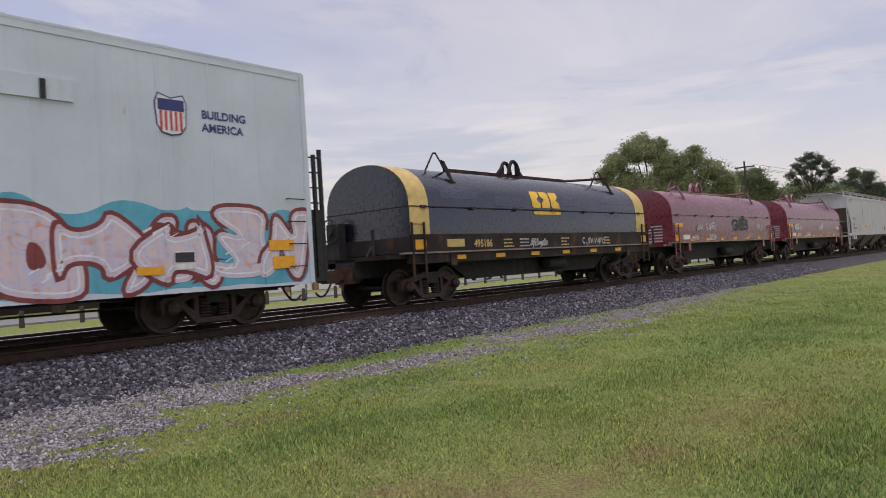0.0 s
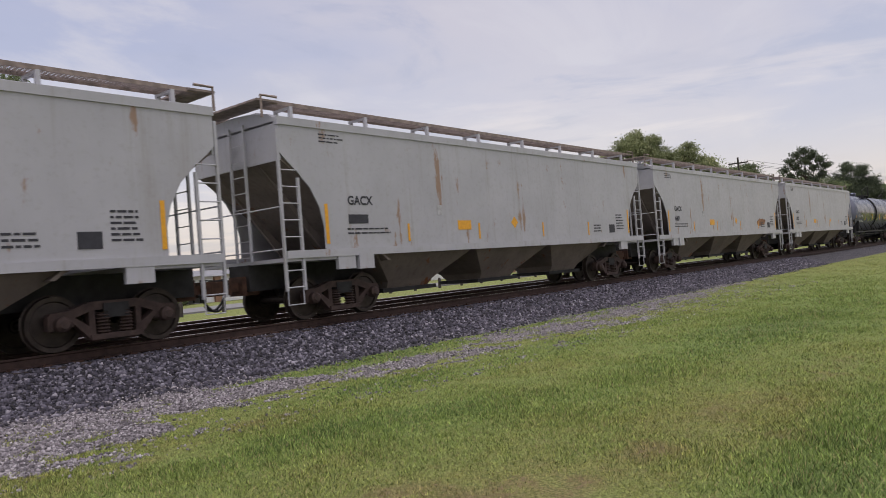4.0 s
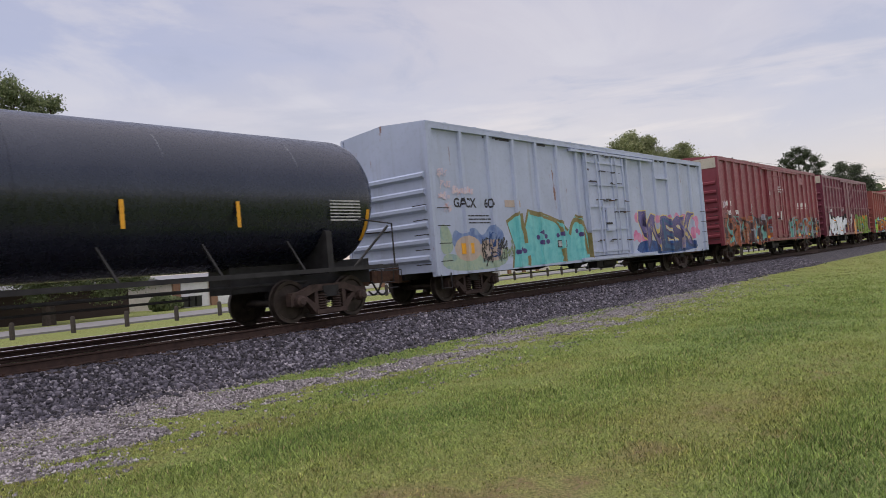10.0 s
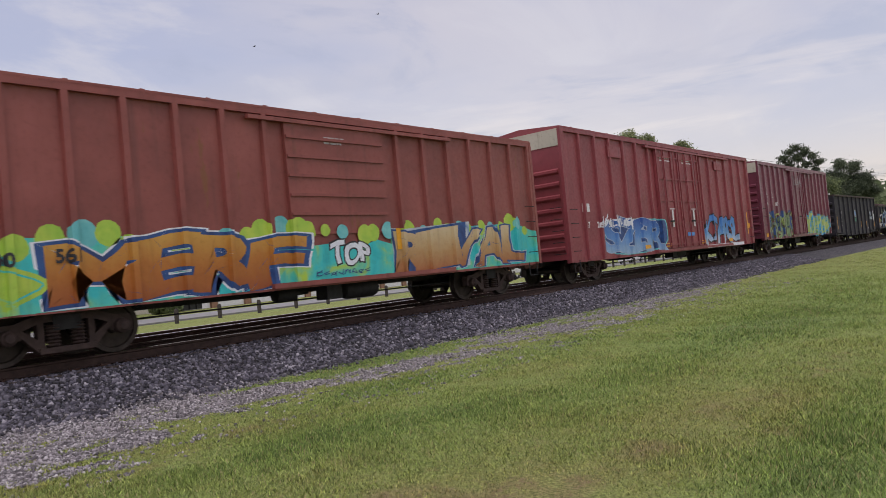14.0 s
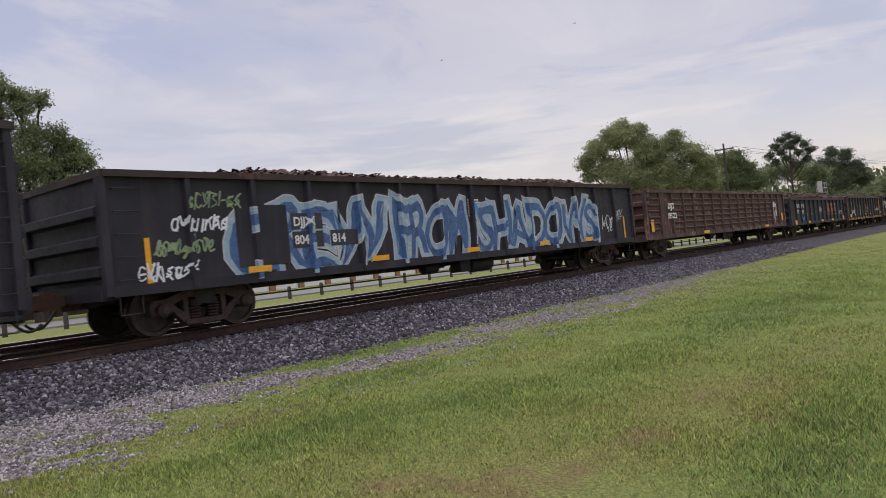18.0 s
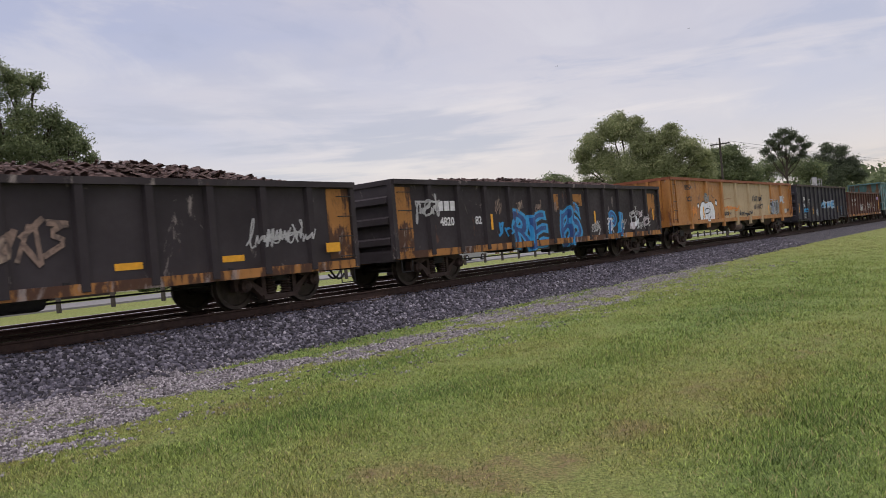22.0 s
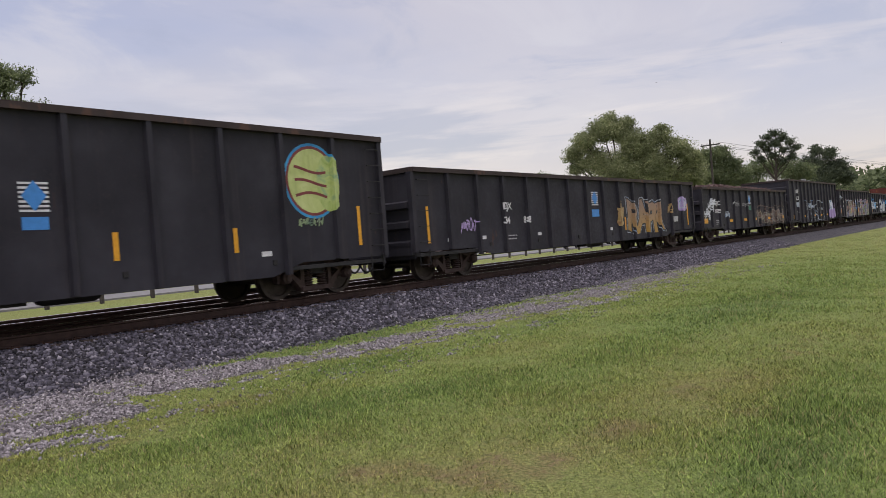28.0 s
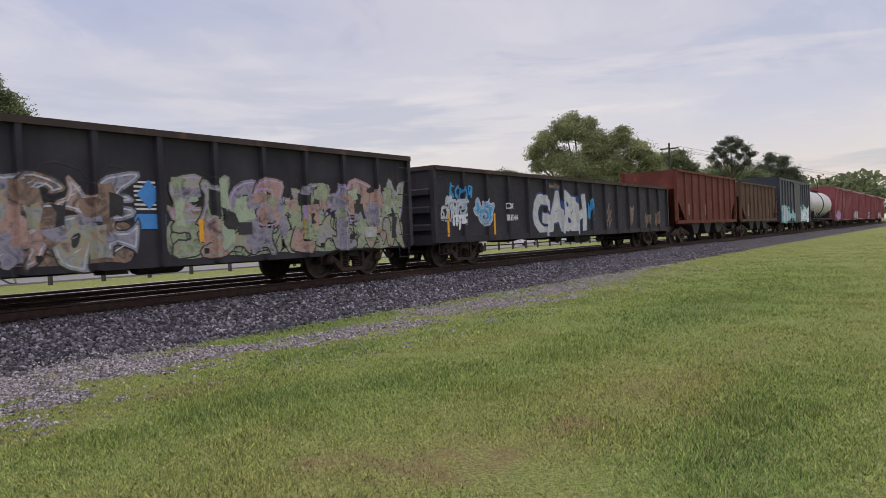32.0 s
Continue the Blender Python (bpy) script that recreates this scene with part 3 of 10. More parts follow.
def letter_shape(ch, fat):
    """A letter as flat polygons in a unit box, swollen by fat."""
    if (ch, fat) not in LETTERS:
        sets = []
        for f in (0.0, fat):
            cu = bpy.data.curves.new("letter", "FONT")
            cu.body, cu.size, cu.offset, cu.resolution_u = ch, 1.0, f, 3
            ob = bpy.data.objects.new("letter", cu)
            me = bpy.data.meshes.new_from_object(ob)
            sets.append([[tuple(me.vertices[i].co[:2]) for i in p.vertices] for p in me.polygons])
            bpy.data.objects.remove(ob)
            bpy.data.curves.remove(cu)
            bpy.data.meshes.remove(me)
        flat = [p for poly in sets[0] for p in poly]
        a, b = min(p[0] for p in flat), max(p[0] for p in flat)
        c, d = min(p[1] for p in flat), max(p[1] for p in flat)
        LETTERS[ch, fat] = (b - a, [[((x - a) / (b - a), (z - c) / (d - c)) for x, z in poly] for poly in sets[1]])
    return LETTERS[ch, fat]


def split_tris(polys, times=1):
    """Halves polygons along their longest edge, so that bending them looks round."""
    tris = [[p[0], p[i], p[i + 1]] for p in polys for i in range(1, len(p) - 1)]
    for _ in range(times):
        out = []
        for a, b, c in tris:
            edges = sorted(((math.dist(p, q), p, q, r) for p, q, r in ((a, b, c), (b, c, a), (c, a, b))), reverse=True)
            _, p, q, r = edges[0]
            m = ((p[0] + q[0]) / 2, (p[1] + q[1]) / 2)
            out += [[p, m, r], [m, q, r]]
        tris = out
    return tris


def fat_letters(car, text, x0, x1, z0, z1, layers, seed=1, lean=0.0, wild=0.06, tight=1.12):
    """A sprayed word of fat bent letters. layers: (fatness, material, part name) from the ground colour up."""
    rnd = random.Random(seed)
    widths = [max(0.46, letter_shape(ch, 0.0)[0]) for ch in text]
    x = x0
    for i, ch in enumerate(text):
        w = (x1 - x0) * widths[i] / sum(widths)
        tall, rise = (z1 - z0) * rnd.uniform(0.86, 1.0), (z1 - z0) * rnd.uniform(0.0, 0.10)
        sh, tip, ph = lean + rnd.uniform(-0.10, 0.10), rnd.uniform(-0.12, 0.12), rnd.uniform(0, 6)
        letter = None
        for k, (fat, mat, name) in enumerate(layers):
            tris = []
            for poly in split_tris(letter_shape(ch, round(fat * 0.58, 4))[1], 3):
                tris.append([(x + w * tight * (u + wild * math.sin(5.3 * v + ph) + sh * (v - 0.5)), max(z0 - 0.07, z0 + rise + tall * (v + wild * math.sin(4.1 * u + 2 * ph) + tip * (u - 0.5)))) for u, v in poly])
            o = painted(name, car, tris, mat if not isinstance(mat, tuple) else mat[i % len(mat)], 0.0036 + 0.0013 * k + 0.0004 * (i % 2), letter if k == len(layers) - 1 else None)
            letter = letter or o
        x += w


def oval(cx, cz, a, b, low=0.0, n=26):
    """An oval cut off flat at the height low."""
    return [(cx + a * math.cos(6.2832 * k / n), max(low, cz + b * math.sin(6.2832 * k / n))) for k in range(n)]


def swoosh(pts, w):
    """A brush stroke along a path that tapers to a point."""
    n, L, R = len(pts), [], []
    for i, p in enumerate(pts):
        a, b = Vector(pts[max(0, i - 1)]), Vector(pts[min(n - 1, i + 1)])
        d = (b - a).normalized() if (b - a).length > 1e-6 else Vector((1, 0))
        f = w / 2 * math.sin(math.pi * (0.25 + 0.75 * i / (n - 1))) ** 0.8
        L.append((p[0] - d.y * f, p[1] + d.x * f))
        R.append((p[0] + d.y * f, p[1] - d.x * f))
    return [[L[i], R[i], R[i + 1], L[i + 1]] for i in range(n - 1)]


def flames(car, x0, x1, z0, z1, n, mats, seed, wide=0.22):
    """A piece made of licking, curling tongues of colour that grow out of one another."""
    rnd = random.Random(seed)
    for i in range(n):
        x, h = x0 + (x1 - x0) * (i * 0.618034 % 1.0), (z1 - z0) * rnd.uniform(0.35, 1.0)
        z, d = z0 + (z1 - z0 - h) * rnd.random() * 0.7, rnd.choice((-1, 1))
        a = [rnd.uniform(0.1, 0.5) for _ in range(4)]
        pts = [(x, z), (x + d * a[0], z + 0.25 * h), (x - d * a[1] * 0.6, z + 0.55 * h), (x + d * a[2] * 0.5, z + 0.9 * h), (x + d * (a[2] + a[3]), z + h), (x + d * (a[2] + a[3] * 1.3), z + 0.72 * h)]
        pts = [(min(x1, max(x0, p)), q) for p, q in pts[:rnd.choice((4, 5, 6))]]
        painted("sprayed_tongue", car, swoosh(rounded(pts, 3, False), wide * rnd.uniform(0.5, 1.4)), mats[i % len(mats)], 0.004 + 0.00018 * i)


def graffiti(car, x0, x1, z0, z1, n, fill, line, back=None, seed=1, weight=0.33, lean=0.0, ragged=0.22, cover=True, soft=2, edge=0.06, shine=None, hollow=0.0):
    """Fat sprayed letters side by side, each with its outline and a lick of light paint, over a cloud of ground colour."""
    rnd = random.Random(seed)
    H, W = z1 - z0, (x1 - x0) / n
    if back:
        m = max(8, int((x1 - x0) * 2.2))
        top = [(x0 - 0.12 + (x1 - x0 + 0.24) * i / m, z1 - 0.12 + ragged * rnd.uniform(-0.2, 1.0)) for i in range(m + 1)]
        low = [(p, z0 + rnd.uniform(-0.03, 0.06)) for p, _ in top[::-1]]
        painted("graffiti_ground", car, filled(rounded(top + low, 2)), back, 0.003)
    for i in range(n):
        outer, hole = rnd.choice(GLYPHS)
        wide, tall = W * rnd.uniform(1.08, 1.4), H * rnd.uniform(0.84, 1.0)
        gx, gz = x0 + W * i - 0.08 * W, z0 + H * rnd.uniform(0.0, 0.08)
        sh, tip = lean + rnd.uniform(-0.12, 0.12), rnd.uniform(-0.10, 0.10)
        flip, over = rnd.random() < 0.5, rnd.random() < 0.5

        def place(p, loose=0.10):
            u, v = (1 - p[0] if flip else p[0]) + rnd.uniform(-loose, loose), (1 - p[1] if over else p[1]) + rnd.uniform(-loose, loose)
            return gx + wide * (u + sh * v), gz + tall * (v + tip * (u - 0.5))
        o = rounded([place(p) for p in outer], soft)
        h = rounded([place(p, 0.02) for p in hole], soft) if hole else None
        lift = 0.0045 + 0.0022 * (i % 4)
        if hollow:
            painted("graffiti_letter", car, band(o, hollow, True), line, lift)
            continue
        letter = painted("graffiti_letter", car, filled(o, h), fill[i % len(fill)] if isinstance(fill, tuple) else fill, lift + 0.0011)
        painted("letter_outline", car, filled(grown(o, edge)), line, lift, letter)
        painted("letter_contour", car, band(grown(o, -0.085 * min(1.0, W)), 0.030, True), shine or line, lift + 0.0015, letter)
        for _ in range(rnd.choice((2, 3, 4)) if shine else rnd.choice((0, 1))):
            cx, cz = gx + wide * rnd.uniform(0.2, 0.7), gz + tall * rnd.uniform(0.15, 0.75)
            s = rnd.uniform(0.05, 0.16) * W
            q = [(cx - s, cz - s * 0.2), (cx + s, cz + s * 0.9), (cx + s * 1.2, cz + s * 1.25), (cx - s * 0.9, cz + s * 0.25)]
            painted("letter_highlight", car, [q], shine or line, lift + 0.0017, letter)


def patchwork(car, x0, x1, z0, z1, n, mats, seed):
    """Old pieces painted over one another: angular patches of many colours."""
    rnd = random.Random(seed)
    for i in range(n):
        w, h = rnd.uniform(0.12, 0.42), rnd.uniform(0.15, 0.60)
        x, z = rnd.uniform(x0, x1 - w), z0 + (z1 - z0 - h) * rnd.random() ** 0.8
        pts = [(x + w * u + rnd.uniform(-0.07, 0.07), z + h * v + rnd.uniform(-0.07, 0.07)) for u, v in ((0, 0), (0.5, 0), (1, 0), (1, 0.5), (1, 1), (0.5, 1), (0, 1), (0, 0.5))]
        painted("graffiti_patch", car, filled(pts), mats[i % len(mats)], 0.0120 + 0.00004 * i)


def blobs(car, x0, x1, z, n, mats, seed):
    """Round dabs of spray along the top of a piece."""
    rnd = random.Random(seed)
    for i in range(n):
        x, r = x0 + (x1 - x0) * (i + rnd.uniform(0.2, 0.8)) / n, rnd.uniform(0.12, 0.27)
        v = z + rnd.uniform(-0.15, 0.12)
        painted("sprayed_dab", car, filled([(x + r * math.cos(0.4488 * k) * rnd.uniform(0.92, 1.08), v + r * math.sin(0.4488 * k)) for k in range(14)]), mats[i % len(mats)], 0.0034 + 0.00004 * i)


STROKES = (((0.1, 0.0), (0.2, 1.0)), ((0.05, 1.0), (0.75, 0.9)), ((0.1, 0.5), (0.8, 1.05)), ((0.15, 0.5), (0.85, -0.1)), ((0.8, 1.0), (0.7, 0.0)),
           ((0.1, 0.9), (0.45, 0.1), (0.8, 0.95)), ((0.75, 0.95), (0.15, 0.7), (0.8, 0.4), (0.1, 0.05)), ((0.8, 0.8), (0.3, 0.9), (0.1, 0.4), (0.4, 0.05), (0.85, 0.25)), ((0.1, 0.05), (0.45, 1.1), (0.85, 0.0)), ((0.2, 0.35), (0.8, 0.45)))


def spiky(car, x, z, w, h, material, rnd, y, thick):
    """A tag of separate quick strokes, tall and spiky, now and then with a line under it."""
    n = min(8, max(3, int(w / h * 1.9 + 0.5)))
    for i in range(n):
        bm, seen, k = bmesh.new(), {}, 0
        tall, drop = rnd.uniform(0.75, 1.15), rnd.uniform(-0.12, 0.12)
        for line in rnd.sample(STROKES, rnd.choice((2, 3))):
            pts = [(x + w * (i + u * 1.15) / n + 0.12 * h * v + rnd.uniform(-0.03, 0.03) * h, z + h * (0.85 * v * tall + drop) + rnd.uniform(-0.06, 0.06) * h) for u, v in line]
            for q in band(rounded(pts, 1, False) if len(pts) > 2 else pts, thick * rnd.uniform(0.7, 1.1)):
                k += 1
                drape(bm, [q], car, 0.0155 + 0.0004 * (i % 2) + 0.00002 * k, seen, y)
        part("scrawled_letter", bm, material, car)


def tag(car, x, z, w, h, material, seed, y=None, thick=0.035):
    """A quick joined-up scrawl in one colour."""
    rnd = random.Random(seed)
    if seed % 3:
        return spiky(car, x, z, w, h, material, rnd, None if y is not None and abs(y - SIDE[car][0]) < 0.02 else y, thick)
    n = min(9, max(3, int(w / h * 3.0 + 0.5)))
    pts = []
    for i in range(n):
        k, over = rnd.uniform(0.7, 1.2), rnd.random() < 0.5
        step = [(u, 1 - v if over else v) for u, v in rnd.choice(LOOPS)]
        pts += [(x + w * (i + u * 1.25) / n + 0.15 * h * v, z + h * 0.75 * v * k + rnd.uniform(-0.05, 0.05) * h) for u, v in step]
        if rnd.random() < 0.3:
            pts.append((x + w * rnd.uniform(0, i + 1) / n, z + h * rnd.uniform(-0.1, 0.9)))
    path = rounded(pts, 2, False)
    bm, seen = bmesh.new(), {}
    if y is not None and abs(y - SIDE[car][0]) < 0.02:
        y = None
    for i, q in enumerate(band(path, thick)):
        drape(bm, [q], car, 0.0155 + 0.00002 * i, seen, y)
    part("scrawl", bm, material, car)


# ---- freight cars; x along the train, the road side is -y, z over the rail ----
HW = 1.52


def boxcar(L, H, zb, paint, n_ribs, door, end_paint=None, roof_paint=None, inset=2.0, rib_w=0.15, rib_d=0.085, bands=(), skip=None, cushion=0.66):
    """A box car. door: (x0, x1, style) along the side."""
    car = new("boxcar")
    end_paint, roof_paint = end_paint or paint, roof_paint or paint
    Y = HW - rib_d
    for s, nm in ((-1, "side_panel"), (1, "side_panel")):
        bm = bmesh.new()
        box(bm, -L / 2, L / 2, s * Y - 0.02, s * Y + 0.02, zb, H - 0.12)
        part(nm, bm, paint, car)
    dx0, dx1, style = door
    me = shared(f"side_post:{H:.2f},{zb:.2f},{rib_w},{rib_d}", lambda bm: prism_x_taper(bm, rib_w, rib_d, zb + 0.02, H - 0.16), paint)
    for k in range(n_ribs):
        x = -L / 2 + 0.12 + (L - 0.24) * k / (n_ribs - 1)
        if dx0 - 0.25 < x < dx1 + 0.25 and 0 < k < n_ribs - 1:
            continue
        piece("side_post", me, car, (x, -Y - 0.02, 0))
        piece("side_post", me, car, (x, Y + 0.02, 0), 180)
    SIDE[car] = (-Y - 0.02, [-L / 2 + 0.12 + (L - 0.24) * k / (n_ribs - 1) for k in range(n_ribs) if not dx0 - 0.25 < -L / 2 + 0.12 + (L - 0.24) * k / (n_ribs - 1) < dx1 + 0.25], rib_w, rib_d)
    DOORWAY[car] = (dx0, dx1, -HW - 0.072 if style != "panel" else -HW - 0.058)
    for z in bands:
        block(car, "side_band", paint, -L / 2 + 0.1, dx0 - 0.1, -Y - 0.075, -Y - 0.02, z - 0.06, z + 0.06)
        block(car, "side_band", paint, dx1 + 0.1, L / 2 - 0.1, -Y - 0.075, -Y - 0.02, z - 0.06, z + 0.06)
    for s in (-1, 1):
        block(car, "side_sill", paint, -L / 2, L / 2, s * (Y - 0.038) - 0.06, s * (Y - 0.038) + 0.06, zb - 0.02, zb + 0.14)
        block(car, "top_plate", paint, -L / 2, L / 2, s * (HW - 0.03) - 0.05, s * (HW - 0.03) + 0.05, H - 0.20, H - 0.07)
    # ends with pressed ridges
    for s in (-1, 1):
        bm = bmesh.new()
        box(bm, s * L / 2 - 0.04, s * L / 2 + 0.0, -Y, Y, zb + 0.1, H - 0.08)
        part("end_wall", bm, end_paint, car)
        for sy in (-1, 1):
            block(car, "corner_post", end_paint, s * L / 2 - 0.06, s * L / 2 + 0.05, sy * (HW - 0.02) - 0.05, sy * (HW - 0.02) + 0.05, zb, H - 0.06)
        me2 = shared(f"end_ridge:{s}", lambda bm: prism(bm, [(0, -0.14), (s * 0.11, -0.03), (s * 0.11, 0.05), (0, 0.12)] if s > 0 else [(0, 0.12), (s * 0.11, 0.05), (s * 0.11, -0.03), (0, -0.14)], -1.36, 1.36), end_paint)
        nr = int((H - 1.0 - zb - 0.3) / 0.42)
        for k in range(nr):
            piece("end_ridge", me2, car, (s * L / 2, 0, zb + 0.45 + k * 0.42))
        rungs_end(car, s * (L / 2 + 0.12), zb + 0.3, zb + 1.8, 5, s)
    # roof
    bm = bmesh.new()
    prism_x(bm, [(-HW - 0.02, H - 0.09), (-HW - 0.02, H - 0.03), (0, H + 0.10), (HW + 0.02, H - 0.03), (HW + 0.02, H - 0.09)], -L / 2 - 0.03, L / 2 + 0.03)
    part("roof", bm, roof_paint, car)
    me3 = shared(f"roof_seam:{H:.2f}", lambda bm: prism_x(bm, [(-HW, H - 0.028), (-HW, H - 0.008), (0, H + 0.13), (HW, H - 0.008), (HW, H - 0.028)], -0.04, 0.04), roof_paint)
    for k in range(int(L / 1.3)):
        piece("roof_seam", me3, car, (-L / 2 + 0.8 + k * 1.3, 0, 0))
    # door with rails, stiles, locking bars
    doors = [(dx0, dx1)] if style != "double" else [(dx0, (dx0 + dx1) / 2 - 0.03), ((dx0 + dx1) / 2 + 0.03, dx1)]
    for a, b in doors:
        bm = bmesh.new()
        box(bm, a, b, -HW - 0.02, -HW + 0.06, zb + 0.16, H - 0.32)
        d = part("sliding_door", bm, paint, car)
        nz = 8 if style == "panel" else 5
        for k in range(nz):
            z = zb + 0.3 + (H - 0.6 - zb - 0.3) * k / (nz - 1)
            block(d, "door_rail", paint, a + 0.02, b - 0.02, -HW - 0.055, -HW - 0.02, z - 0.03, z + 0.03)
        if style != "panel":
            for f in (0.03, 0.36, 0.68, 0.97):
                x = a + (b - a) * f
                block(d, "door_stile", paint, x - 0.035, x + 0.035, -HW - 0.07, -HW - 0.02, zb + 0.16, H - 0.32)
            for f in (0.25, 0.75):
                x = a + (b - a) * f
                piece("locking_bar", shared(f"locking_bar:{H:.2f},{zb:.2f}", lambda bm: rod(bm, (0, 0, zb + 0.2), (0, 0, H - 0.35), 0.022, 6), paint), d, (x, -HW - 0.09, 0))
            block(d, "door_handle", STEEL, (a + b) / 2 - 0.3, (a + b) / 2 + 0.1, -HW - 0.11, -HW - 0.07, zb + 1.2, zb + 1.27)
    block(car, "door_track", paint, dx0 - 0.9, min(L / 2 - 0.2, dx1 + (dx1 - dx0) * 0.9), -HW - 0.075, -HW + 0.03, H - 0.32, H - 0.24)
    block(car, "door_sill", paint, dx0 - 0.6, min(L / 2 - 0.2, dx1 + (dx1 - dx0) * 0.8), -HW - 0.075, -HW + 0.03, zb + 0.02, zb + 0.12)
    for x in (-L / 2 + 0.35, L / 2 - 0.35):
        rungs(car, x, zb + 0.35, zb + 1.7, 4, -HW - 0.06)
        stirrup(car, x, -HW + 0.03, zb)
    underframe(car, L, inset, zb + 0.2)
    for s in (-1, 1):
        bogie(car, s * (L / 2 - inset))
    ends(car, L, cushion)
    return car


def prism_x_taper(bm, w, d, z0, z1):
    """A pressed post: a shallow trapezoid in plan."""
    a = [bm.verts.new(p) for p in ((-w / 2, 0, z0), (-w * 0.36, -d, z0), (w * 0.36, -d, z0), (w / 2, 0, z0))]
    b = [bm.verts.new((v.co.x, v.co.y, z1)) for v in a]
    for i in range(3):
        bm.faces.new((a[i], a[i + 1], b[i + 1], b[i]))
    bm.faces.new(a)
    bm.faces.new(b[::-1])


def rungs_end(car, x, z0, z1, n, s, material=None):
    me = shared(f"end_grab_bar:{s}", lambda bm: pipe(bm, [(-s * 0.08, -0.2, 0), (0, -0.2, 0), (0, 0.2, 0), (-s * 0.08, 0.2, 0)], 0.012, 5), material or STEEL)
    for k in range(n):
        piece("grab_bar", me, car, (x, -1.15, z0 + (z1 - z0) * k / (n - 1)))


def gondola(L, H, zb, paint, n_ribs, inset=1.95, dip=0.0, corrugated=False, cord=None, load=None, end_slope=0.0, seed=1, rib_w=0.14, sill=None, shape="mill"):
    """An open gondola: side sheets, posts, top cord, ridged ends, floor, and maybe a load of scrap."""
    car = new("gondola_car")
    Y = HW - 0.11
    cord = cord or (DUSTY_CORD if paint is GON_BLACK else paint)
    top_w = 0.11
    for s in (-1, 1):
        bm = bmesh.new()
        if dip:
            pts = [(-L / 2, zb + dip), (-L / 2, H), (L / 2, H), (L / 2, zb + dip), (L / 2 - 2.6, zb + dip), (L / 2 - 3.4, zb), (-L / 2 + 3.4, zb), (-L / 2 + 2.6, zb + dip)]
        else:
            pts = [(-L / 2, zb), (-L / 2, H), (L / 2, H), (L / 2, zb)] if shape != "tub" else [(-L / 2 + 0.86, zb), (-L / 2 + 0.70, H - 0.75), (-L / 2 + 0.16, H - 0.35), (-L / 2 + 0.16, H), (L / 2 - 0.16, H), (L / 2 - 0.16, H - 0.35), (L / 2 - 0.70, H - 0.75), (L / 2 - 0.86, zb)]
        prism(bm, pts, s * Y - 0.015, s * Y + 0.015)
        part("side_sheet", bm, paint, car)
        block(car, "top_cord", cord, -L / 2 - 0.02, L / 2 + 0.02, s * (HW - 0.06) - 0.08, s * (HW - 0.06) + 0.08, H - 0.10, H + 0.02)
        if not dip:
            block(car, "side_sill", sill or paint, -L / 2, L / 2, s * (HW - 0.07) - 0.05, s * (HW - 0.07) + 0.05, zb - 0.02, zb + 0.16)
    for k in range(n_ribs):
        x = -L / 2 + 0.10 + (L - 0.20) * k / (n_ribs - 1)
        low = zb + (dip if abs(x) > L / 2 - 2.7 else 0) + (-0.22 if shape == "ribbed" else 0.02)
        me = shared(f"side_post:{H:.2f},{low:.2f},{rib_w}", lambda bm: prism_x_taper(bm, rib_w, 0.10, low, H - 0.10), paint)
        if 0 < k < n_ribs - 1:
            piece("side_post", me, car, (x, -Y - 0.015, 0))
            piece("side_post", me, car, (x, Y + 0.015, 0), 180)
    SIDE[car] = (-Y - 0.015, [-L / 2 + 0.10 + (L - 0.20) * k / (n_ribs - 1) for k in range(1, n_ribs - 1)], rib_w, 0.10)
    if corrugated:
        SIDE[car] = (-Y - 0.092, SIDE[car][1], rib_w, 0.025)
        dx = (L - 0.2) / (n_ribs - 1) - rib_w - 0.1
        me = shared(f"side_corrugation:{dx:.2f}", lambda bm: prism_x(bm, [(0.0, -0.07), (-0.075, 0.0), (0.0, 0.07)], -dx / 2, dx / 2), paint)
        for k in range(n_ribs - 1):
            if k in (1, n_ribs - 2):
                continue
            x = -L / 2 + 0.10 + (L - 0.20) * (k + 0.5) / (n_ribs - 1)
            for j in range(6):
                piece("side_corrugation", me, car, (x, -Y - 0.015, zb + 0.38 + j * 0.245))
    for s in (-1, 1) if shape == "tub" else ():
        # a hopper-like end: upright sheet above, a fold, and a rusted sheet that slopes in over an open platform
        e, mid = s * (L / 2 - 0.20), H - 1.25
        bm = bmesh.new()
        box(bm, min(e, e - s * 0.04), max(e, e - s * 0.04), -Y, Y, mid, H)
        part("end_wall", bm, SCARRED_GREEN, car)
        bm = bmesh.new()
        prism(bm, [(e, mid), (e - s * 0.05, mid), (e - s * 1.45, zb + 0.1), (e - s * 1.40, zb + 0.1)], -Y, Y)
        part("slope_sheet", bm, SCARRED_GREEN, car)
        block(car, "fold_ledge", RUST_EDGE, min(e, e + s * 0.09), max(e, e + s * 0.09), -Y, Y, mid - 0.07, mid + 0.03)
        block(car, "end_cord", cord, s * (L / 2 - 0.15) - 0.15, s * (L / 2 - 0.15) + 0.15, -HW + 0.02, HW - 0.02, H - 0.10, H + 0.02)
        block(car, "end_platform", paint, s * (L / 2 - 0.45) - 0.60, s * (L / 2 - 0.45) + 0.60, -1.40, 1.40, zb + 0.02, zb + 0.14)
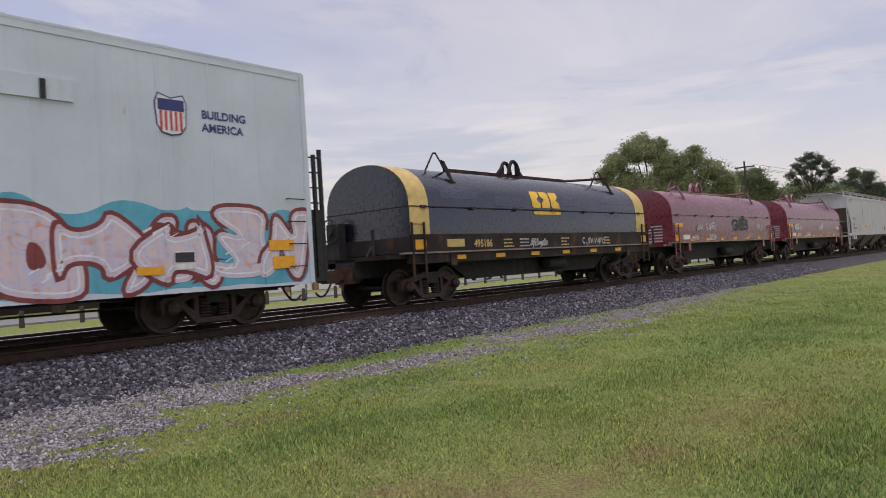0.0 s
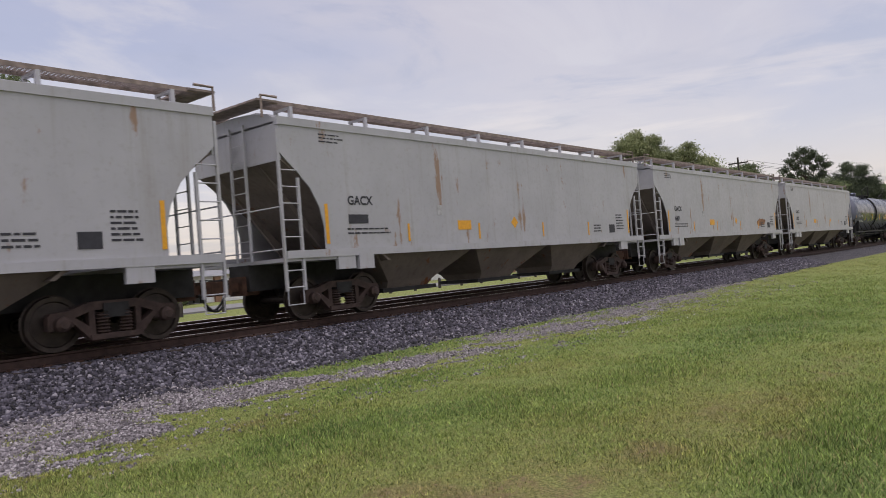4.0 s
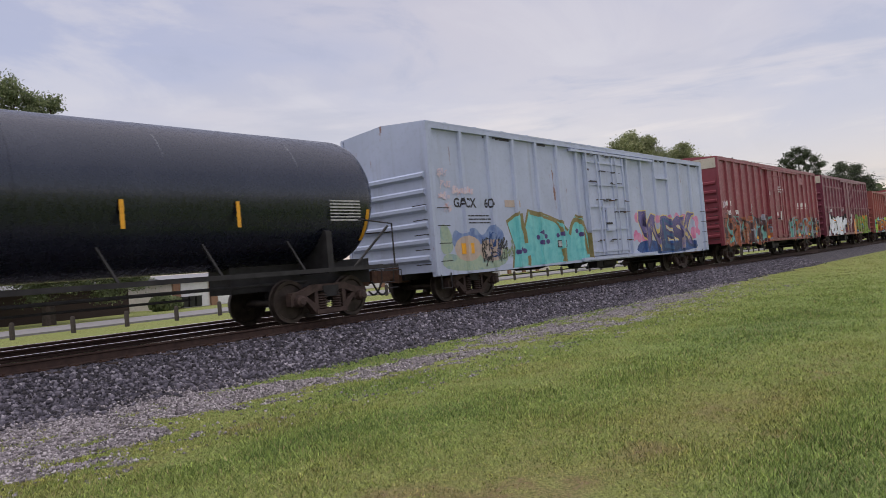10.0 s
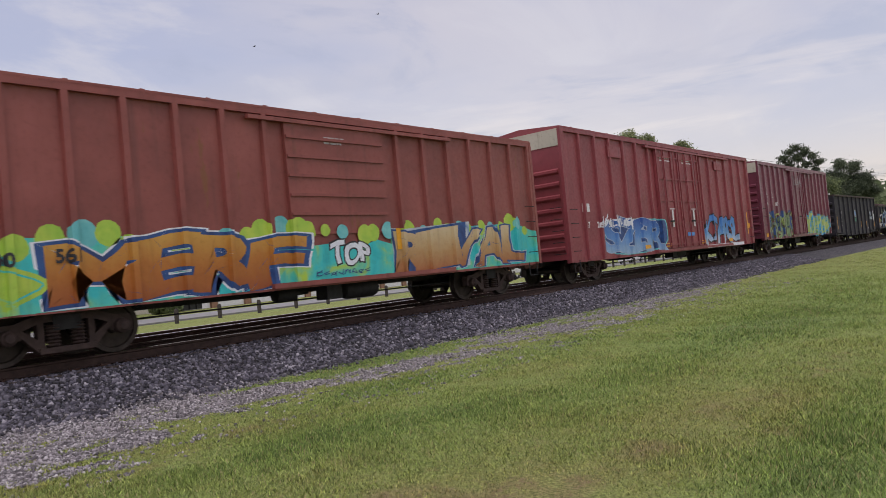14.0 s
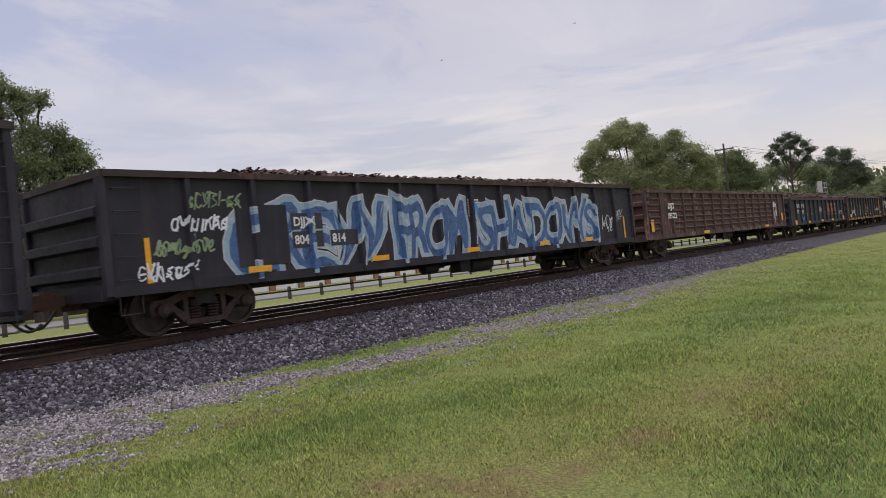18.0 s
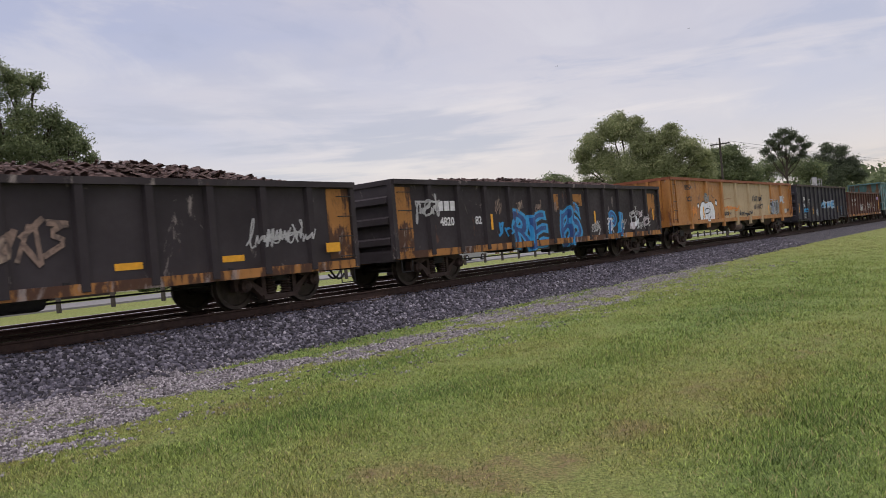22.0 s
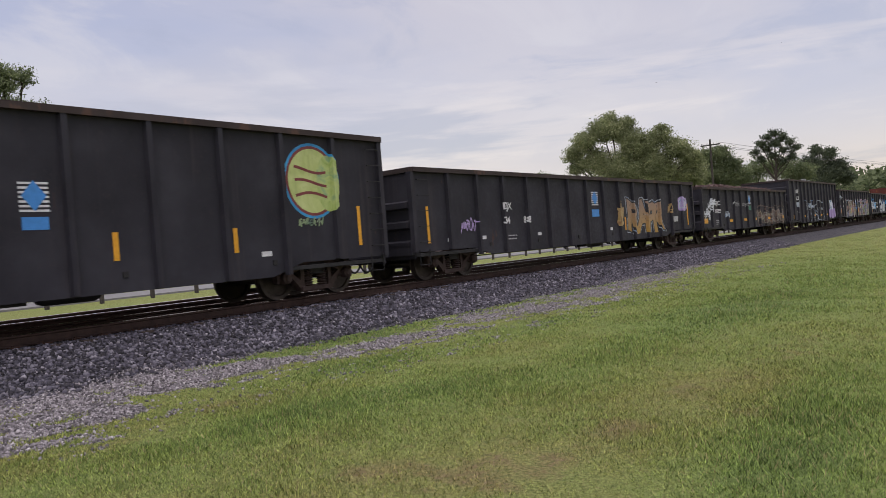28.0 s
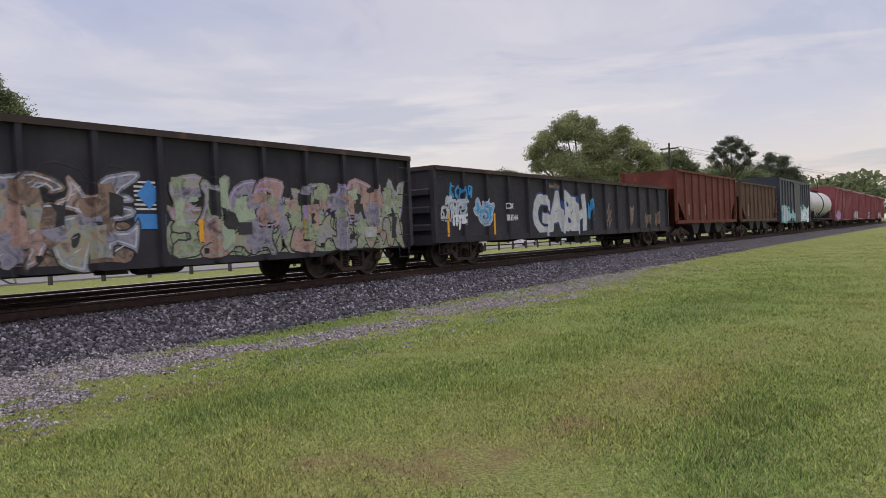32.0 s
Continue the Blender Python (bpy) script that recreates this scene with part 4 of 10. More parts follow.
        for sy in (-1, 1):
            bm = bmesh.new()
            pipe(bm, [(s * (L / 2 - 0.16), sy * 1.46, H - 0.12), (s * (L / 2 - 0.16), sy * 1.48, H - 0.40), (s * (L / 2 - 0.02), sy * 1.52, H - 0.62), (s * (L / 2 - 0.0), sy * 1.52, zb + 0.35), (s * (L / 2 + 0.02), sy * 1.48, zb + 0.02)], 0.055, 8)
            part("corner_pipe", bm, paint, car, smooth=True)
            bm = bmesh.new()
            prism(bm, [(s * (L / 2 - 0.72), H - 0.70), (s * (L / 2 - 0.64), H - 0.70), (s * (L / 2 - 0.80), zb + 0.1), (s * (L / 2 - 0.88), zb + 0.1)][::s], sy * 1.46 - 0.05, sy * 1.46 + 0.05)
            part("side_stay", bm, RUST_EDGE, car)
            bm = bmesh.new()
            rod(bm, (s * (L / 2 - 0.1), sy * 1.36, H - 0.65), (s * (L / 2 - 0.05), sy * 1.15, zb + 0.1), 0.04, 6)
            part("end_stay", bm, paint, car)
            bm = bmesh.new()
            pipe(bm, [(s * (L / 2 + 0.05), sy * 1.1, zb + 0.72), (s * (L / 2 + 0.06), sy * 1.55, zb + 0.74), (s * (L / 2 - 0.78), sy * 1.55, zb + 0.74)], 0.014, 5)
            part("hand_rail", bm, GREYWHITE, car)
            bm = bmesh.new()
            pipe(bm, [(s * (L / 2 - 0.1), sy * 1.50, zb), (s * (L / 2 - 0.15), sy * 1.52, zb - 0.45), (s * (L / 2 - 0.6), sy * 1.52, zb - 0.45), (s * (L / 2 - 0.65), sy * 1.50, zb)], 0.018, 5)
            part("sill_step", bm, STEEL, car)
        # the ladder stands at one corner of each end
        xl, yl = s * (L / 2 + 0.10), 1.05 * -s
        for d in (-0.22, 0.22):
            bm = bmesh.new()
            rod(bm, (xl, yl + d, zb - 0.1), (xl - s * 0.10, yl + d, H - 0.15), 0.028, 4)
            part("ladder_post", bm, paint, car)
        for k in range(8):
            bm = bmesh.new()
            z = zb + 0.15 + 0.33 * k
            rod(bm, (xl - s * 0.03, yl - 0.22, z), (xl - s * 0.03, yl + 0.22, z), 0.014, 5)
            part("grab_bar", bm, paint, car)
        block(car, "brake_box", STEEL, s * (L / 2 - 0.55) - 0.2, s * (L / 2 - 0.55) + 0.2, -0.3, 0.25, zb + 0.14, zb + 0.75)
    for s in (-1, 1) if shape != "tub" else ():
        bm = bmesh.new()
        box(bm, s * L / 2 - 0.03, s * L / 2, -Y, Y, zb + 0.05, H)
        part("end_wall", bm, paint, car)
        for sy in (-1, 1):
            block(car, "corner_post", paint, s * L / 2 - 0.11, s * L / 2 + 0.02, sy * (HW - 0.08) - 0.07, sy * (HW - 0.08) + 0.07, zb + dip, H - 0.1)
        block(car, "end_cord", cord, s * L / 2 - 0.07, s * L / 2 + 0.07, -HW + 0.02, HW - 0.02, H - 0.10, H + 0.02)
        me2 = shared(f"gondola_end_ridge:{s}", lambda bm: prism(bm, [(0, -0.13), (s * 0.15, -0.07), (s * 0.15, 0.07), (0, 0.13)] if s > 0 else [(0, 0.13), (s * 0.15, 0.07), (s * 0.15, -0.07), (0, -0.13)], -1.36, 1.36), paint)
        nr = max(3, int((H - zb - 0.5) / 0.5))
        for k in range(nr if shape != "ribbed" else 0):
            piece("end_ridge", me2, car, (s * L / 2, 0, zb + 0.42 + k * 0.5))
        for k in range(5 if shape == "ribbed" else 0):
            block(car, "end_post", paint, min(s * L / 2, s * (L / 2 + 0.14)), max(s * L / 2, s * (L / 2 + 0.14)), -1.13 + 0.54 * k, -1.03 + 0.54 * k, zb + 0.2, H - 0.1)
        block(car, "end_sill", paint, s * L / 2 - 0.15, s * L / 2 + 0.12, -1.40, 1.40, zb + dip - 0.06, zb + dip + 0.22)
    bm = bmesh.new()
    box(bm, -L / 2 + 0.02, L / 2 - 0.02, -Y, Y, zb + 0.10, zb + 0.18)
    part("floor_sheet", bm, STEEL, car)
    for x in (-L / 2 + 0.32, L / 2 - 0.32) if shape == "ribbed" else ():
        for d in (-0.23, 0.23):
            block(car, "ladder_post", paint, x + d - 0.025, x + d + 0.025, -HW - 0.03, -HW + 0.03, zb + 0.1, H - 0.1)
    for x in (-L / 2 + 0.32, L / 2 - 0.32) if shape != "tub" else ():
        rungs(car, x, zb + dip + 0.25, H - 0.3, max(4, int((H - zb) / 0.4)), -HW - 0.02)
        stirrup(car, x, -HW + 0.07, zb + dip)
    underframe(car, L, inset, zb + 0.2 + dip * 0.6)
    for s in (-1, 1):
        bogie(car, s * (L / 2 - inset))
    ends(car, L)
    return car


def scrap_heap(L, H, height, seed, material):
    """A load of shredded scrap that stands above the sides: many small tilted plates and lumps."""
    rnd = np.random.RandomState(seed)
    n = 3000
    verts, faces = [], []
    for i in range(n):
        x = rnd.uniform(-L / 2 + 0.3, L / 2 - 0.3)
        y = rnd.uniform(-1.32, 1.32)
        prof = (1 - (y / 1.5) ** 4) * (0.88 + 0.12 * math.sin(x * 0.9 + seed) * math.sin(x * 0.37 + 2 * seed)) * min(1, (L / 2 - abs(x)) / 3.4) ** 0.8
        z = H - 0.15 + height * max(0, prof) * rnd.uniform(0.80, 1.03)
        a, b, c = rnd.uniform(0.06, 0.34), rnd.uniform(0.04, 0.15), rnd.uniform(0.012, 0.05)
        e = Euler((rnd.uniform(-0.6, 0.6), rnd.uniform(-0.5, 0.5), rnd.uniform(-1.6, 1.6))).to_matrix()
        k = len(verts)
        for sx, sy, sz in ((-1, -1, -1), (1, -1, -1), (1, 1, -1), (-1, 1, -1), (-.7, -.8, 1), (.8, -.6, 1), (.6, .8, 1), (-.9, .6, 1)):
            v = e @ Vector((sx * a / 2, sy * b / 2, sz * c / 2))
            verts.append((x + v.x, y + v.y, z + v.z))
        faces += [tuple(k + q for q in f) for f in ((0, 3, 2, 1), (4, 5, 6, 7), (0, 1, 5, 4), (1, 2, 6, 5), (2, 3, 7, 6), (3, 0, 4, 7))]
    bm = bmesh.new()
    m = 40
    rows = []
    for i in range(m + 1):
        x = -L / 2 + 0.2 + (L - 0.4) * i / m
        row = []
        for j in range(9):
            y = -1.36 + 2.72 * j / 8
            prof = (1 - (y / 1.5) ** 4) * (0.88 + 0.12 * math.sin(x * 0.9 + seed) * math.sin(x * 0.37 + 2 * seed)) * min(1, (L / 2 - abs(x)) / 3.4) ** 0.8
            row.append(len(verts))
            verts.append((x, y, H - 0.22 + height * max(0, prof)))
        rows.append(row)
    for ra, rb in zip(rows, rows[1:]):
        for j in range(8):
            faces.append((ra[j], rb[j], rb[j + 1], ra[j + 1]))
    me = bpy.data.meshes.new("scrap_load")
    me.from_pydata(verts, [], faces)
    me.materials.append(material)
    return me


def covered_hopper(L, paint, grime):
    """A covered hopper: flat sides under a rounded roof, slope sheets at the ends, three outlet bays, roof walks."""
    car = new("covered_hopper_car")
    SIDE[car] = (-1.516, [], 0, 0)
    zs, zr = 1.40, 4.08
    xb, xt = L / 2 - 1.15, L / 2 - 0.10
    for s in (-1, 1):
        bm = bmesh.new()
        out = [(-xb, zs), (-xb, zs + 0.55), (-xb - 0.10, zs + 0.95), (-xb - 0.32, zs + 1.35), (-xb - 0.62, zs + 1.66), (-xt + 0.15, zs + 1.90), (-xt, zs + 2.05), (-xt, zr)]
        pts = out + [(-x, z) for x, z in out[::-1]]
        prism(bm, pts, s * 1.50 - 0.015, s * 1.50 + 0.015)
        part("side_sheet", bm, paint, car)
        block(car, "side_sill", paint, -L / 2 + 0.1, L / 2 - 0.1, s * 1.49 - 0.06, s * 1.49 + 0.06, zs - 0.10, zs + 0.06)
        block(car, "roof_rail", paint, -xt - 0.02, xt + 0.02, s * 1.48 - 0.06, s * 1.48 + 0.06, zr - 0.06, zr + 0.10)
    bm = bmesh.new()
    prof = [(-1.46, zr + 0.06), (-1.2, zr + 0.20), (-0.6, zr + 0.30), (0, zr + 0.33), (0.6, zr + 0.30), (1.2, zr + 0.20), (1.46, zr + 0.06), (1.46, zr - 0.02), (-1.46, zr - 0.02)]
    prism_x(bm, prof, -xt, xt)
    part("roof", bm, paint, car)
    bm = bmesh.new()
    box(bm, -xt + 0.4, xt - 0.4, -0.33, 0.33, zr + 0.30, zr + 0.44)
    part("hatch_cover", bm, paint, car)
    for s in (-1, 1):
        bm = bmesh.new()
        prism(bm, [(s * xt, zr + 0.02), (s * xt, zs + 1.9), (s * (xt - 0.04), zs + 1.9), (s * (xt - 0.04), zr + 0.02)], -1.49, 1.49)
        part("end_sheet", bm, paint, car)
        bm = bmesh.new()
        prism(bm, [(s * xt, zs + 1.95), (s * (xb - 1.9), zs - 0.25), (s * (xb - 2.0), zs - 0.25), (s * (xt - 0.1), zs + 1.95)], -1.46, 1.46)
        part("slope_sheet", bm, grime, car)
        for y in (-0.75, 0.75):
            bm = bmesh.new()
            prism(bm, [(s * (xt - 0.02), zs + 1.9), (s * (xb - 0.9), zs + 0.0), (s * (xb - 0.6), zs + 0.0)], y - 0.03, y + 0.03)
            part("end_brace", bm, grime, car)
        # end platform, posts and ladders
        block(car, "end_platform", paint, s * (L / 2 - 0.9) - 0.85, s * (L / 2 - 0.9) + 0.85, -1.5, 1.5, zs - 0.16, zs - 0.08)
        block(car, "bolster_plate", paint, s * (xb - 0.55) - 0.25, s * (xb - 0.55) + 0.25, -1.54, -1.44, zs - 0.38, zs - 0.02)
        for x in (L / 2 - 0.06, L / 2 - 0.52):
            bm = bmesh.new()
            rod(bm, (s * x, -1.50, zs - 0.75), (s * x, -1.50, zr - 0.15 if x > L / 2 - 0.3 else zs + 1.55), 0.04, 4)
            part("ladder_post", bm, paint, car)
        me = shared("ladder_rung", lambda bm: rod(bm, (-0.23, 0, 0), (0.23, 0, 0), 0.014, 5), paint)
        for k in range(8):
            piece("ladder_rung", me, car, (s * (L / 2 - 0.29), -1.52, zs - 0.68 + k * 0.34))
        bm = bmesh.new()
        for y in (-0.45, 0.05):
            rod(bm, (s * (L / 2 - 0.03), y, zs - 0.1), (s * (L / 2 - 0.03), y, zr + 0.1), 0.035, 4)
        for k in range(8):
            rod(bm, (s * (L / 2 - 0.03), -0.45, zs + k * 0.34), (s * (L / 2 - 0.03), 0.05, zs + k * 0.34), 0.014, 4)
        part("end_ladder", bm, paint, car)
        bm = bmesh.new()
        pipe(bm, [(s * (L / 2 - 0.03), -1.48, zs + 0.95), (s * (L / 2 - 0.03), 1.48, zs + 0.95)], 0.016, 5)
        pipe(bm, [(s * (L / 2 - 0.03), -1.48, zs + 0.10), (s * (L / 2 - 0.03), 1.48, zs + 0.10)], 0.016, 5)
        part("end_rail", bm, paint, car)
    # outlet bays
    nb = 3
    w = (2 * xb - 3.0) / nb
    for k in range(nb):
        c = -xb + 1.5 + w * (k + 0.5)
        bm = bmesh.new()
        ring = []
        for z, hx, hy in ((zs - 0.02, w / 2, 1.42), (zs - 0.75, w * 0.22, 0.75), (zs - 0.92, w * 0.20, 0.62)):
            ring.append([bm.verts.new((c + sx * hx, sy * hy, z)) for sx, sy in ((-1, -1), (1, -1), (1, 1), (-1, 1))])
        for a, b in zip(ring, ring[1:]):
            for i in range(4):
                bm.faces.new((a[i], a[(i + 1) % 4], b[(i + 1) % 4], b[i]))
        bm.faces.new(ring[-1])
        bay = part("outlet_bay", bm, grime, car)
        block(bay, "outlet_gate", STEEL, c - w * 0.26, c + w * 0.26, -0.72, 0.72, zs - 1.02, zs - 0.92)
    # roof walks on brackets
    for y0, y1 in ((-1.22, -0.72), (0.72, 1.22)):
        bm = bmesh.new()
        box(bm, -xt + 0.1, xt - 0.1, y0, y0 + 0.03, zr + 0.42, zr + 0.50)
        box(bm, -xt + 0.1, xt - 0.1, y1 - 0.03, y1, zr + 0.42, zr + 0.50)
        x = -xt + 0.1
        while x < xt - 0.1:
            box(bm, x, x + 0.02, y0, y1, zr + 0.455, zr + 0.485)
            x += 0.075
        part("roof_walk", bm, GALV, car, "rusty galvanised grating walkway")
    me = shared("walk_bracket", lambda bm: (box(bm, -0.035, 0.035, -0.28, 0.28, -0.05, 0.0), box(bm, -0.035, 0.035, -0.28, -0.20, -0.30, -0.05), box(bm, -0.035, 0.035, 0.20, 0.28, -0.26, -0.05)), paint)
    for k in range(8):
        for y in (-0.97, 0.97):
            piece("walk_bracket", me, car, (-xt + 0.6 + (2 * xt - 1.2) * k / 7, y, zr + 0.42))
    for s in (-1, 1):
        bm = bmesh.new()
        box(bm, s * xt - 0.3, s * xt + 0.25, -1.3, 1.3, zr + 0.44, zr + 0.48)
        pipe(bm, [(s * (xt + 0.2), -1.3, zr + 0.1), (s * (xt + 0.2), -1.3, zr + 0.55), (s * (xt - 0.2), -1.3, zr + 0.55)], 0.03, 5)
        part("crossover_walk", bm, GALV, car)
    for s in (-1, 1):
        block(car, "stub_sill", STEEL, min(s * L / 2, s * (xb - 2.6)), max(s * L / 2, s * (xb - 2.6)), -0.35, 0.35, 0.70, 1.25)
    for s in (-1, 1):
        bogie(car, s * (L / 2 - 1.95))
        stirrup(car, s * (L / 2 - 0.29), -1.48, zs - 0.7, paint)
    ends(car, L)
    return car


def tank_car(L, shell, band, frame_paint, walk_x=1.1, dome=-1.35):
    """A tank car: barrel with domed heads on saddles, side rails, ladder, dome with a railed platform."""
    car = new("tank_car")
    SIDE[car] = (-1.475, [], 0, 0)
    R, zc, hl = 1.46, 2.68, L / 2 - 0.98
    bm = bmesh.new()
    prof = [(0.02, -hl - 0.72)]
    for k in range(1, 8):
        a = math.pi / 2 * k / 7
        prof.append((R * math.sin(a), -hl - 0.72 * math.cos(a)))
    n = 14
    prof += [(R, -hl + 2 * hl * k / n) for k in range(1, n)]
    for k in range(7, 0, -1):
        a = math.pi / 2 * k / 7
        prof.append((R * math.sin(a), hl + 0.72 * math.cos(a)))
    prof.append((0.02, hl + 0.72))
    lathe(bm, prof, 56, "x")
    bmesh.ops.translate(bm, verts=bm.verts, vec=(0, 0, zc))
    part("tank_barrel", bm, shell, car, smooth=True)
    me = shared("weld_seam", lambda bm: (lathe(bm, [(1.455, -0.02), (1.463, -0.01), (1.463, 0.01), (1.455, 0.02)], 56, "x"), bmesh.ops.translate(bm, verts=bm.verts, vec=(0, 0, zc))), shell, True)
    for k in range(-2, 3):
        piece("weld_seam", me, car, (k * hl / 2.6, 0, 0))
    # band with the ladder
    bm = bmesh.new()
    for x in (walk_x + 0.05, walk_x + 0.42):
        pts = [(x, -R * 1.01 * math.cos(a) - 0.03, zc + (R + 0.03) * math.sin(a)) for a in [radians(q) for q in range(-50, 85, 9)]]
        pipe(bm, [(x, pts[0][1] - 0.3, 1.06)] + pts, 0.025, 5)
    for q in range(-48, 80, 11):
        a = radians(q)
        rod(bm, (walk_x + 0.05, -R * 1.01 * math.cos(a) - 0.05, zc + (R + 0.05) * math.sin(a)), (walk_x + 0.42, -R * 1.01 * math.cos(a) - 0.05, zc + (R + 0.05) * math.sin(a)), 0.014, 5)
    part("side_ladder", bm, STEEL, car, at=(dome, 0, 0))
    bm = bmesh.new()
    lathe(bm, [(1.462, -0.5), (1.48, -0.48), (1.48, 0.48), (1.462, 0.5)], 56, "x")
    bmesh.ops.translate(bm, verts=bm.verts, vec=(dome + walk_x + 0.2, 0, zc))
    part("shell_band", bm, band, car, smooth=True)
    bm = bmesh.new()
    lathe(bm, [(0.30, 4.05), (0.30, 4.36), (0.24, 4.44), (0.1, 4.47)], 18, "z")
    bmesh.ops.translate(bm, verts=bm.verts, vec=(dome, 0, 0))
    part("manway", bm, shell, car, smooth=True)
    bm = bmesh.new()
    box(bm, -0.55, walk_x + 0.55, -0.95, -0.35, 4.12, 4.15)
    box(bm, -0.55, walk_x + 0.55, 0.35, 0.95, 4.12, 4.15)
    for x in (-0.5, 0.3, walk_x + 0.5):
        box(bm, x - 0.04, x + 0.04, -0.95, 0.95, 3.95, 4.12)
    part("top_platform", bm, STEEL, car, at=(dome, 0, 0))
    for y in (-0.95, 0.95):
        bm = bmesh.new()
        pipe(bm, [(-1.1, y, 4.05), (-1.1, y, 4.50), (-0.9, y, 4.55), (0.9, y, 4.92), (1.2, y, 4.92), (walk_x + 0.55, y, 4.92), (walk_x + 0.55, y, 4.12)], 0.022, 6)
        pipe(bm, [(0.35, y, 4.80), (0.35, y, 4.12)], 0.02, 5)
        pipe(bm, [(walk_x + 0.25, y, 4.92), (walk_x + 0.25, y, 4.12)], 0.02, 5)
        part("safety_rail", bm, STEEL, car, at=(dome, 0, 0))
    # sills, saddles, side rails
    for s in (-1, 1):
        bm = bmesh.new()
        box(bm, s * (L / 2 - 2.0) - 2.0, s * (L / 2 - 2.0) + 2.0, -0.38, 0.38, 0.72, 1.30)
        part("stub_sill", bm, frame_paint, car)
        block(car, "end_platform", frame_paint, s * (L / 2 - 0.55) - 0.5, s * (L / 2 - 0.55) + 0.5, -1.42, 1.42, 1.02, 1.09)
        bm = bmesh.new()
        prism_x(bm, [(-1.35, 1.0), (-1.35, 1.9), (-1.22, 1.95), (-0.9, 1.55), (0, 1.3), (0.9, 1.55), (1.22, 1.95), (1.35, 1.9), (1.35, 1.0)], s * (L / 2 - 2.1) - 0.08, s * (L / 2 - 2.1) + 0.08)
        part("saddle", bm, frame_paint, car)
        bm = bmesh.new()
        pipe(bm, [(s * (L / 2 - 0.15), -1.4, 1.05), (s * (L / 2 - 0.15), -1.4, 2.05), (s * (L / 2 - 1.3), -1.45, 2.15)], 0.022, 5)
        pipe(bm, [(s * (L / 2 - 0.2), 0.6, 1.95), (s * (L / 2 - 0.2), -1.4, 1.85)], 0.018, 5)
        pipe(bm, [(s * (L / 2 - 0.2), -1.3, 2.0), (s * (L / 2 - 1.5), -1.42, 1.08)], 0.03, 5)
        part("hand_rail", bm, STEEL, car)
        rungs(car, s * (L / 2 - 0.35), 0.55, 0.95, 2, -1.44, 0.4)
        stirrup(car, s * (L / 2 - 0.45), -1.42, 1.02)
    bm = bmesh.new()
    box(bm, -L / 2 + 0.6, L / 2 - 0.6, -1.46, -1.40, 1.02, 1.11)
    for k in range(7):
        x = -L / 2 + 2.9 + (L - 5.8) * k / 6
        rod(bm, (x, -1.43, 1.08), (x - 0.25, -1.22, 1.72), 0.03, 4)
    part("side_rail", bm, frame_paint, car)
    bm = bmesh.new()
    for y in (-0.6, 0.5):
        pipe(bm, [(-L / 2 + 2.2, y, 0.86), (L / 2 - 2.2, y, 0.86)], 0.035, 6)
    pipe(bm, [(-3, -0.3, 0.7), (4, -0.3, 0.7)], 0.025, 6)
    part("train_pipe", bm, STEEL, car)
    bm = bmesh.new()
    lathe(bm, [(0.28, 0.80), (0.28, 1.25)], 14, "z")
    part("bottom_outlet", bm, STEEL, car)
    for s in (-1, 1):
        bogie(car, s * (L / 2 - 1.95))
    ends(car, L)
    return car


HOOD_LOW, HOOD_HINGE, HOOD_TOP = 1.66, 2.40, 3.54


def hood_y(z):
    """How far out the hood's road side lies at a height."""
    k = min(1.0, max(0.0, (z - HOOD_HINGE) / (HOOD_TOP - HOOD_HINGE))) ** (1 / 0.85)
    return -1.45 * math.sqrt(max(0.0, 1 - k * k))


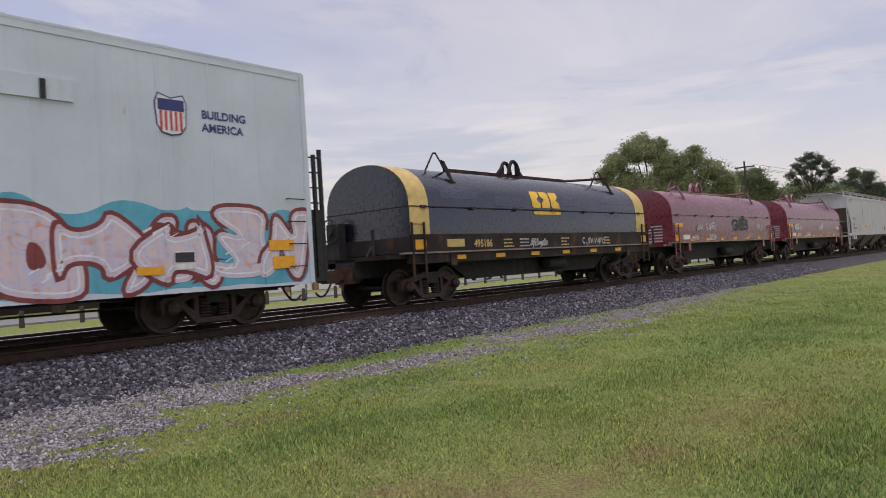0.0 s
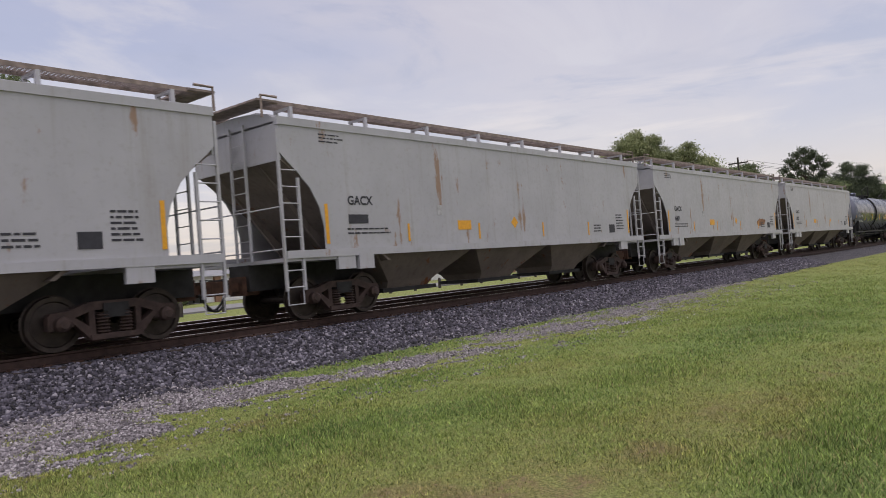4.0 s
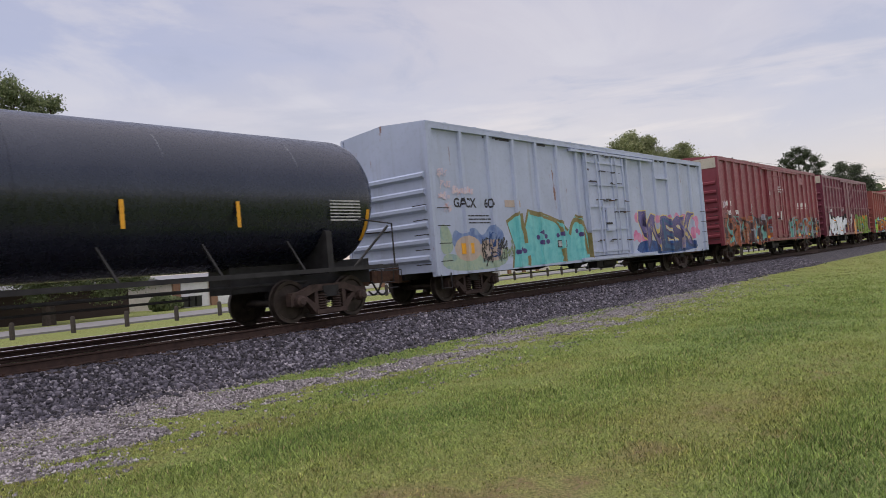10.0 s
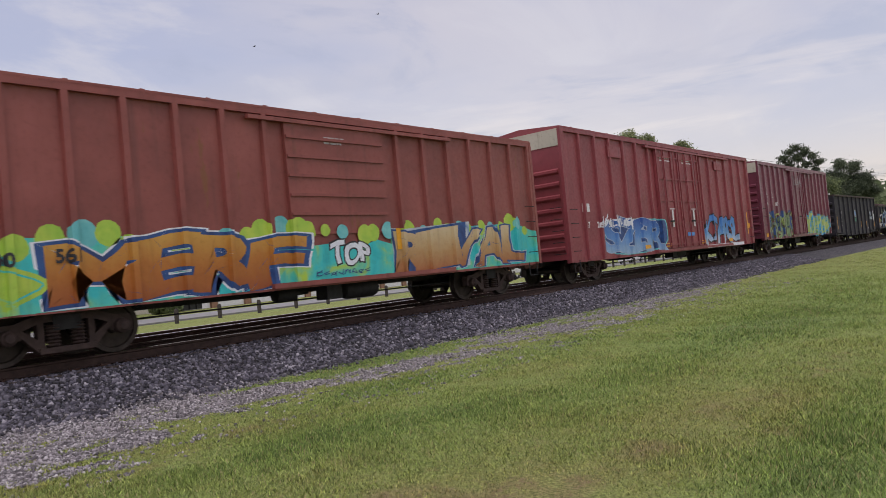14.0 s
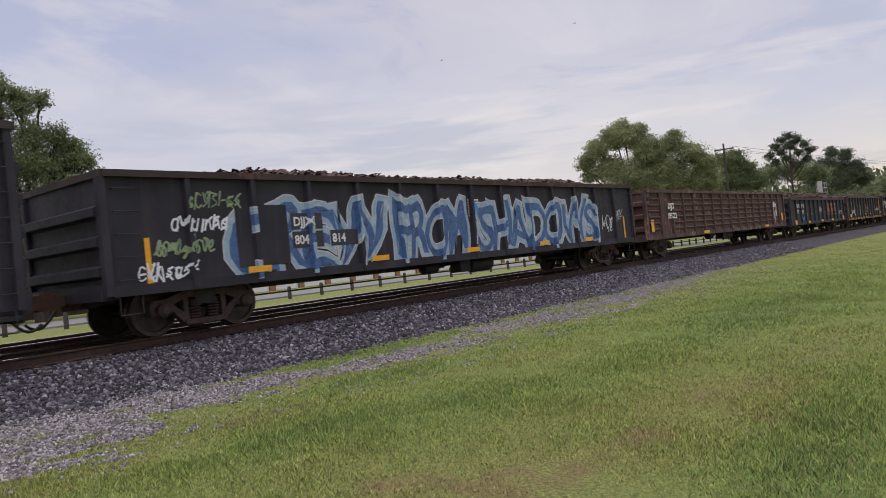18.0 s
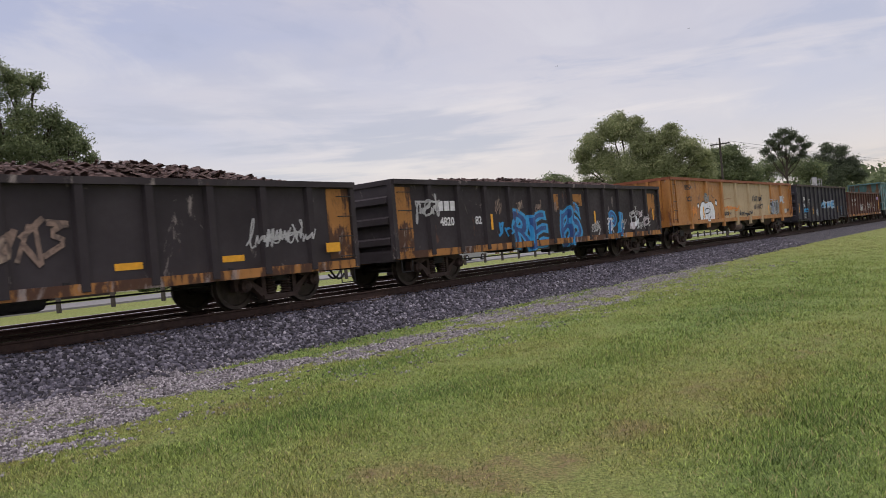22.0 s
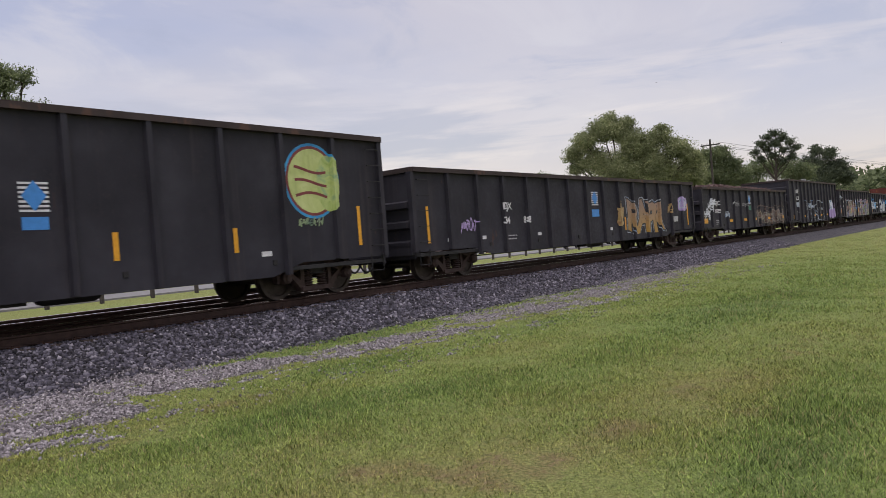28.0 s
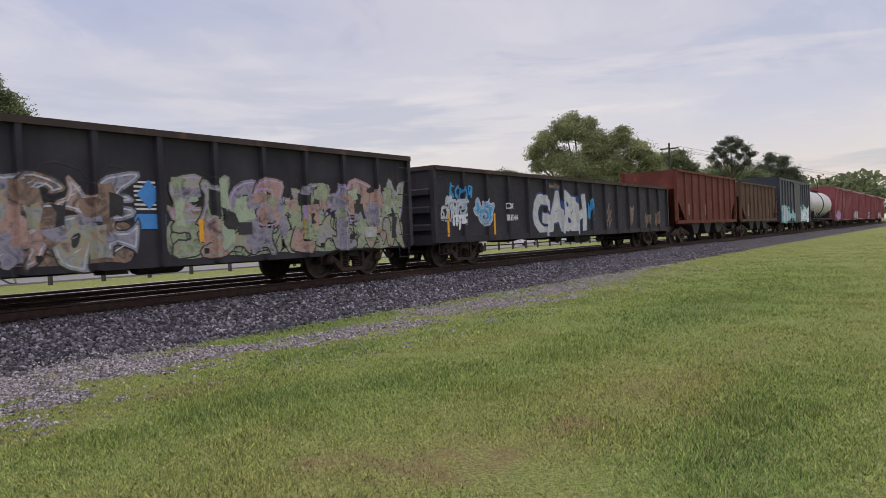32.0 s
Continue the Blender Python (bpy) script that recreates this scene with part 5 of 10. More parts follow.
def coil_car(L, hood_l, paint, sill_paint, end_band=None, gear=None, skirt=False):
    """A coil car: trough frame with a deep dark belly, and a rounded hood with lifting gear."""
    car = new("coil_car")
    SIDE[car] = (-1.464, [], 0, 0)
    zb, zm, zt, gear = HOOD_LOW, HOOD_HINGE, HOOD_TOP, gear or sill_paint
    prof = [(-1.46, zb), (-1.46, zm - 0.02)]
    for k in range(0, 25):
        a = math.pi * k / 24
        prof.append((-1.45 * math.cos(a), zm + (zt - zm) * math.sin(a) ** 0.85))
    prof += [(1.46, zm - 0.02), (1.46, zb)]
    bm = bmesh.new()
    prism_x(bm, prof, -hood_l / 2, hood_l / 2)
    hood = part("hood", bm, paint, car, smooth=True)
    e = 0.36 if end_band else 0.03
    for s in (-1, 1):
        bm = bmesh.new()
        prism_x(bm, [(y * 1.008, z if z < zb + 0.01 else z + 0.012) for y, z in prof], s * (hood_l / 2 - e) - e + 0.01, s * (hood_l / 2 - e) + e - 0.01)
        part("hood_end_band", bm, end_band or paint, hood, smooth=True)
        block(hood, "hood_seam", gear, -hood_l / 2, hood_l / 2, s * 1.462 - 0.018, s * 1.462 + 0.018, zm - 0.02, zm + 0.005)
        block(hood, "end_seam", gear, s * (hood_l / 2 + 0.006) - 0.012, s * (hood_l / 2 + 0.006) + 0.012, -1.44, 1.44, zm - 0.02, zm + 0.005)
        block(hood, "hood_foot", gear, -hood_l / 2, hood_l / 2, s * 1.475 - 0.02, s * 1.475 + 0.02, zb, zb + 0.05)
    # lifting gear along the top
    bm = bmesh.new()
    box(bm, -hood_l * 0.25, hood_l * 0.25, -0.08, 0.08, zt - 0.02, zt + 0.13)
    part("lifting_beam", bm, gear, hood)
    for s in (-1, 1):
        x = s * hood_l * 0.345
        bm = bmesh.new()
        pipe(bm, [(s * hood_l * 0.25, 0, zt + 0.07), (s * hood_l * 0.26, -0.10, zt + 0.08), (x + s * 0.10, -0.98, zt + 0.12)], 0.045, 5)
        part("lifting_arm", bm, gear, hood)
        bm = bmesh.new()
        foot = zt - 0.46
        pipe(bm, [(x, -0.95, zt + 0.12), (x, hood_y(foot) - 0.02, foot)], 0.045, 5)
        pipe(bm, [(x - 0.36, -0.62, zt - 0.12), (x - 0.16, -0.76, zt + 0.36), (x - 0.10, -0.80, zt + 0.36), (x - 0.02, hood_y(foot) - 0.02, foot + 0.02)], 0.028, 5)
        box(bm, x - 0.12, x + 0.12, hood_y(foot) - 0.03, hood_y(foot) + 0.06, foot - 0.05, foot + 0.02)
        part("lifting_strut", bm, gear, hood)
    bm = bmesh.new()
    for y in (-0.16, 0.16):
        arc = [(-0.30 + 0.6 * k / 8, y, zt + 0.12 + 0.42 * math.sin(math.pi * k / 8) ** 0.6) for k in range(9)]
        pipe(bm, arc, 0.06, 6)
    for x in (-1, 1):
        prism(bm, [(x * 0.75, zt + 0.1), (x * 0.35, zt + 0.45), (x * 0.35, zt + 0.1)] if x < 0 else [(0.75, zt + 0.1), (0.35, zt + 0.1), (0.35, zt + 0.45)], -0.04, 0.04)
    part("lifting_bail", bm, gear, hood)
    for k in range(7):
        piece("hood_hinge", shared("hood_hinge", lambda bm: box(bm, -0.10, 0.10, -0.035, 0.02, -0.03, 0.03), STEEL), hood, (-hood_l / 2 + 0.5 + (hood_l - 1) * k / 6, -1.48, zm - 0.01))
    # frame: side sill with its pale ledge, end walls, belly
    for s in (-1, 1):
        block(car, "side_sill", sill_paint, -hood_l / 2 - 0.10, hood_l / 2 + 0.10, s * 1.46 - 0.05, s * 1.46 + 0.05, 1.28, zb - 0.004)
        block(car, "sill_ledge", GALV, -hood_l / 2 - 0.35, hood_l / 2 + 0.35, s * 1.47 - 0.07, s * 1.47 + 0.07, 1.24, 1.28)
        if skirt:
            block(car, "sill_skirt", sill_paint, -hood_l / 2 - 0.1, hood_l / 2 + 0.1, s * 1.44 - 0.04, s * 1.44 + 0.04, 1.00, 1.24)
        bm = bmesh.new()
        b = hood_l / 2 - 0.6
        prism(bm, [(-b, 1.24), (b, 1.24), (b - 1.5, 1.0), (b - 2.3, 0.52), (-b + 2.3, 0.52), (-b + 1.5, 1.0)], s * 0.80 - 0.03, s * 0.80 + 0.03)
        part("belly_girder", bm, STEEL, car)
    bm = bmesh.new()
    box(bm, -L / 2 + 0.05, L / 2 - 0.05, -0.35, 0.35, 0.72, 1.22)
    box(bm, -hood_l / 2, hood_l / 2, -1.40, 1.40, 1.20, 1.27)
    part("centre_sill", bm, STEEL, car)
    for s in (-1, 1):
        x = s * hood_l / 2
        block(car, "end_wall", sill_paint, x - 0.04, x + 0.04, -1.42, 1.42, 1.28, zb)
        block(car, "end_deck", sill_paint, min(x, s * L / 2 - s * 0.05), max(x, s * L / 2 - s * 0.05), -1.38, 1.38, 1.14, 1.24)
        bm = bmesh.new()
        prism(bm, [(x + s * 0.04, 1.24), (x + s * 0.04, 1.62), (x + s * 0.36, 1.24)] if s > 0 else [(x - 0.04, 1.24), (x - 0.36, 1.24), (x - 0.04, 1.62)], -0.32, -0.24)
        part("gusset", bm, sill_paint, car)
        for y in (-0.95, 1.30):
            block(car, "deck_post", STEEL, s * (L / 2 - 0.10) - 0.03, s * (L / 2 - 0.10) + 0.03, y - 0.03, y + 0.03, 1.2, 1.86)
        # corner ladder
        for k, dx in enumerate((-0.02, 0.42)):
            block(car, "ladder_post", sill_paint, x - s * dx - 0.025, x - s * dx + 0.025, -1.56, -1.52, 0.62, 2.0)
        rungs(car, x - s * 0.20, 0.68, 1.95, 5, -1.56, 0.42, sill_paint)
        block(car, "bracket_box", sill_paint, x - s * 1.55 - 0.13, x - s * 1.55 + 0.13, -1.50, -1.34, 0.92, 1.24)
        bogie(car, s * (L / 2 - 1.95))
    # brake wheel and its housing on the leading deck
    x = -hood_l / 2 - 0.16
    bm = bmesh.new()
    lathe(bm, [(0.05, -0.03), (0.10, -0.03), (0.10, 0.03), (0.05, 0.03)], 14, "x")
    ring = [(0, 0.30 * math.cos(6.2832 * k / 16), 0.30 * math.sin(6.2832 * k / 16)) for k in range(17)]
    pipe(bm, ring, 0.018, 5)
    for k in range(4):
        rod(bm, (0, 0, 0), (0, 0.30 * math.cos(1.5708 * k + 0.4), 0.30 * math.sin(1.5708 * k + 0.4)), 0.012, 4)
    part("brake_wheel", bm, STEEL, car, at=(x - 0.16, 1.02, 1.98))
    block(car, "brake_housing", STEEL, x - 0.12, x + 0.12, 0.75, 1.20, 1.24, 2.15)
    r0 = -hood_l / 2
    stripes(car, [r0 + 0.30, -r0 - 0.30], 1.46, 0.40, 0.24, -1.515, True)
    stripes(car, [-4.6 + 1.75 * k for k in range(6)], 1.12 if skirt else 1.36, 0.42, 0.11, -1.515 if not skirt else -1.484, True)
    piece("air_reservoir", shared("air_reservoir", lambda bm: lathe(bm, [(0.05, -0.55), (0.18, -0.50), (0.21, -0.40), (0.21, 0.40), (0.18, 0.50), (0.05, 0.55)], 14, "x"), STEEL, True), car, (0.6, -1.05, 0.80))
    ends(car, L)
    return car


def open_hopper(L, H, paint, n_ribs):
    """An open-top hopper car with ribbed sides, slope sheets and discharge chutes."""
    car = new("open_hopper_car")
    SIDE[car] = (-1.446, [-L / 2 + 1.5 + (L - 3.0) * k / (n_ribs - 1) for k in range(n_ribs)], 0.12, 0.09)
    zb = 1.15
    for s in (-1, 1):
        bm = bmesh.new()
        prism(bm, [(-L / 2 + 1.6, zb), (-L / 2 + 0.1, H - 1.4), (-L / 2 + 0.1, H), (L / 2 - 0.1, H), (L / 2 - 0.1, H - 1.4), (L / 2 - 1.6, zb)], s * 1.43 - 0.015, s * 1.43 + 0.015)
        part("side_sheet", bm, paint, car)
        block(car, "top_cord", paint, -L / 2, L / 2, s * 1.46 - 0.07, s * 1.46 + 0.07, H - 0.12, H)
        block(car, "side_sill", paint, -L / 2, L / 2, s * 1.46 - 0.05, s * 1.46 + 0.05, zb - 0.12, zb + 0.06)
        block(car, "corner_post", paint, -L / 2, -L / 2 + 0.12, s * 1.44 - 0.08, s * 1.44 + 0.08, zb, H)
        block(car, "corner_post", paint, L / 2 - 0.12, L / 2, s * 1.44 - 0.08, s * 1.44 + 0.08, zb, H)
    me = shared(f"side_post:{H:.2f}h", lambda bm: prism_x_taper(bm, 0.12, 0.09, zb, H - 0.1), paint)
    for k in range(n_ribs):
        piece("side_post", me, car, (-L / 2 + 1.5 + (L - 3.0) * k / (n_ribs - 1), -1.44, 0))
    for s in (-1, 1):
        bm = bmesh.new()
        prism(bm, [(s * (L / 2 - 0.1), H - 0.02), (s * (L / 2 - 0.1), H - 1.0), (s * (L / 2 - 2.6), zb - 0.2), (s * (L / 2 - 2.7), zb - 0.2), (s * (L / 2 - 0.2), H - 0.9), (s * (L / 2 - 0.2), H - 0.02)], -1.42, 1.42)
        part("slope_sheet", bm, paint, car)
        bogie(car, s * (L / 2 - 1.9))
    for k in range(3):
        c = (k - 1) * (L - 5.4) / 3
        bm = bmesh.new()
        prism(bm, [(c - 0.9, zb), (c + 0.9, zb), (c + 0.35, 0.45), (c - 0.35, 0.45)], -1.30, 1.30)
        part("discharge_chute", bm, STEEL, car)
    bm = bmesh.new()
    box(bm, -L / 2, L / 2, -0.35, 0.35, 0.72, 1.2)
    part("centre_sill", bm, STEEL, car)
    rungs(car, -L / 2 + 0.35, 1.3, H - 0.3, 6, -1.54)
    rungs(car, L / 2 - 0.35, 1.3, H - 0.3, 6, -1.54)
    ends(car, L)
    return car




# ---- ground ----
def lie(y):
    """Height of the ground across the line: lawn, gravel, the ballast bank, lawn beyond."""
    pts = [(-3000, 0.0), (7.0, 0.0), (9.0, 0.02), (10.4, 0.06), (11.0, 0.17), (11.9, 0.49), (12.2, 0.54), (12.4, 0.52), (18.4, 0.52), (18.8, 0.42), (20.3, -0.12), (22.0, -0.20), (40.0, -0.10), (80.0, 0.0), (3000, 0.0)]
    for (a, za), (b, zb) in zip(pts, pts[1:]):
        if y <= b:
            return za + (zb - za) * (y - a) / (b - a)
    return 0.0


def swell(x, y):
    """The gentle unevenness of the ground."""
    k = min(1, max(0, (10.2 - y) / 0.5))
    return k * (0.02 * noise.noise((x * 0.5, y * 0.5, 0)) + 0.035 * noise.noise((x * 0.13, y * 0.13, 4))) + (1 - k) * 0.012 * noise.noise((x * 1.3, y * 1.3, 2))


def patch_noise(x, y, scale, seed):
    return np.array([noise.fractal((float(p) * scale, float(q) * scale, seed), 0.9, 2.1, 4) for p, q in zip(x, y)])


def spot(x, y, u, v, a, b):
    """A soft oval patch of the ground."""
    return np.exp(-((x - u) / a) ** 2 - ((y - v) / b) ** 2)


def gravel_share(x, y):
    """How much of the ground is gravel: a broad bed at the start, then worn patches along the foot of the ballast, with weeds between."""
    edge = np.interp(x, [2.4, 3.6, 4.05, 4.5, 5.0, 5.9, 7.2, 7.7], [7.2, 7.15, 7.25, 7.8, 8.55, 8.5, 8.35, 9.1])
    n1, n2 = patch_noise(x, y, 0.9, 3.0), patch_noise(x * 0.6, y * 1.5, 1.7, 8.0)
    n3 = patch_noise(x * 0.8, y * 1.3, 4.2, 1.0)
    v = np.clip((y - edge + 0.45 * n1) / 0.45, 0, 1) * np.clip((8.0 - x + 0.6 * n1) / 0.5, 0, 1)
    for u, w, a, b, k in ((6.9, 9.2, 1.5, 0.5, 1.15), (8.4, 8.75, 1.0, 0.35, 1.1), (16.2, 7.9, 1.3, 0.3, 1.0), (9.5, 8.9, 1.9, 0.55, 1.1), (11.0, 8.5, 1.1, 0.45, 0.95), (13.2, 9.4, 1.5, 0.75, 1.0), (14.9, 8.9, 1.6, 0.90, 1.05), (18.5, 9.3, 3.4, 0.95, 1.0), (23.0, 9.6, 3.8, 0.85, 0.95), (30.0, 10.1, 6.0, 0.45, 0.85)):
        v = np.maximum(v, k * spot(x, y, u, w, a, b))
    for u, w, a, b, k in ((7.2, 10.05, 0.8, 0.24, 0.8), (9.6, 10.35, 0.65, 0.5, 1.2), (8.2, 9.6, 0.5, 0.22, 0.9), (11.7, 10.0, 1.2, 0.25, 0.4), (3.5, 7.72, 0.8, 0.13, 0.6), (2.9, 8.4, 0.7, 0.12, 0.45), (4.3, 8.6, 0.5, 0.10, 0.4), (6.3, 8.75, 0.6, 0.10, 0.5), (5.1, 8.1, 0.5, 0.25, 0.6)):
        v = v - k * spot(x, y, u, w, a, b)
    top = np.clip((10.9 - y + 0.3 * n1) / 0.3, 0, 1)
    return top * np.clip((v + 0.55 * n2 + 0.70 * n3 - 0.28) / 0.60, 0, 1)


def lawn_zones(x, y):
    """Where the lawn is lush, and where it is dry and thin; two near lush spots also paint in lens falloff."""
    n1, n2, n3 = patch_noise(x, y, 0.45, 2.0), patch_noise(x, y, 1.6, 6.0), patch_noise(x, y, 4.5, 9.0)
    lush = 0.34 * np.ones_like(x)
    # spots at (5.2, 1.2) and (7.4, 1.3): lush grass plus painted corner falloff
    for u, v, a, b, k in ((13.5, 4.3, 3.5, 1.2, 0.45), (18.0, 4.0, 7.0, 2.2, 0.35), (4.6, 6.0, 1.6, 0.55, 0.55), (6.3, 5.3, 1.6, 0.7, 0.45), (7.6, 7.6, 1.6, 0.5, 0.45), (5.2, 1.2, 1.2, 0.6, 0.52), (7.4, 1.3, 1.6, 0.5, 0.42), (8.0, 4.3, 1.5, 0.5, 0.30), (12.0, 7.2, 4.0, 0.6, 0.30), (26.0, 6.0, 9.0, 3.0, 0.25), (9.0, 9.9, 3.0, 0.8, 0.5), (18.0, 10.0, 8.0, 0.7, 0.5)):
        lush = lush + k * spot(x, y, u, v, a, b)
    dry = np.zeros_like(x)
    for u, v, a, b, k in ((8.3, 5.3, 0.9, 0.25, 0.45), (9.6, 2.3, 1.5, 0.35, 0.60), (10.4, 3.5, 1.4, 0.30, 0.40), (7.4, 2.6, 0.9, 0.45, 0.55), (5.7, 2.6, 0.8, 0.35, 0.65), (6.5, 2.0, 0.7, 0.30, 0.50), (4.35, 3.0, 0.55, 0.40, 0.85), (4.0, 3.8, 0.45, 0.30, 0.60), (4.4, 5.0, 0.7, 0.3, 0.35), (3.7, 6.85, 0.5, 0.12, 0.7), (5.1, 7.3, 0.9, 0.40, 0.45), (5.0, 3.4, 1.6, 0.9, 0.22)):
        dry = dry + k * spot(x, y, u, v, a, b)
    return np.clip(lush + 0.15 * n1 + 0.16 * n2 + 0.22 * n3, 0, 1), np.clip(0.85 * dry * (1 + 0.9 * n2 + 0.9 * n3) + 0.20 * n2 + 0.34 * n3 - 0.04, 0, 1)


def lay_zones(me, x, y):
    lush, dry = lawn_zones(x, y)
    me.attributes.new("lush", "FLOAT", "POINT").data.foreach_set("value", lush)
    me.attributes.new("dry", "FLOAT", "POINT").data.foreach_set("value", dry)


def lawn_tint(nt, vec):
    """The lawn's colour from place to place: lush, yellowed and straw patches, as the two zones give them."""
    zone = []
    for key in ("lush", "dry"):
        a = nt.nodes.new("ShaderNodeAttribute")
        a.attribute_name = key
        zone.append(a.outputs["Fac"])
    mid = noise_of(nt, vec, 1.6, 5, 0.65, (0.8, 1.3, 1), 0.5)
    fine = noise_of(nt, vec, 7.5, 5, 0.7)
    lush = calc(nt, "ADD", zone[0], calc(nt, "MULTIPLY_ADD", mid, 0.5, -0.25))
    # the last stop is lush green, darkened further for the painted corner falloff
    col = ramp(nt, lush, [(0.06, (0.290, 0.278, 0.102)), (0.45, (0.246, 0.294, 0.094)), (0.80, (0.206, 0.276, 0.084)), (1.0, (0.168, 0.230, 0.074))])
    dry = calc(nt, "ADD", zone[1], calc(nt, "MULTIPLY_ADD", fine, 1.3, -0.65))
    col = blend(nt, span(nt, dry, 0.10, 0.85, 0, 0.75), col, (0.262, 0.208, 0.100))
    return blend(nt, span(nt, fine, 0.58, 0.72, 0, 0.35), col, (0.215, 0.165, 0.085)), fine, zone[1]


def ground_material():
    m, nt, b, vec = base("lawn_gravel_and_ballast", 0.95)
    sp = nt.nodes.new("ShaderNodeSeparateXYZ")
    nt.links.new(vec, sp.inputs[0])
    Yc = sp.outputs["Y"]
    n_fine = noise_of(nt, vec, 14, 6, 0.7)
    n_blade = noise_of(nt, vec, 45, 4, 0.75, (1, 0.5, 1))
    grass, n_spot, dry = lawn_tint(nt, vec)
    # shadow gaps between blades, painted as dark flecks into the ground colour
    grass = blend(nt, span(nt, n_blade, 0.38, 0.62, 0.75, 0.0), grass, (0.060, 0.070, 0.024))
    earth = ramp(nt, n_fine, [(0.3, (0.07, 0.045, 0.028)), (0.55, (0.17, 0.115, 0.066)), (0.75, (0.29, 0.23, 0.16))])
    bare = calc(nt, "ADD", dry, calc(nt, "MULTIPLY_ADD", n_spot, 1.6, -0.8))
    bare = calc(nt, "ADD", bare, calc(nt, "MULTIPLY_ADD", n_fine, 3.6, -1.8))
    grass = blend(nt, span(nt, bare, 0.75, 1.3, 0, 0.75), grass, earth)
    v = nt.nodes.new("ShaderNodeTexVoronoi")
    v.inputs["Scale"].default_value = 38
    nt.links.new(vec, v.inputs["Vector"])
    sepc = nt.nodes.new("ShaderNodeSeparateColor")
    nt.links.new(v.outputs["Color"], sepc.inputs[0])
    gravel = ramp(nt, sepc.outputs[0], [(0.0, (0.040, 0.036, 0.037)), (0.4, (0.150, 0.136, 0.138)), (1.0, (0.36, 0.335, 0.335))])
    gravel = blend(nt, span(nt, n_spot, 0.5, 0.7, 0, 0.5), gravel, (0.10, 0.085, 0.07))
    stone = ramp(nt, sepc.outputs[1], [(0.0, (0.020, 0.020, 0.026)), (0.6, (0.060, 0.058, 0.068)), (1.0, (0.17, 0.16, 0.165))])
    at = nt.nodes.new("ShaderNodeAttribute")
    at.attribute_name = "gravel"
    g = span(nt, calc(nt, "ADD", at.outputs["Fac"], calc(nt, "MULTIPLY_ADD", n_fine, 0.9, -0.45)), 0.35, 0.6)
    s = span(nt, calc(nt, "ADD", Yc, calc(nt, "MULTIPLY_ADD", n_fine, 0.6, -0.3)), 10.15, 10.5)
    s = calc(nt, "MULTIPLY", s, span(nt, Yc, 19.3, 20.1, 1.0, 0.0))
    col = blend(nt, g, grass, gravel)
    col = blend(nt, s, col, stone)
    nt.links.new(col, b.inputs["Base Color"])
    b.inputs["Specular IOR Level"].default_value = 0.15
    bump(nt, b, calc(nt, "ADD", calc(nt, "MULTIPLY", v.outputs["Distance"], calc(nt, "MULTIPLY", g, 1.0)), n_blade), 0.8, 0.03)
    return m


GROUND = ground_material()
xs = [-3000, -800, -300, -120, -60, -30] + [-20 + k for k in range(0, 20)] + [0.15 * k for k in range(0, 200)] + [30 + k for k in range(0, 31)] + [64, 70, 80, 95, 120, 160, 220, 320, 500, 900, 3000]
ys = [-3000, -600, -150, -50, -20, -8] + [-4 + 0.25 * k for k in range(0, 42)] + [6.6 + 0.12 * k for k in range(0, 34)] + [10.8, 11, 11.5, 11.9, 12.2, 12.4, 13.4, 14.5, 16, 17.5, 18.4, 18.8, 19.5, 20.3, 21, 22, 24, 30, 36, 42, 50, 65, 90, 150, 400, 1000, 3000]
gv, gf = [], []
for y in ys:
    for x in xs:
        gv.append((x, y, lie(y) + swell(x, y)))
nx = len(xs)
for j in range(len(ys) - 1):
    for i in range(nx - 1):
        k = j * nx + i
        gf.append((k, k + 1, k + nx + 1, k + nx))
me = bpy.data.meshes.new("ground")
me.from_pydata(gv, [], gf)
me.materials.append(GROUND)
me.shade_smooth()
ga = np.array(gv)
share = np.zeros(len(gv))
bed = (ga[:, 1] > 6.3) & (ga[:, 1] < 11) & (ga[:, 0] > -20) & (ga[:, 0] < 90)
share[bed] = gravel_share(ga[bed, 0], ga[bed, 1])
me.attributes.new("gravel", "FLOAT", "POINT").data.foreach_set("value", share)
lay_zones(me, ga[:, 0], ga[:, 1])
tagged(new("ground", me), "mown green lawn running into grey gravel beside the railway", "ground", kind="structure")


def tri_mesh(name, verts, faces, material):
    """A large mesh out of numpy arrays."""
    m = bpy.data.meshes.new(name)
    n = faces.shape[1]
    m.vertices.add(len(verts))
    m.vertices.foreach_set("co", verts.astype(np.float32).ravel())
    m.loops.add(faces.size)
    m.loops.foreach_set("vertex_index", faces.astype(np.int32).ravel())
    m.polygons.add(len(faces))
    m.polygons.foreach_set("loop_start", np.arange(0, faces.size, n, dtype=np.int32))
    m.update(calc_edges=True)
    m.materials.append(material)
    return m


def lie_array(y):
    return np.interp(y, [7.0, 9.0, 10.4, 11.0, 11.9, 12.2, 12.4, 18.4, 18.8, 20.3, 22.0], [0.0, 0.02, 0.06, 0.17, 0.49, 0.54, 0.52, 0.52, 0.42, -0.12, -0.20])


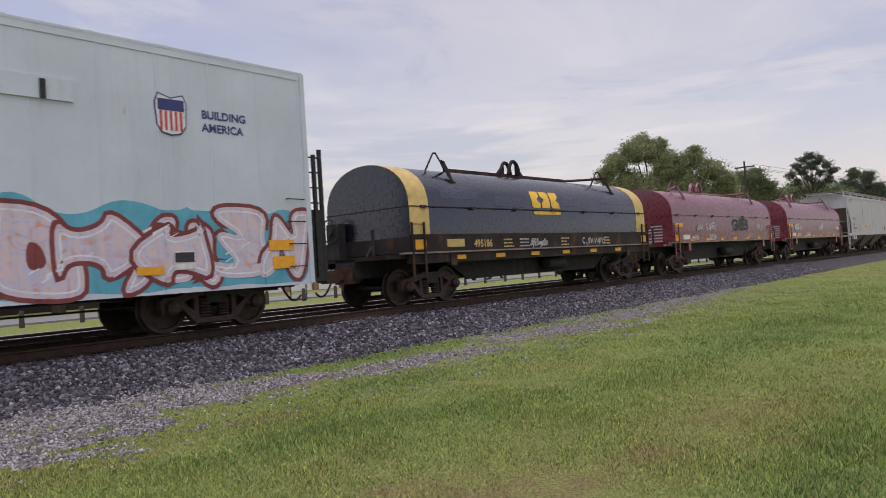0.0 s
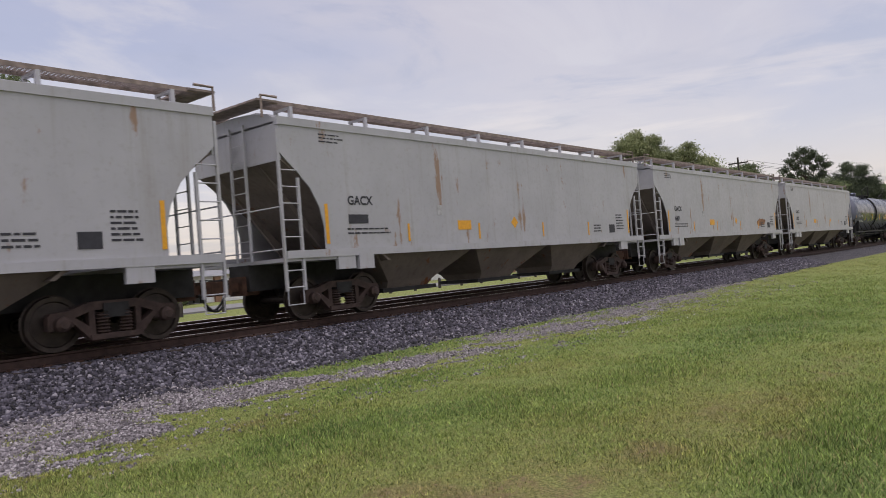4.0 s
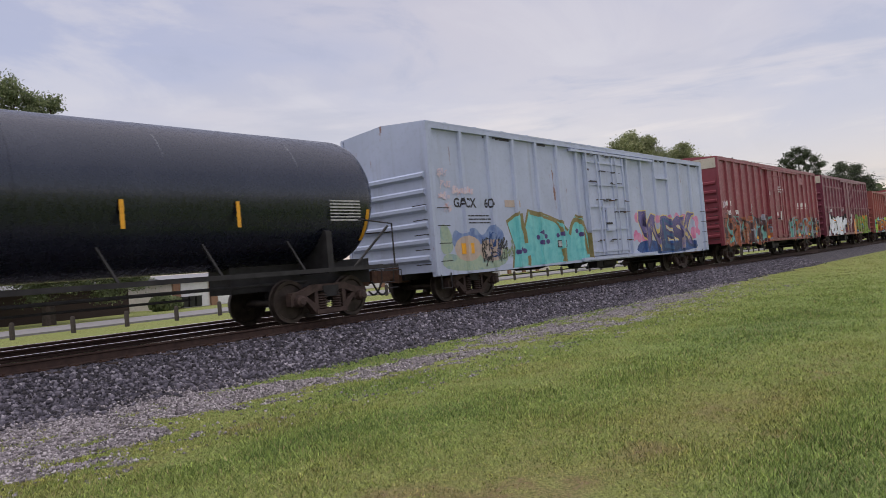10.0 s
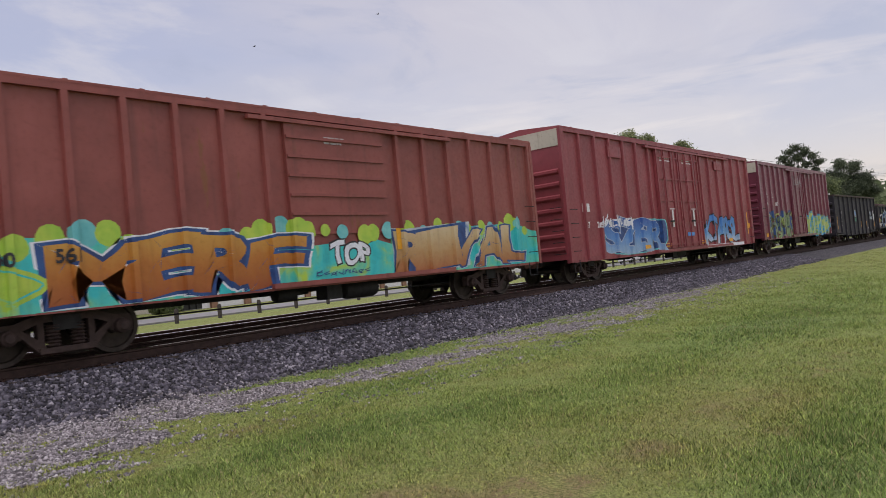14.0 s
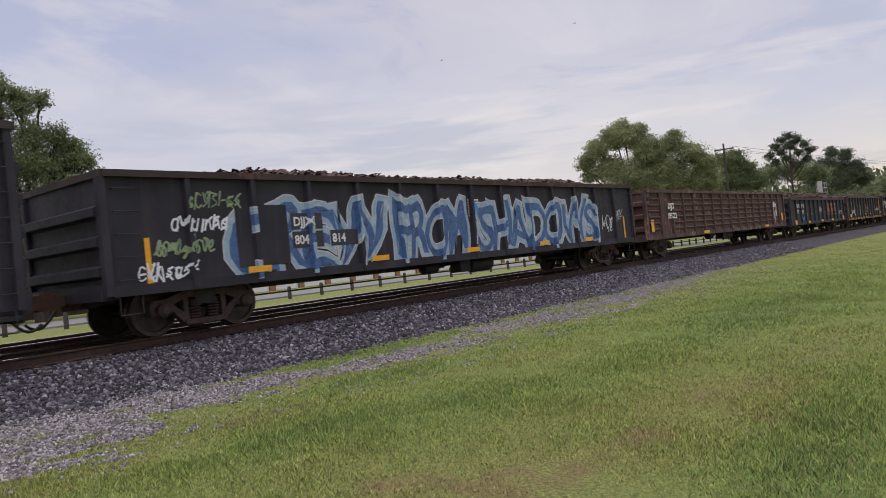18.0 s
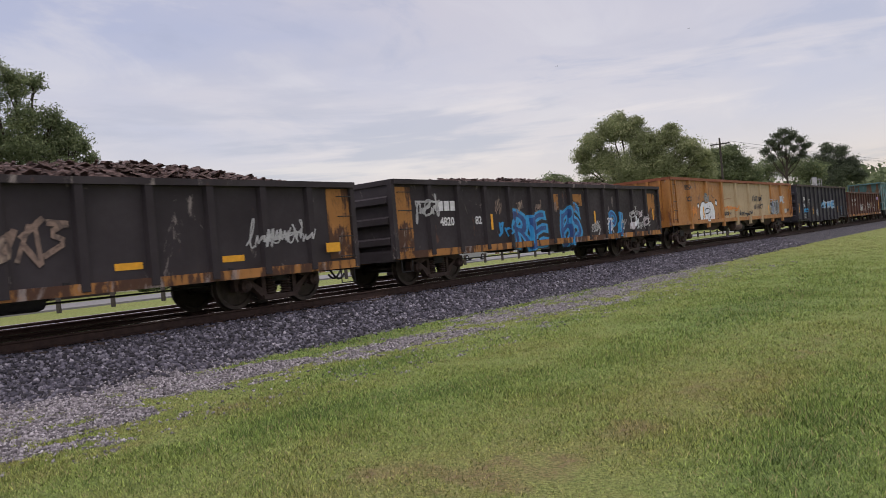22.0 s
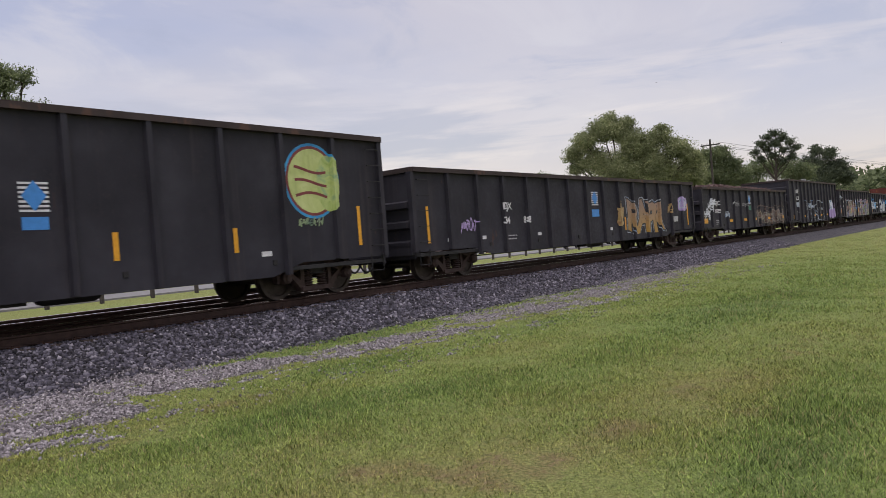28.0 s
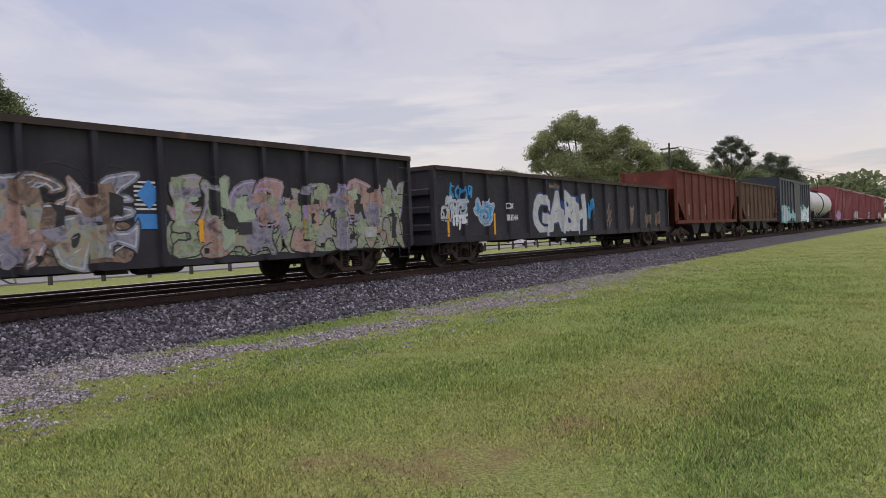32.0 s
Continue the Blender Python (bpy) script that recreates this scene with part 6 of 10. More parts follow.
def stones(name, n, x0, x1, y0, y1, smin, smax, material, seed, falloff=1.0, bed=False):
    """Loose broken stones lying on the ground: bent little boxes, each its own shape and tilt."""
    r = np.random.RandomState(seed)
    x = x0 + (x1 - x0) * r.rand(n) ** falloff
    y = y0 + (y1 - y0) * r.rand(n)
    if bed:
        keep = r.rand(n) < gravel_share(x, y) + 0.02
        x, y = x[keep], y[keep]
        n = len(x)
    else:
        keep = y > 10.45 + 0.22 * np.sin(x * 1.9) * np.sin(x * 0.83) + 0.22 * r.normal(0, 1, n) + 0.12 * (x < 6.5)
        x, y = x[keep], y[keep]
        n = len(x)
    size = r.uniform(smin, smax, (n, 1))
    cube = np.array([(-1, -1, -1), (1, -1, -1), (1, 1, -1), (-1, 1, -1), (-1, -1, 1), (1, -1, 1), (1, 1, 1), (-1, 1, 1)], float)
    v = cube[None] * r.uniform(0.62, 1.0, (n, 8, 3)) * size[:, None] * r.uniform(0.38, 1.0, (n, 1, 3))
    a = r.uniform(0, 6.28, (n, 3))
    for k, (p, q) in enumerate(((0, 1), (1, 2), (0, 2))):
        c, s = np.cos(a[:, k])[:, None], np.sin(a[:, k])[:, None]
        vp, vq = v[:, :, p].copy(), v[:, :, q].copy()
        v[:, :, p], v[:, :, q] = c * vp - s * vq, s * vp + c * vq
    z = lie_array(y) + np.array([swell(float(p), float(q)) for p, q in zip(x, y)]) + size[:, 0] * r.uniform(-0.1, 0.45, n)
    v += np.stack([x, y, z], 1)[:, None]
    f = np.array([(0, 3, 2, 1), (4, 5, 6, 7), (0, 1, 5, 4), (1, 2, 6, 5), (2, 3, 7, 6), (3, 0, 4, 7)])
    faces = (np.arange(n)[:, None, None] * 8 + f[None]).reshape(-1, 4)
    return tri_mesh(name, v.reshape(-1, 3), faces, material)


def stone_material(name, stops):
    m, nt, b, vec = base(name, 0.85)
    geo = nt.nodes.new("ShaderNodeNewGeometry")
    col = ramp(nt, geo.outputs["Random Per Island"], stops)
    n = noise_of(nt, vec, 40, 3)
    nt.links.new(blend(nt, span(nt, n, 0.4, 0.7, 0, 0.25), col, (0.10, 0.08, 0.07)), b.inputs["Base Color"])
    b.inputs["Specular IOR Level"].default_value = 0.4
    return m


BALLAST = stone_material("crushed_granite", [(0.0, (0.010, 0.010, 0.015)), (0.40, (0.040, 0.038, 0.054)), (0.72, (0.098, 0.092, 0.122)), (0.94, (0.185, 0.175, 0.212)), (1.0, (0.34, 0.32, 0.36))])
GRAVEL = stone_material("pale_gravel", [(0.0, (0.050, 0.044, 0.050)), (0.4, (0.160, 0.145, 0.158)), (0.8, (0.310, 0.284, 0.305)), (1.0, (0.50, 0.47, 0.485))])
tagged(new("ballast", stones("ballast", 62000, 1.5, 48, 9.8, 12.5, 0.018, 0.048, BALLAST, 3, 1.5)), "dark grey crushed stone ballast along the rails", "ballast", kind="stuff")
tagged(new("loose_gravel", stones("loose_gravel", 105000, 2.2, 30, 6.7, 11.0, 0.006, 0.024, GRAVEL, 5, 1.7, True)), "pale loose gravel between lawn and ballast", "gravel", kind="stuff")


def grass_material():
    m, nt, b, vec = base("grass_blades", 0.7)
    geo = nt.nodes.new("ShaderNodeNewGeometry")
    tint, fine, dry = lawn_tint(nt, vec)
    one = geo.outputs["Random Per Island"]
    vary = ramp(nt, one, [(0.0, (0.30, 0.33, 0.30)), (0.4, (0.74, 0.79, 0.70)), (0.75, (1.28, 1.30, 1.10)), (1.0, (2.2, 2.15, 1.75))])
    col = blend(nt, 1.0, tint, vary, "MULTIPLY")
    col = blend(nt, span(nt, one, 0.91, 0.93), col, (0.36, 0.30, 0.15))
    nt.links.new(col, b.inputs["Base Color"])
    b.inputs["Specular IOR Level"].default_value = 0.2
    return m


def blades(n, seed):
    """Blades of grass in tufts, one thin leaf each, thinner spread farther out."""
    r = np.random.RandomState(seed)
    k = n // 8
    grid = np.linspace(0.05, 95, 4000)
    weight = grid * np.minimum(1, (8.0 / grid) ** 2.9) * np.interp(grid, [0, 2.5, 4.2], [0.15, 0.3, 1.0])
    rad = np.interp(r.rand(k), np.cumsum(weight) / weight.sum(), grid)
    ahead = np.where(rad < 16, r.uniform(12, 92, k) + r.normal(0, 6, k), 92 - 42 * r.rand(k))
    az = np.radians(np.where((r.rand(k) < 0.10) & (rad < 14) | (rad < 2.6), r.uniform(0, 360, k), ahead))
    tx, ty = rad * np.sin(az), rad * np.cos(az)
    tall = r.uniform(0.45, 1.0, k) * (1.0 + 0.6 * patch_noise(tx, ty, 0.8, 5.0))
    sp = 0.034 * (1 + rad / 9)
    x = (tx[:, None] + r.normal(0, 1, (k, 8)) * sp[:, None]).ravel()
    y = (ty[:, None] + r.normal(0, 1, (k, 8)) * sp[:, None]).ravel()
    tall, rad, rise = np.repeat(tall, 8), np.repeat(rad, 8), np.repeat([swell(float(p), float(q)) for p, q in zip(tx, ty)], 8)
    keep = y < 10.2
    lush, dry = lawn_zones(x, y)
    keep &= r.rand(len(x)) > 0.62 * np.clip(1.3 * dry - 0.15, 0, 1)
    near = np.nonzero(keep & (y > 6.4))[0]
    keep[near] = r.rand(len(near)) > 1.15 * gravel_share(x[near], y[near])
    x, y, rad, tall, rise, lush = x[keep], y[keep], rad[keep], tall[keep], rise[keep], lush[keep]
    n = len(x)
    hgt = r.uniform(0.009, 0.040, n) * tall * (0.75 + 0.75 * lush)
    wid = r.uniform(0.0018, 0.0044, n) * (1 + rad / 6)
    a, t = r.uniform(0, 6.28, n), r.uniform(0.005, 0.070, n)
    b = r.uniform(0, 6.28, n)
    z = lie_array(y) + rise
    dx, dy = np.cos(a) * wid, np.sin(a) * wid
    v = np.stack([np.stack([x - dx, y - dy, z - 0.02], 1), np.stack([x + dx, y + dy, z - 0.02], 1), np.stack([x + np.cos(b) * t, y + np.sin(b) * t, z + hgt], 1)], 1)
    me = tri_mesh("grass", v.reshape(-1, 3), np.arange(3 * n).reshape(-1, 3), grass_material())
    lay_zones(me, np.repeat(x, 3), np.repeat(y, 3))
    return me


tagged(new("grass", blades(1050000, 11)), "short mown grass, green with dry straw patches", "grass", kind="stuff")

# ---- track ----
track = tagged(new("railway_track"), "single railway track with rusty rails on dark timber ties", "railway track")
rail_prof = [(-0.07, 0), (0.07, 0), (0.07, 0.012), (0.016, 0.03), (0.011, 0.13), (0.035, 0.145), (0.035, 0.168), (0.028, 0.176), (-0.028, 0.176), (-0.035, 0.168), (-0.035, 0.145), (-0.011, 0.13), (-0.016, 0.03), (-0.07, 0.012)]
second = tagged(new("railway_track"), "empty second railway track with shining rails behind the train", "railway track")
for road, y_mid, s in ((track, Y_TRACK, -1), (track, Y_TRACK, 1), (second, Y_SECOND, -1), (second, Y_SECOND, 1)):
    bm = bmesh.new()
    prism_x(bm, [(y_mid + s * 0.7525 + y, RAIL - 0.18 + z) for y, z in rail_prof], -400, 1500)
    r = part("rail", bm, RAIL_SIDE, road)
    bm = bmesh.new()
    prism_x(bm, [(y_mid + s * 0.7525 + y, RAIL + z) for y, z in ((-0.028, -0.010), (0.028, -0.010), (0.028, -0.004), (0.022, 0.0), (-0.022, 0.0), (-0.028, -0.004))], -400, 1500)
    part("rail_head", bm, TREAD, r, "polished running surface")
tie_mesh = shared("tie", lambda bm: box(bm, -0.115, 0.115, -1.3, 1.3, -0.18, 0.0), TIE)
plate_mesh = shared("tie_plate", lambda bm: (box(bm, -0.09, 0.09, -0.18, 0.18, 0, 0.02), box(bm, -0.05, -0.02, -0.12, -0.09, 0.02, 0.045), box(bm, 0.02, 0.05, 0.09, 0.12, 0.02, 0.045)), RUSTY)
for k in range(240):
    x = -8 + 0.50 * k
    t = piece("tie", tie_mesh, track, (x + 0.03 * math.sin(k * 7.1), Y_TRACK + 0.04 * math.sin(k * 3.3), RAIL - 0.19))
    t.rotation_euler = (0, 0, 0.02 * math.sin(k * 5.7))
    if x < 45:
        piece("tie_plate", plate_mesh, t, (0, -0.7525, 0))
    if x < 70:
        piece("tie", tie_mesh, second, (x + 0.03 * math.sin(k * 4.3), Y_SECOND + 0.04 * math.sin(k * 2.7), RAIL - 0.19))
fv, ff = [], []
for k in range(500):
    x = 112 + 0.5 * k
    c = len(fv)
    for z in (RAIL - 0.37, RAIL - 0.19):
        fv += [(x - 0.115, Y_TRACK - 1.3, z), (x + 0.115, Y_TRACK - 1.3, z), (x + 0.115, Y_TRACK + 1.3, z), (x - 0.115, Y_TRACK + 1.3, z)]
    ff += [tuple(c + q for q in f) for f in ((4, 5, 6, 7), (0, 1, 5, 4), (1, 2, 6, 5), (2, 3, 7, 6), (3, 0, 4, 7))]
me = bpy.data.meshes.new("far_ties")
me.from_pydata(fv, [], ff)
me.materials.append(TIE)
o = new("far_ties", me)
o.parent = track
tagged(o, kind="stuff")

# ---- beyond the track ----
ASPHALT = plain("grey_asphalt", (0.20, 0.195, 0.20), 0.9, 0, 0.25, 3)
bm = bmesh.new()
box(bm, -200, 400, 44.0, 53.0, -0.2, 0.02)
road = new("road", to_mesh(bm, "road", ASPHALT))
tagged(road, "pale grey asphalt street beyond the railway", "road", kind="structure")
POST = plain("weathered_post", (0.05, 0.042, 0.036), 0.9, 0, 0.4, 9)
bollard_mesh = shared("bollard", lambda bm: lathe(bm, [(0.13, -0.3), (0.13, 0.72), (0.10, 0.82), (0.04, 0.84)], 10, "z"), POST, True)
for k in range(46):
    b = new("bollard", bollard_mesh)
    b.location = (6 + 3.05 * k, 41.0 + 0.06 * math.sin(k * 4), -0.05)
    tagged(b, "short dark timber post at the edge of the street", "bollard", "posts along the street")


# ---- trees ----
BARK = plain("tree_bark", (0.055, 0.042, 0.034), 0.95, 0, 0.4, 6)


def leaf_material(name, stops):
    m, nt, b, vec = base(name, 0.7)
    geo = nt.nodes.new("ShaderNodeNewGeometry")
    col = ramp(nt, geo.outputs["Random Per Island"], stops)
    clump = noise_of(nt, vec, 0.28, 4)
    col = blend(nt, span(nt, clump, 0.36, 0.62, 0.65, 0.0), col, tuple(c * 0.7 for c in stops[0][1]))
    nt.links.new(col, b.inputs["Base Color"])
    b.inputs["Specular IOR Level"].default_value = 0.3
    tr, mix = nt.nodes.new("ShaderNodeBsdfTranslucent"), nt.nodes.new("ShaderNodeMixShader")
    nt.links.new(col, tr.inputs["Color"])
    mix.inputs[0].default_value = 0.5
    nt.links.new(b.outputs[0], mix.inputs[1])
    nt.links.new(tr.outputs[0], mix.inputs[2])
    nt.links.new(mix.outputs[0], nt.nodes["Material Output"].inputs["Surface"])
    return m


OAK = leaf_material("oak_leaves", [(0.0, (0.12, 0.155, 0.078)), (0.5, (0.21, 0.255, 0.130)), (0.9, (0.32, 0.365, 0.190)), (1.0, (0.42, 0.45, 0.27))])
# oak leaves again, lighter and yellower: distance haze put into the colour
HAZED_OAK = leaf_material("hazed_oak_leaves", [(0.0, (0.20, 0.235, 0.115)), (0.5, (0.33, 0.365, 0.19)), (0.9, (0.46, 0.48, 0.27)), (1.0, (0.58, 0.58, 0.36))])
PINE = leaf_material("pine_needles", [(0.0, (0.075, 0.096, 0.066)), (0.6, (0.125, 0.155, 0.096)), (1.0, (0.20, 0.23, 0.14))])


def tree(x, y, trunk_h, lobes, n_leaves, leaf, seed, mat, label, trunk_r=0.35, ground=0.0):
    """A tree: tapered trunk, limbs to each lobe of the crown, and a crown of many small leaf clumps. lobes: (dx, dy, z, radius, flat)."""
    rnd = np.random.RandomState(seed)
    t = new("tree")
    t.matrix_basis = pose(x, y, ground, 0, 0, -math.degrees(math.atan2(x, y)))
    bm = bmesh.new()
    pts = [(0, 0, -0.3), (0.1, 0.05, trunk_h * 0.35), (-0.1, 0.1, trunk_h * 0.7), (0.1, 0, trunk_h)]
    for k, (p, q) in enumerate(zip(pts, pts[1:])):
        rod_taper(bm, p, q, trunk_r * (1 - 0.22 * k), trunk_r * (1 - 0.22 * (k + 1)), 9)
    part("trunk", bm, BARK, t, smooth=True)
    bm = bmesh.new()
    for dx, dy, z, r, fl in lobes:
        a = Vector((0, 0, min(trunk_h, z) * rnd.uniform(0.6, 0.95)))
        b = Vector((dx, dy, z))
        mid = (a + b) / 2 + Vector((0, 0, -0.08 * (b - a).length))
        rod_taper(bm, a, mid, trunk_r * 0.4, trunk_r * 0.25, 6)
        rod_taper(bm, mid, b, trunk_r * 0.25, trunk_r * 0.08, 6)
        for k in range(5):
            c = b + Vector(rnd.normal(0, r * 0.5, 3))
            rod_taper(bm, mid.lerp(b, rnd.uniform(0.3, 1)), c, trunk_r * 0.12, trunk_r * 0.03, 5)
    part("branchwork", bm, BARK, t, smooth=True)
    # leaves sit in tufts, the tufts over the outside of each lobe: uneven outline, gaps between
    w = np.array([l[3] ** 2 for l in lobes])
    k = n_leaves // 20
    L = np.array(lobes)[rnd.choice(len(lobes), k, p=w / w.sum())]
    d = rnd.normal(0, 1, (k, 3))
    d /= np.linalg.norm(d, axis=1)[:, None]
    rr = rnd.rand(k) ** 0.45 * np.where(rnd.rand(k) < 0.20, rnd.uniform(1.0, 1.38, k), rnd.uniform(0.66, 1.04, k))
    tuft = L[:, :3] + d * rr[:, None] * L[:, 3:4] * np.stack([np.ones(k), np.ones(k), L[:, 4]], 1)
    n_leaves = k * 20
    size = np.repeat((L[:, 3] * 0.085 + leaf) * rnd.uniform(0.6, 1.5, k), 20)[:, None]
    c = np.repeat(tuft, 20, 0) + rnd.normal(0, 1, (n_leaves, 3)) * size * (1, 1, 0.6)
    u = rnd.normal(0, 1, (n_leaves, 3))
    u /= np.linalg.norm(u, axis=1)[:, None]
    v = np.cross(u, rnd.normal(0, 1, (n_leaves, 3)))
    v /= np.linalg.norm(v, axis=1)[:, None]
    s = leaf * rnd.uniform(0.6, 1.5, (n_leaves, 1))
    q = np.stack([c - u * s, c + v * s * 0.8, c + u * s], 1)
    me = tri_mesh("crown", q.reshape(-1, 3), np.arange(3 * n_leaves).reshape(-1, 3), mat)
    o = new("crown", me)
    o.parent = t
    return tagged(t, label, "tree")


def rod_taper(bm, p, q, r0, r1, n=8):
    p, q = Vector(p), Vector(q)
    d = (q - p).normalized()
    u = d.orthogonal().normalized()
    w = d.cross(u)
    ring = [[bm.verts.new(c + r * (math.cos(6.2832 * i / n) * u + math.sin(6.2832 * i / n) * w)) for i in range(n)] for c, r in ((p, r0), (q, r1))]
    for i in range(n):
        j = (i + 1) % n
        bm.faces.new((ring[0][i], ring[0][j], ring[1][j], ring[1][i]))
    bm.faces.new(ring[1])


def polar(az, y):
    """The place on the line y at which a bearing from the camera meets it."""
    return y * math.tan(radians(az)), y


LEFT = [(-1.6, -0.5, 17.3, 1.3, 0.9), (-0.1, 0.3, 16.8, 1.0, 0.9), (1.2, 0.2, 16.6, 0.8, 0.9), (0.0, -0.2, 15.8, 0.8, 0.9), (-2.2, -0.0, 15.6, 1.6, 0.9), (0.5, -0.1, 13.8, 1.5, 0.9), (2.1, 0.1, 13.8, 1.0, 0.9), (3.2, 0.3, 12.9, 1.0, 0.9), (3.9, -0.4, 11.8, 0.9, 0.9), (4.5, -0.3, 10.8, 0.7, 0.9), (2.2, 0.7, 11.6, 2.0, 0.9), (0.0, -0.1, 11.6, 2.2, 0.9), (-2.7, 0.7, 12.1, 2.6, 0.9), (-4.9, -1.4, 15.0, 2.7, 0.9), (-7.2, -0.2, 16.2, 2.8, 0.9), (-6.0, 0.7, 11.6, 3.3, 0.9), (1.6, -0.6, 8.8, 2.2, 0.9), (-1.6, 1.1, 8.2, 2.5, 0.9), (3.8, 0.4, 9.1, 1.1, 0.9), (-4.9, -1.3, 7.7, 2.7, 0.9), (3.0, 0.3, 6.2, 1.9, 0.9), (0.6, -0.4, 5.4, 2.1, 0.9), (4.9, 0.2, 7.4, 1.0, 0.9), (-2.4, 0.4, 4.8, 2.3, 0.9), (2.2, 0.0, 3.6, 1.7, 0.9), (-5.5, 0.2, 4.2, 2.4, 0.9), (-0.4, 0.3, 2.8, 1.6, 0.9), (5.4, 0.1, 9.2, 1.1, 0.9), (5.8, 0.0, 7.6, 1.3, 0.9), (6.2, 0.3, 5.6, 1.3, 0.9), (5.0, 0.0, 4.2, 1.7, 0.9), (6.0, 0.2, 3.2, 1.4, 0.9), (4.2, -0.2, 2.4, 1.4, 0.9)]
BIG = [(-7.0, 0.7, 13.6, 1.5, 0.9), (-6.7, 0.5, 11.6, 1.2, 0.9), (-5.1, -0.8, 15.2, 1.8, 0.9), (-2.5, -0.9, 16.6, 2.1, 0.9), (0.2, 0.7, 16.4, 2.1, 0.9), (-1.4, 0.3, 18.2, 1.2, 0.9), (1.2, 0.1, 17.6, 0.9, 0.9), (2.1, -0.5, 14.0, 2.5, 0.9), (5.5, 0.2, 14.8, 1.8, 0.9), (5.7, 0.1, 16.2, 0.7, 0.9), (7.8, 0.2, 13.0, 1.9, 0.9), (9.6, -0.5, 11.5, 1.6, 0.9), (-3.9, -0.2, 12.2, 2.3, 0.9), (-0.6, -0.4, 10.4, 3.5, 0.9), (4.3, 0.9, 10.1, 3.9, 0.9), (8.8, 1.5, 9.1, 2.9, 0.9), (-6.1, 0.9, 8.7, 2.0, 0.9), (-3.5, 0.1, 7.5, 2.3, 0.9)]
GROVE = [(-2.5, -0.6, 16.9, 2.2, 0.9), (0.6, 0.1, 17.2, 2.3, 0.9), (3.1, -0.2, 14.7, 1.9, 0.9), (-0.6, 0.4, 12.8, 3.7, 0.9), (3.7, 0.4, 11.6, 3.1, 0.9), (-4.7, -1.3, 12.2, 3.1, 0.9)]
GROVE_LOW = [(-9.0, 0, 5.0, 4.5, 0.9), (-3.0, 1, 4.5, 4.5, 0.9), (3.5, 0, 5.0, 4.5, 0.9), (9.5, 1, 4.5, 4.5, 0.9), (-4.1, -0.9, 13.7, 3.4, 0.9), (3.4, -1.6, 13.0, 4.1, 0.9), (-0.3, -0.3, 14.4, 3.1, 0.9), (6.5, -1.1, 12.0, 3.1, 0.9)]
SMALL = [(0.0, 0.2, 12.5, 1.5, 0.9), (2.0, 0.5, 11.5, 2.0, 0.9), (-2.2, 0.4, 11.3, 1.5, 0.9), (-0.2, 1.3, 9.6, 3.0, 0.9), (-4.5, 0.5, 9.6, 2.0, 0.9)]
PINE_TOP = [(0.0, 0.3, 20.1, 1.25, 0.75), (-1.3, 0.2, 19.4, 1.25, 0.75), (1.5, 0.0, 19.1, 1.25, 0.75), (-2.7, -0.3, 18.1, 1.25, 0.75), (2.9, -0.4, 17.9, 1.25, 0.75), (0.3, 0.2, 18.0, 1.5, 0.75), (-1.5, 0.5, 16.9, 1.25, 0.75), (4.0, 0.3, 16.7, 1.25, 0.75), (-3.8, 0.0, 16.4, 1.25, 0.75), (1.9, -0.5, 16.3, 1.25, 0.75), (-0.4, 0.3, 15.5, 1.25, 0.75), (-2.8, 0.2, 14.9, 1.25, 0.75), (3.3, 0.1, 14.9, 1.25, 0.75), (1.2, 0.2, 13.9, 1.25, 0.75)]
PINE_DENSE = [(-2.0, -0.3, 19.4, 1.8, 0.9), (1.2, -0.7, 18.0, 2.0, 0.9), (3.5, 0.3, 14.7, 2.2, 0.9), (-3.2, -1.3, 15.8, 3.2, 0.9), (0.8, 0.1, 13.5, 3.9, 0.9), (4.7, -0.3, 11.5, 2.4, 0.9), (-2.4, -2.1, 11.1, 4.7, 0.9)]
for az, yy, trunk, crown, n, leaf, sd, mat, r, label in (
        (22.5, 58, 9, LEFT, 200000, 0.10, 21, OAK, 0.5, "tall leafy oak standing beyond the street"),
        (66.3, 45, 8, BIG, 150000, 0.135, 22, HAZED_OAK, 0.55, "broad leafy oak behind the railway, haze painted into its leaves"),
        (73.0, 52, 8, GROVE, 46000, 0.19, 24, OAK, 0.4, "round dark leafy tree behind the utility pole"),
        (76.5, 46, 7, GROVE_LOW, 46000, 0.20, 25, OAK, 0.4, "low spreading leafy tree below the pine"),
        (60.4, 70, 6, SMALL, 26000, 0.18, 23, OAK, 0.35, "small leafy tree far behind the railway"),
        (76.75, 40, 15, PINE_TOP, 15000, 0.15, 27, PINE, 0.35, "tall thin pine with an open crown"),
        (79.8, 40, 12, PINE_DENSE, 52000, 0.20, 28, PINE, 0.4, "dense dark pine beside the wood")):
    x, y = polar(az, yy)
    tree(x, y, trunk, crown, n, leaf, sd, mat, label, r)


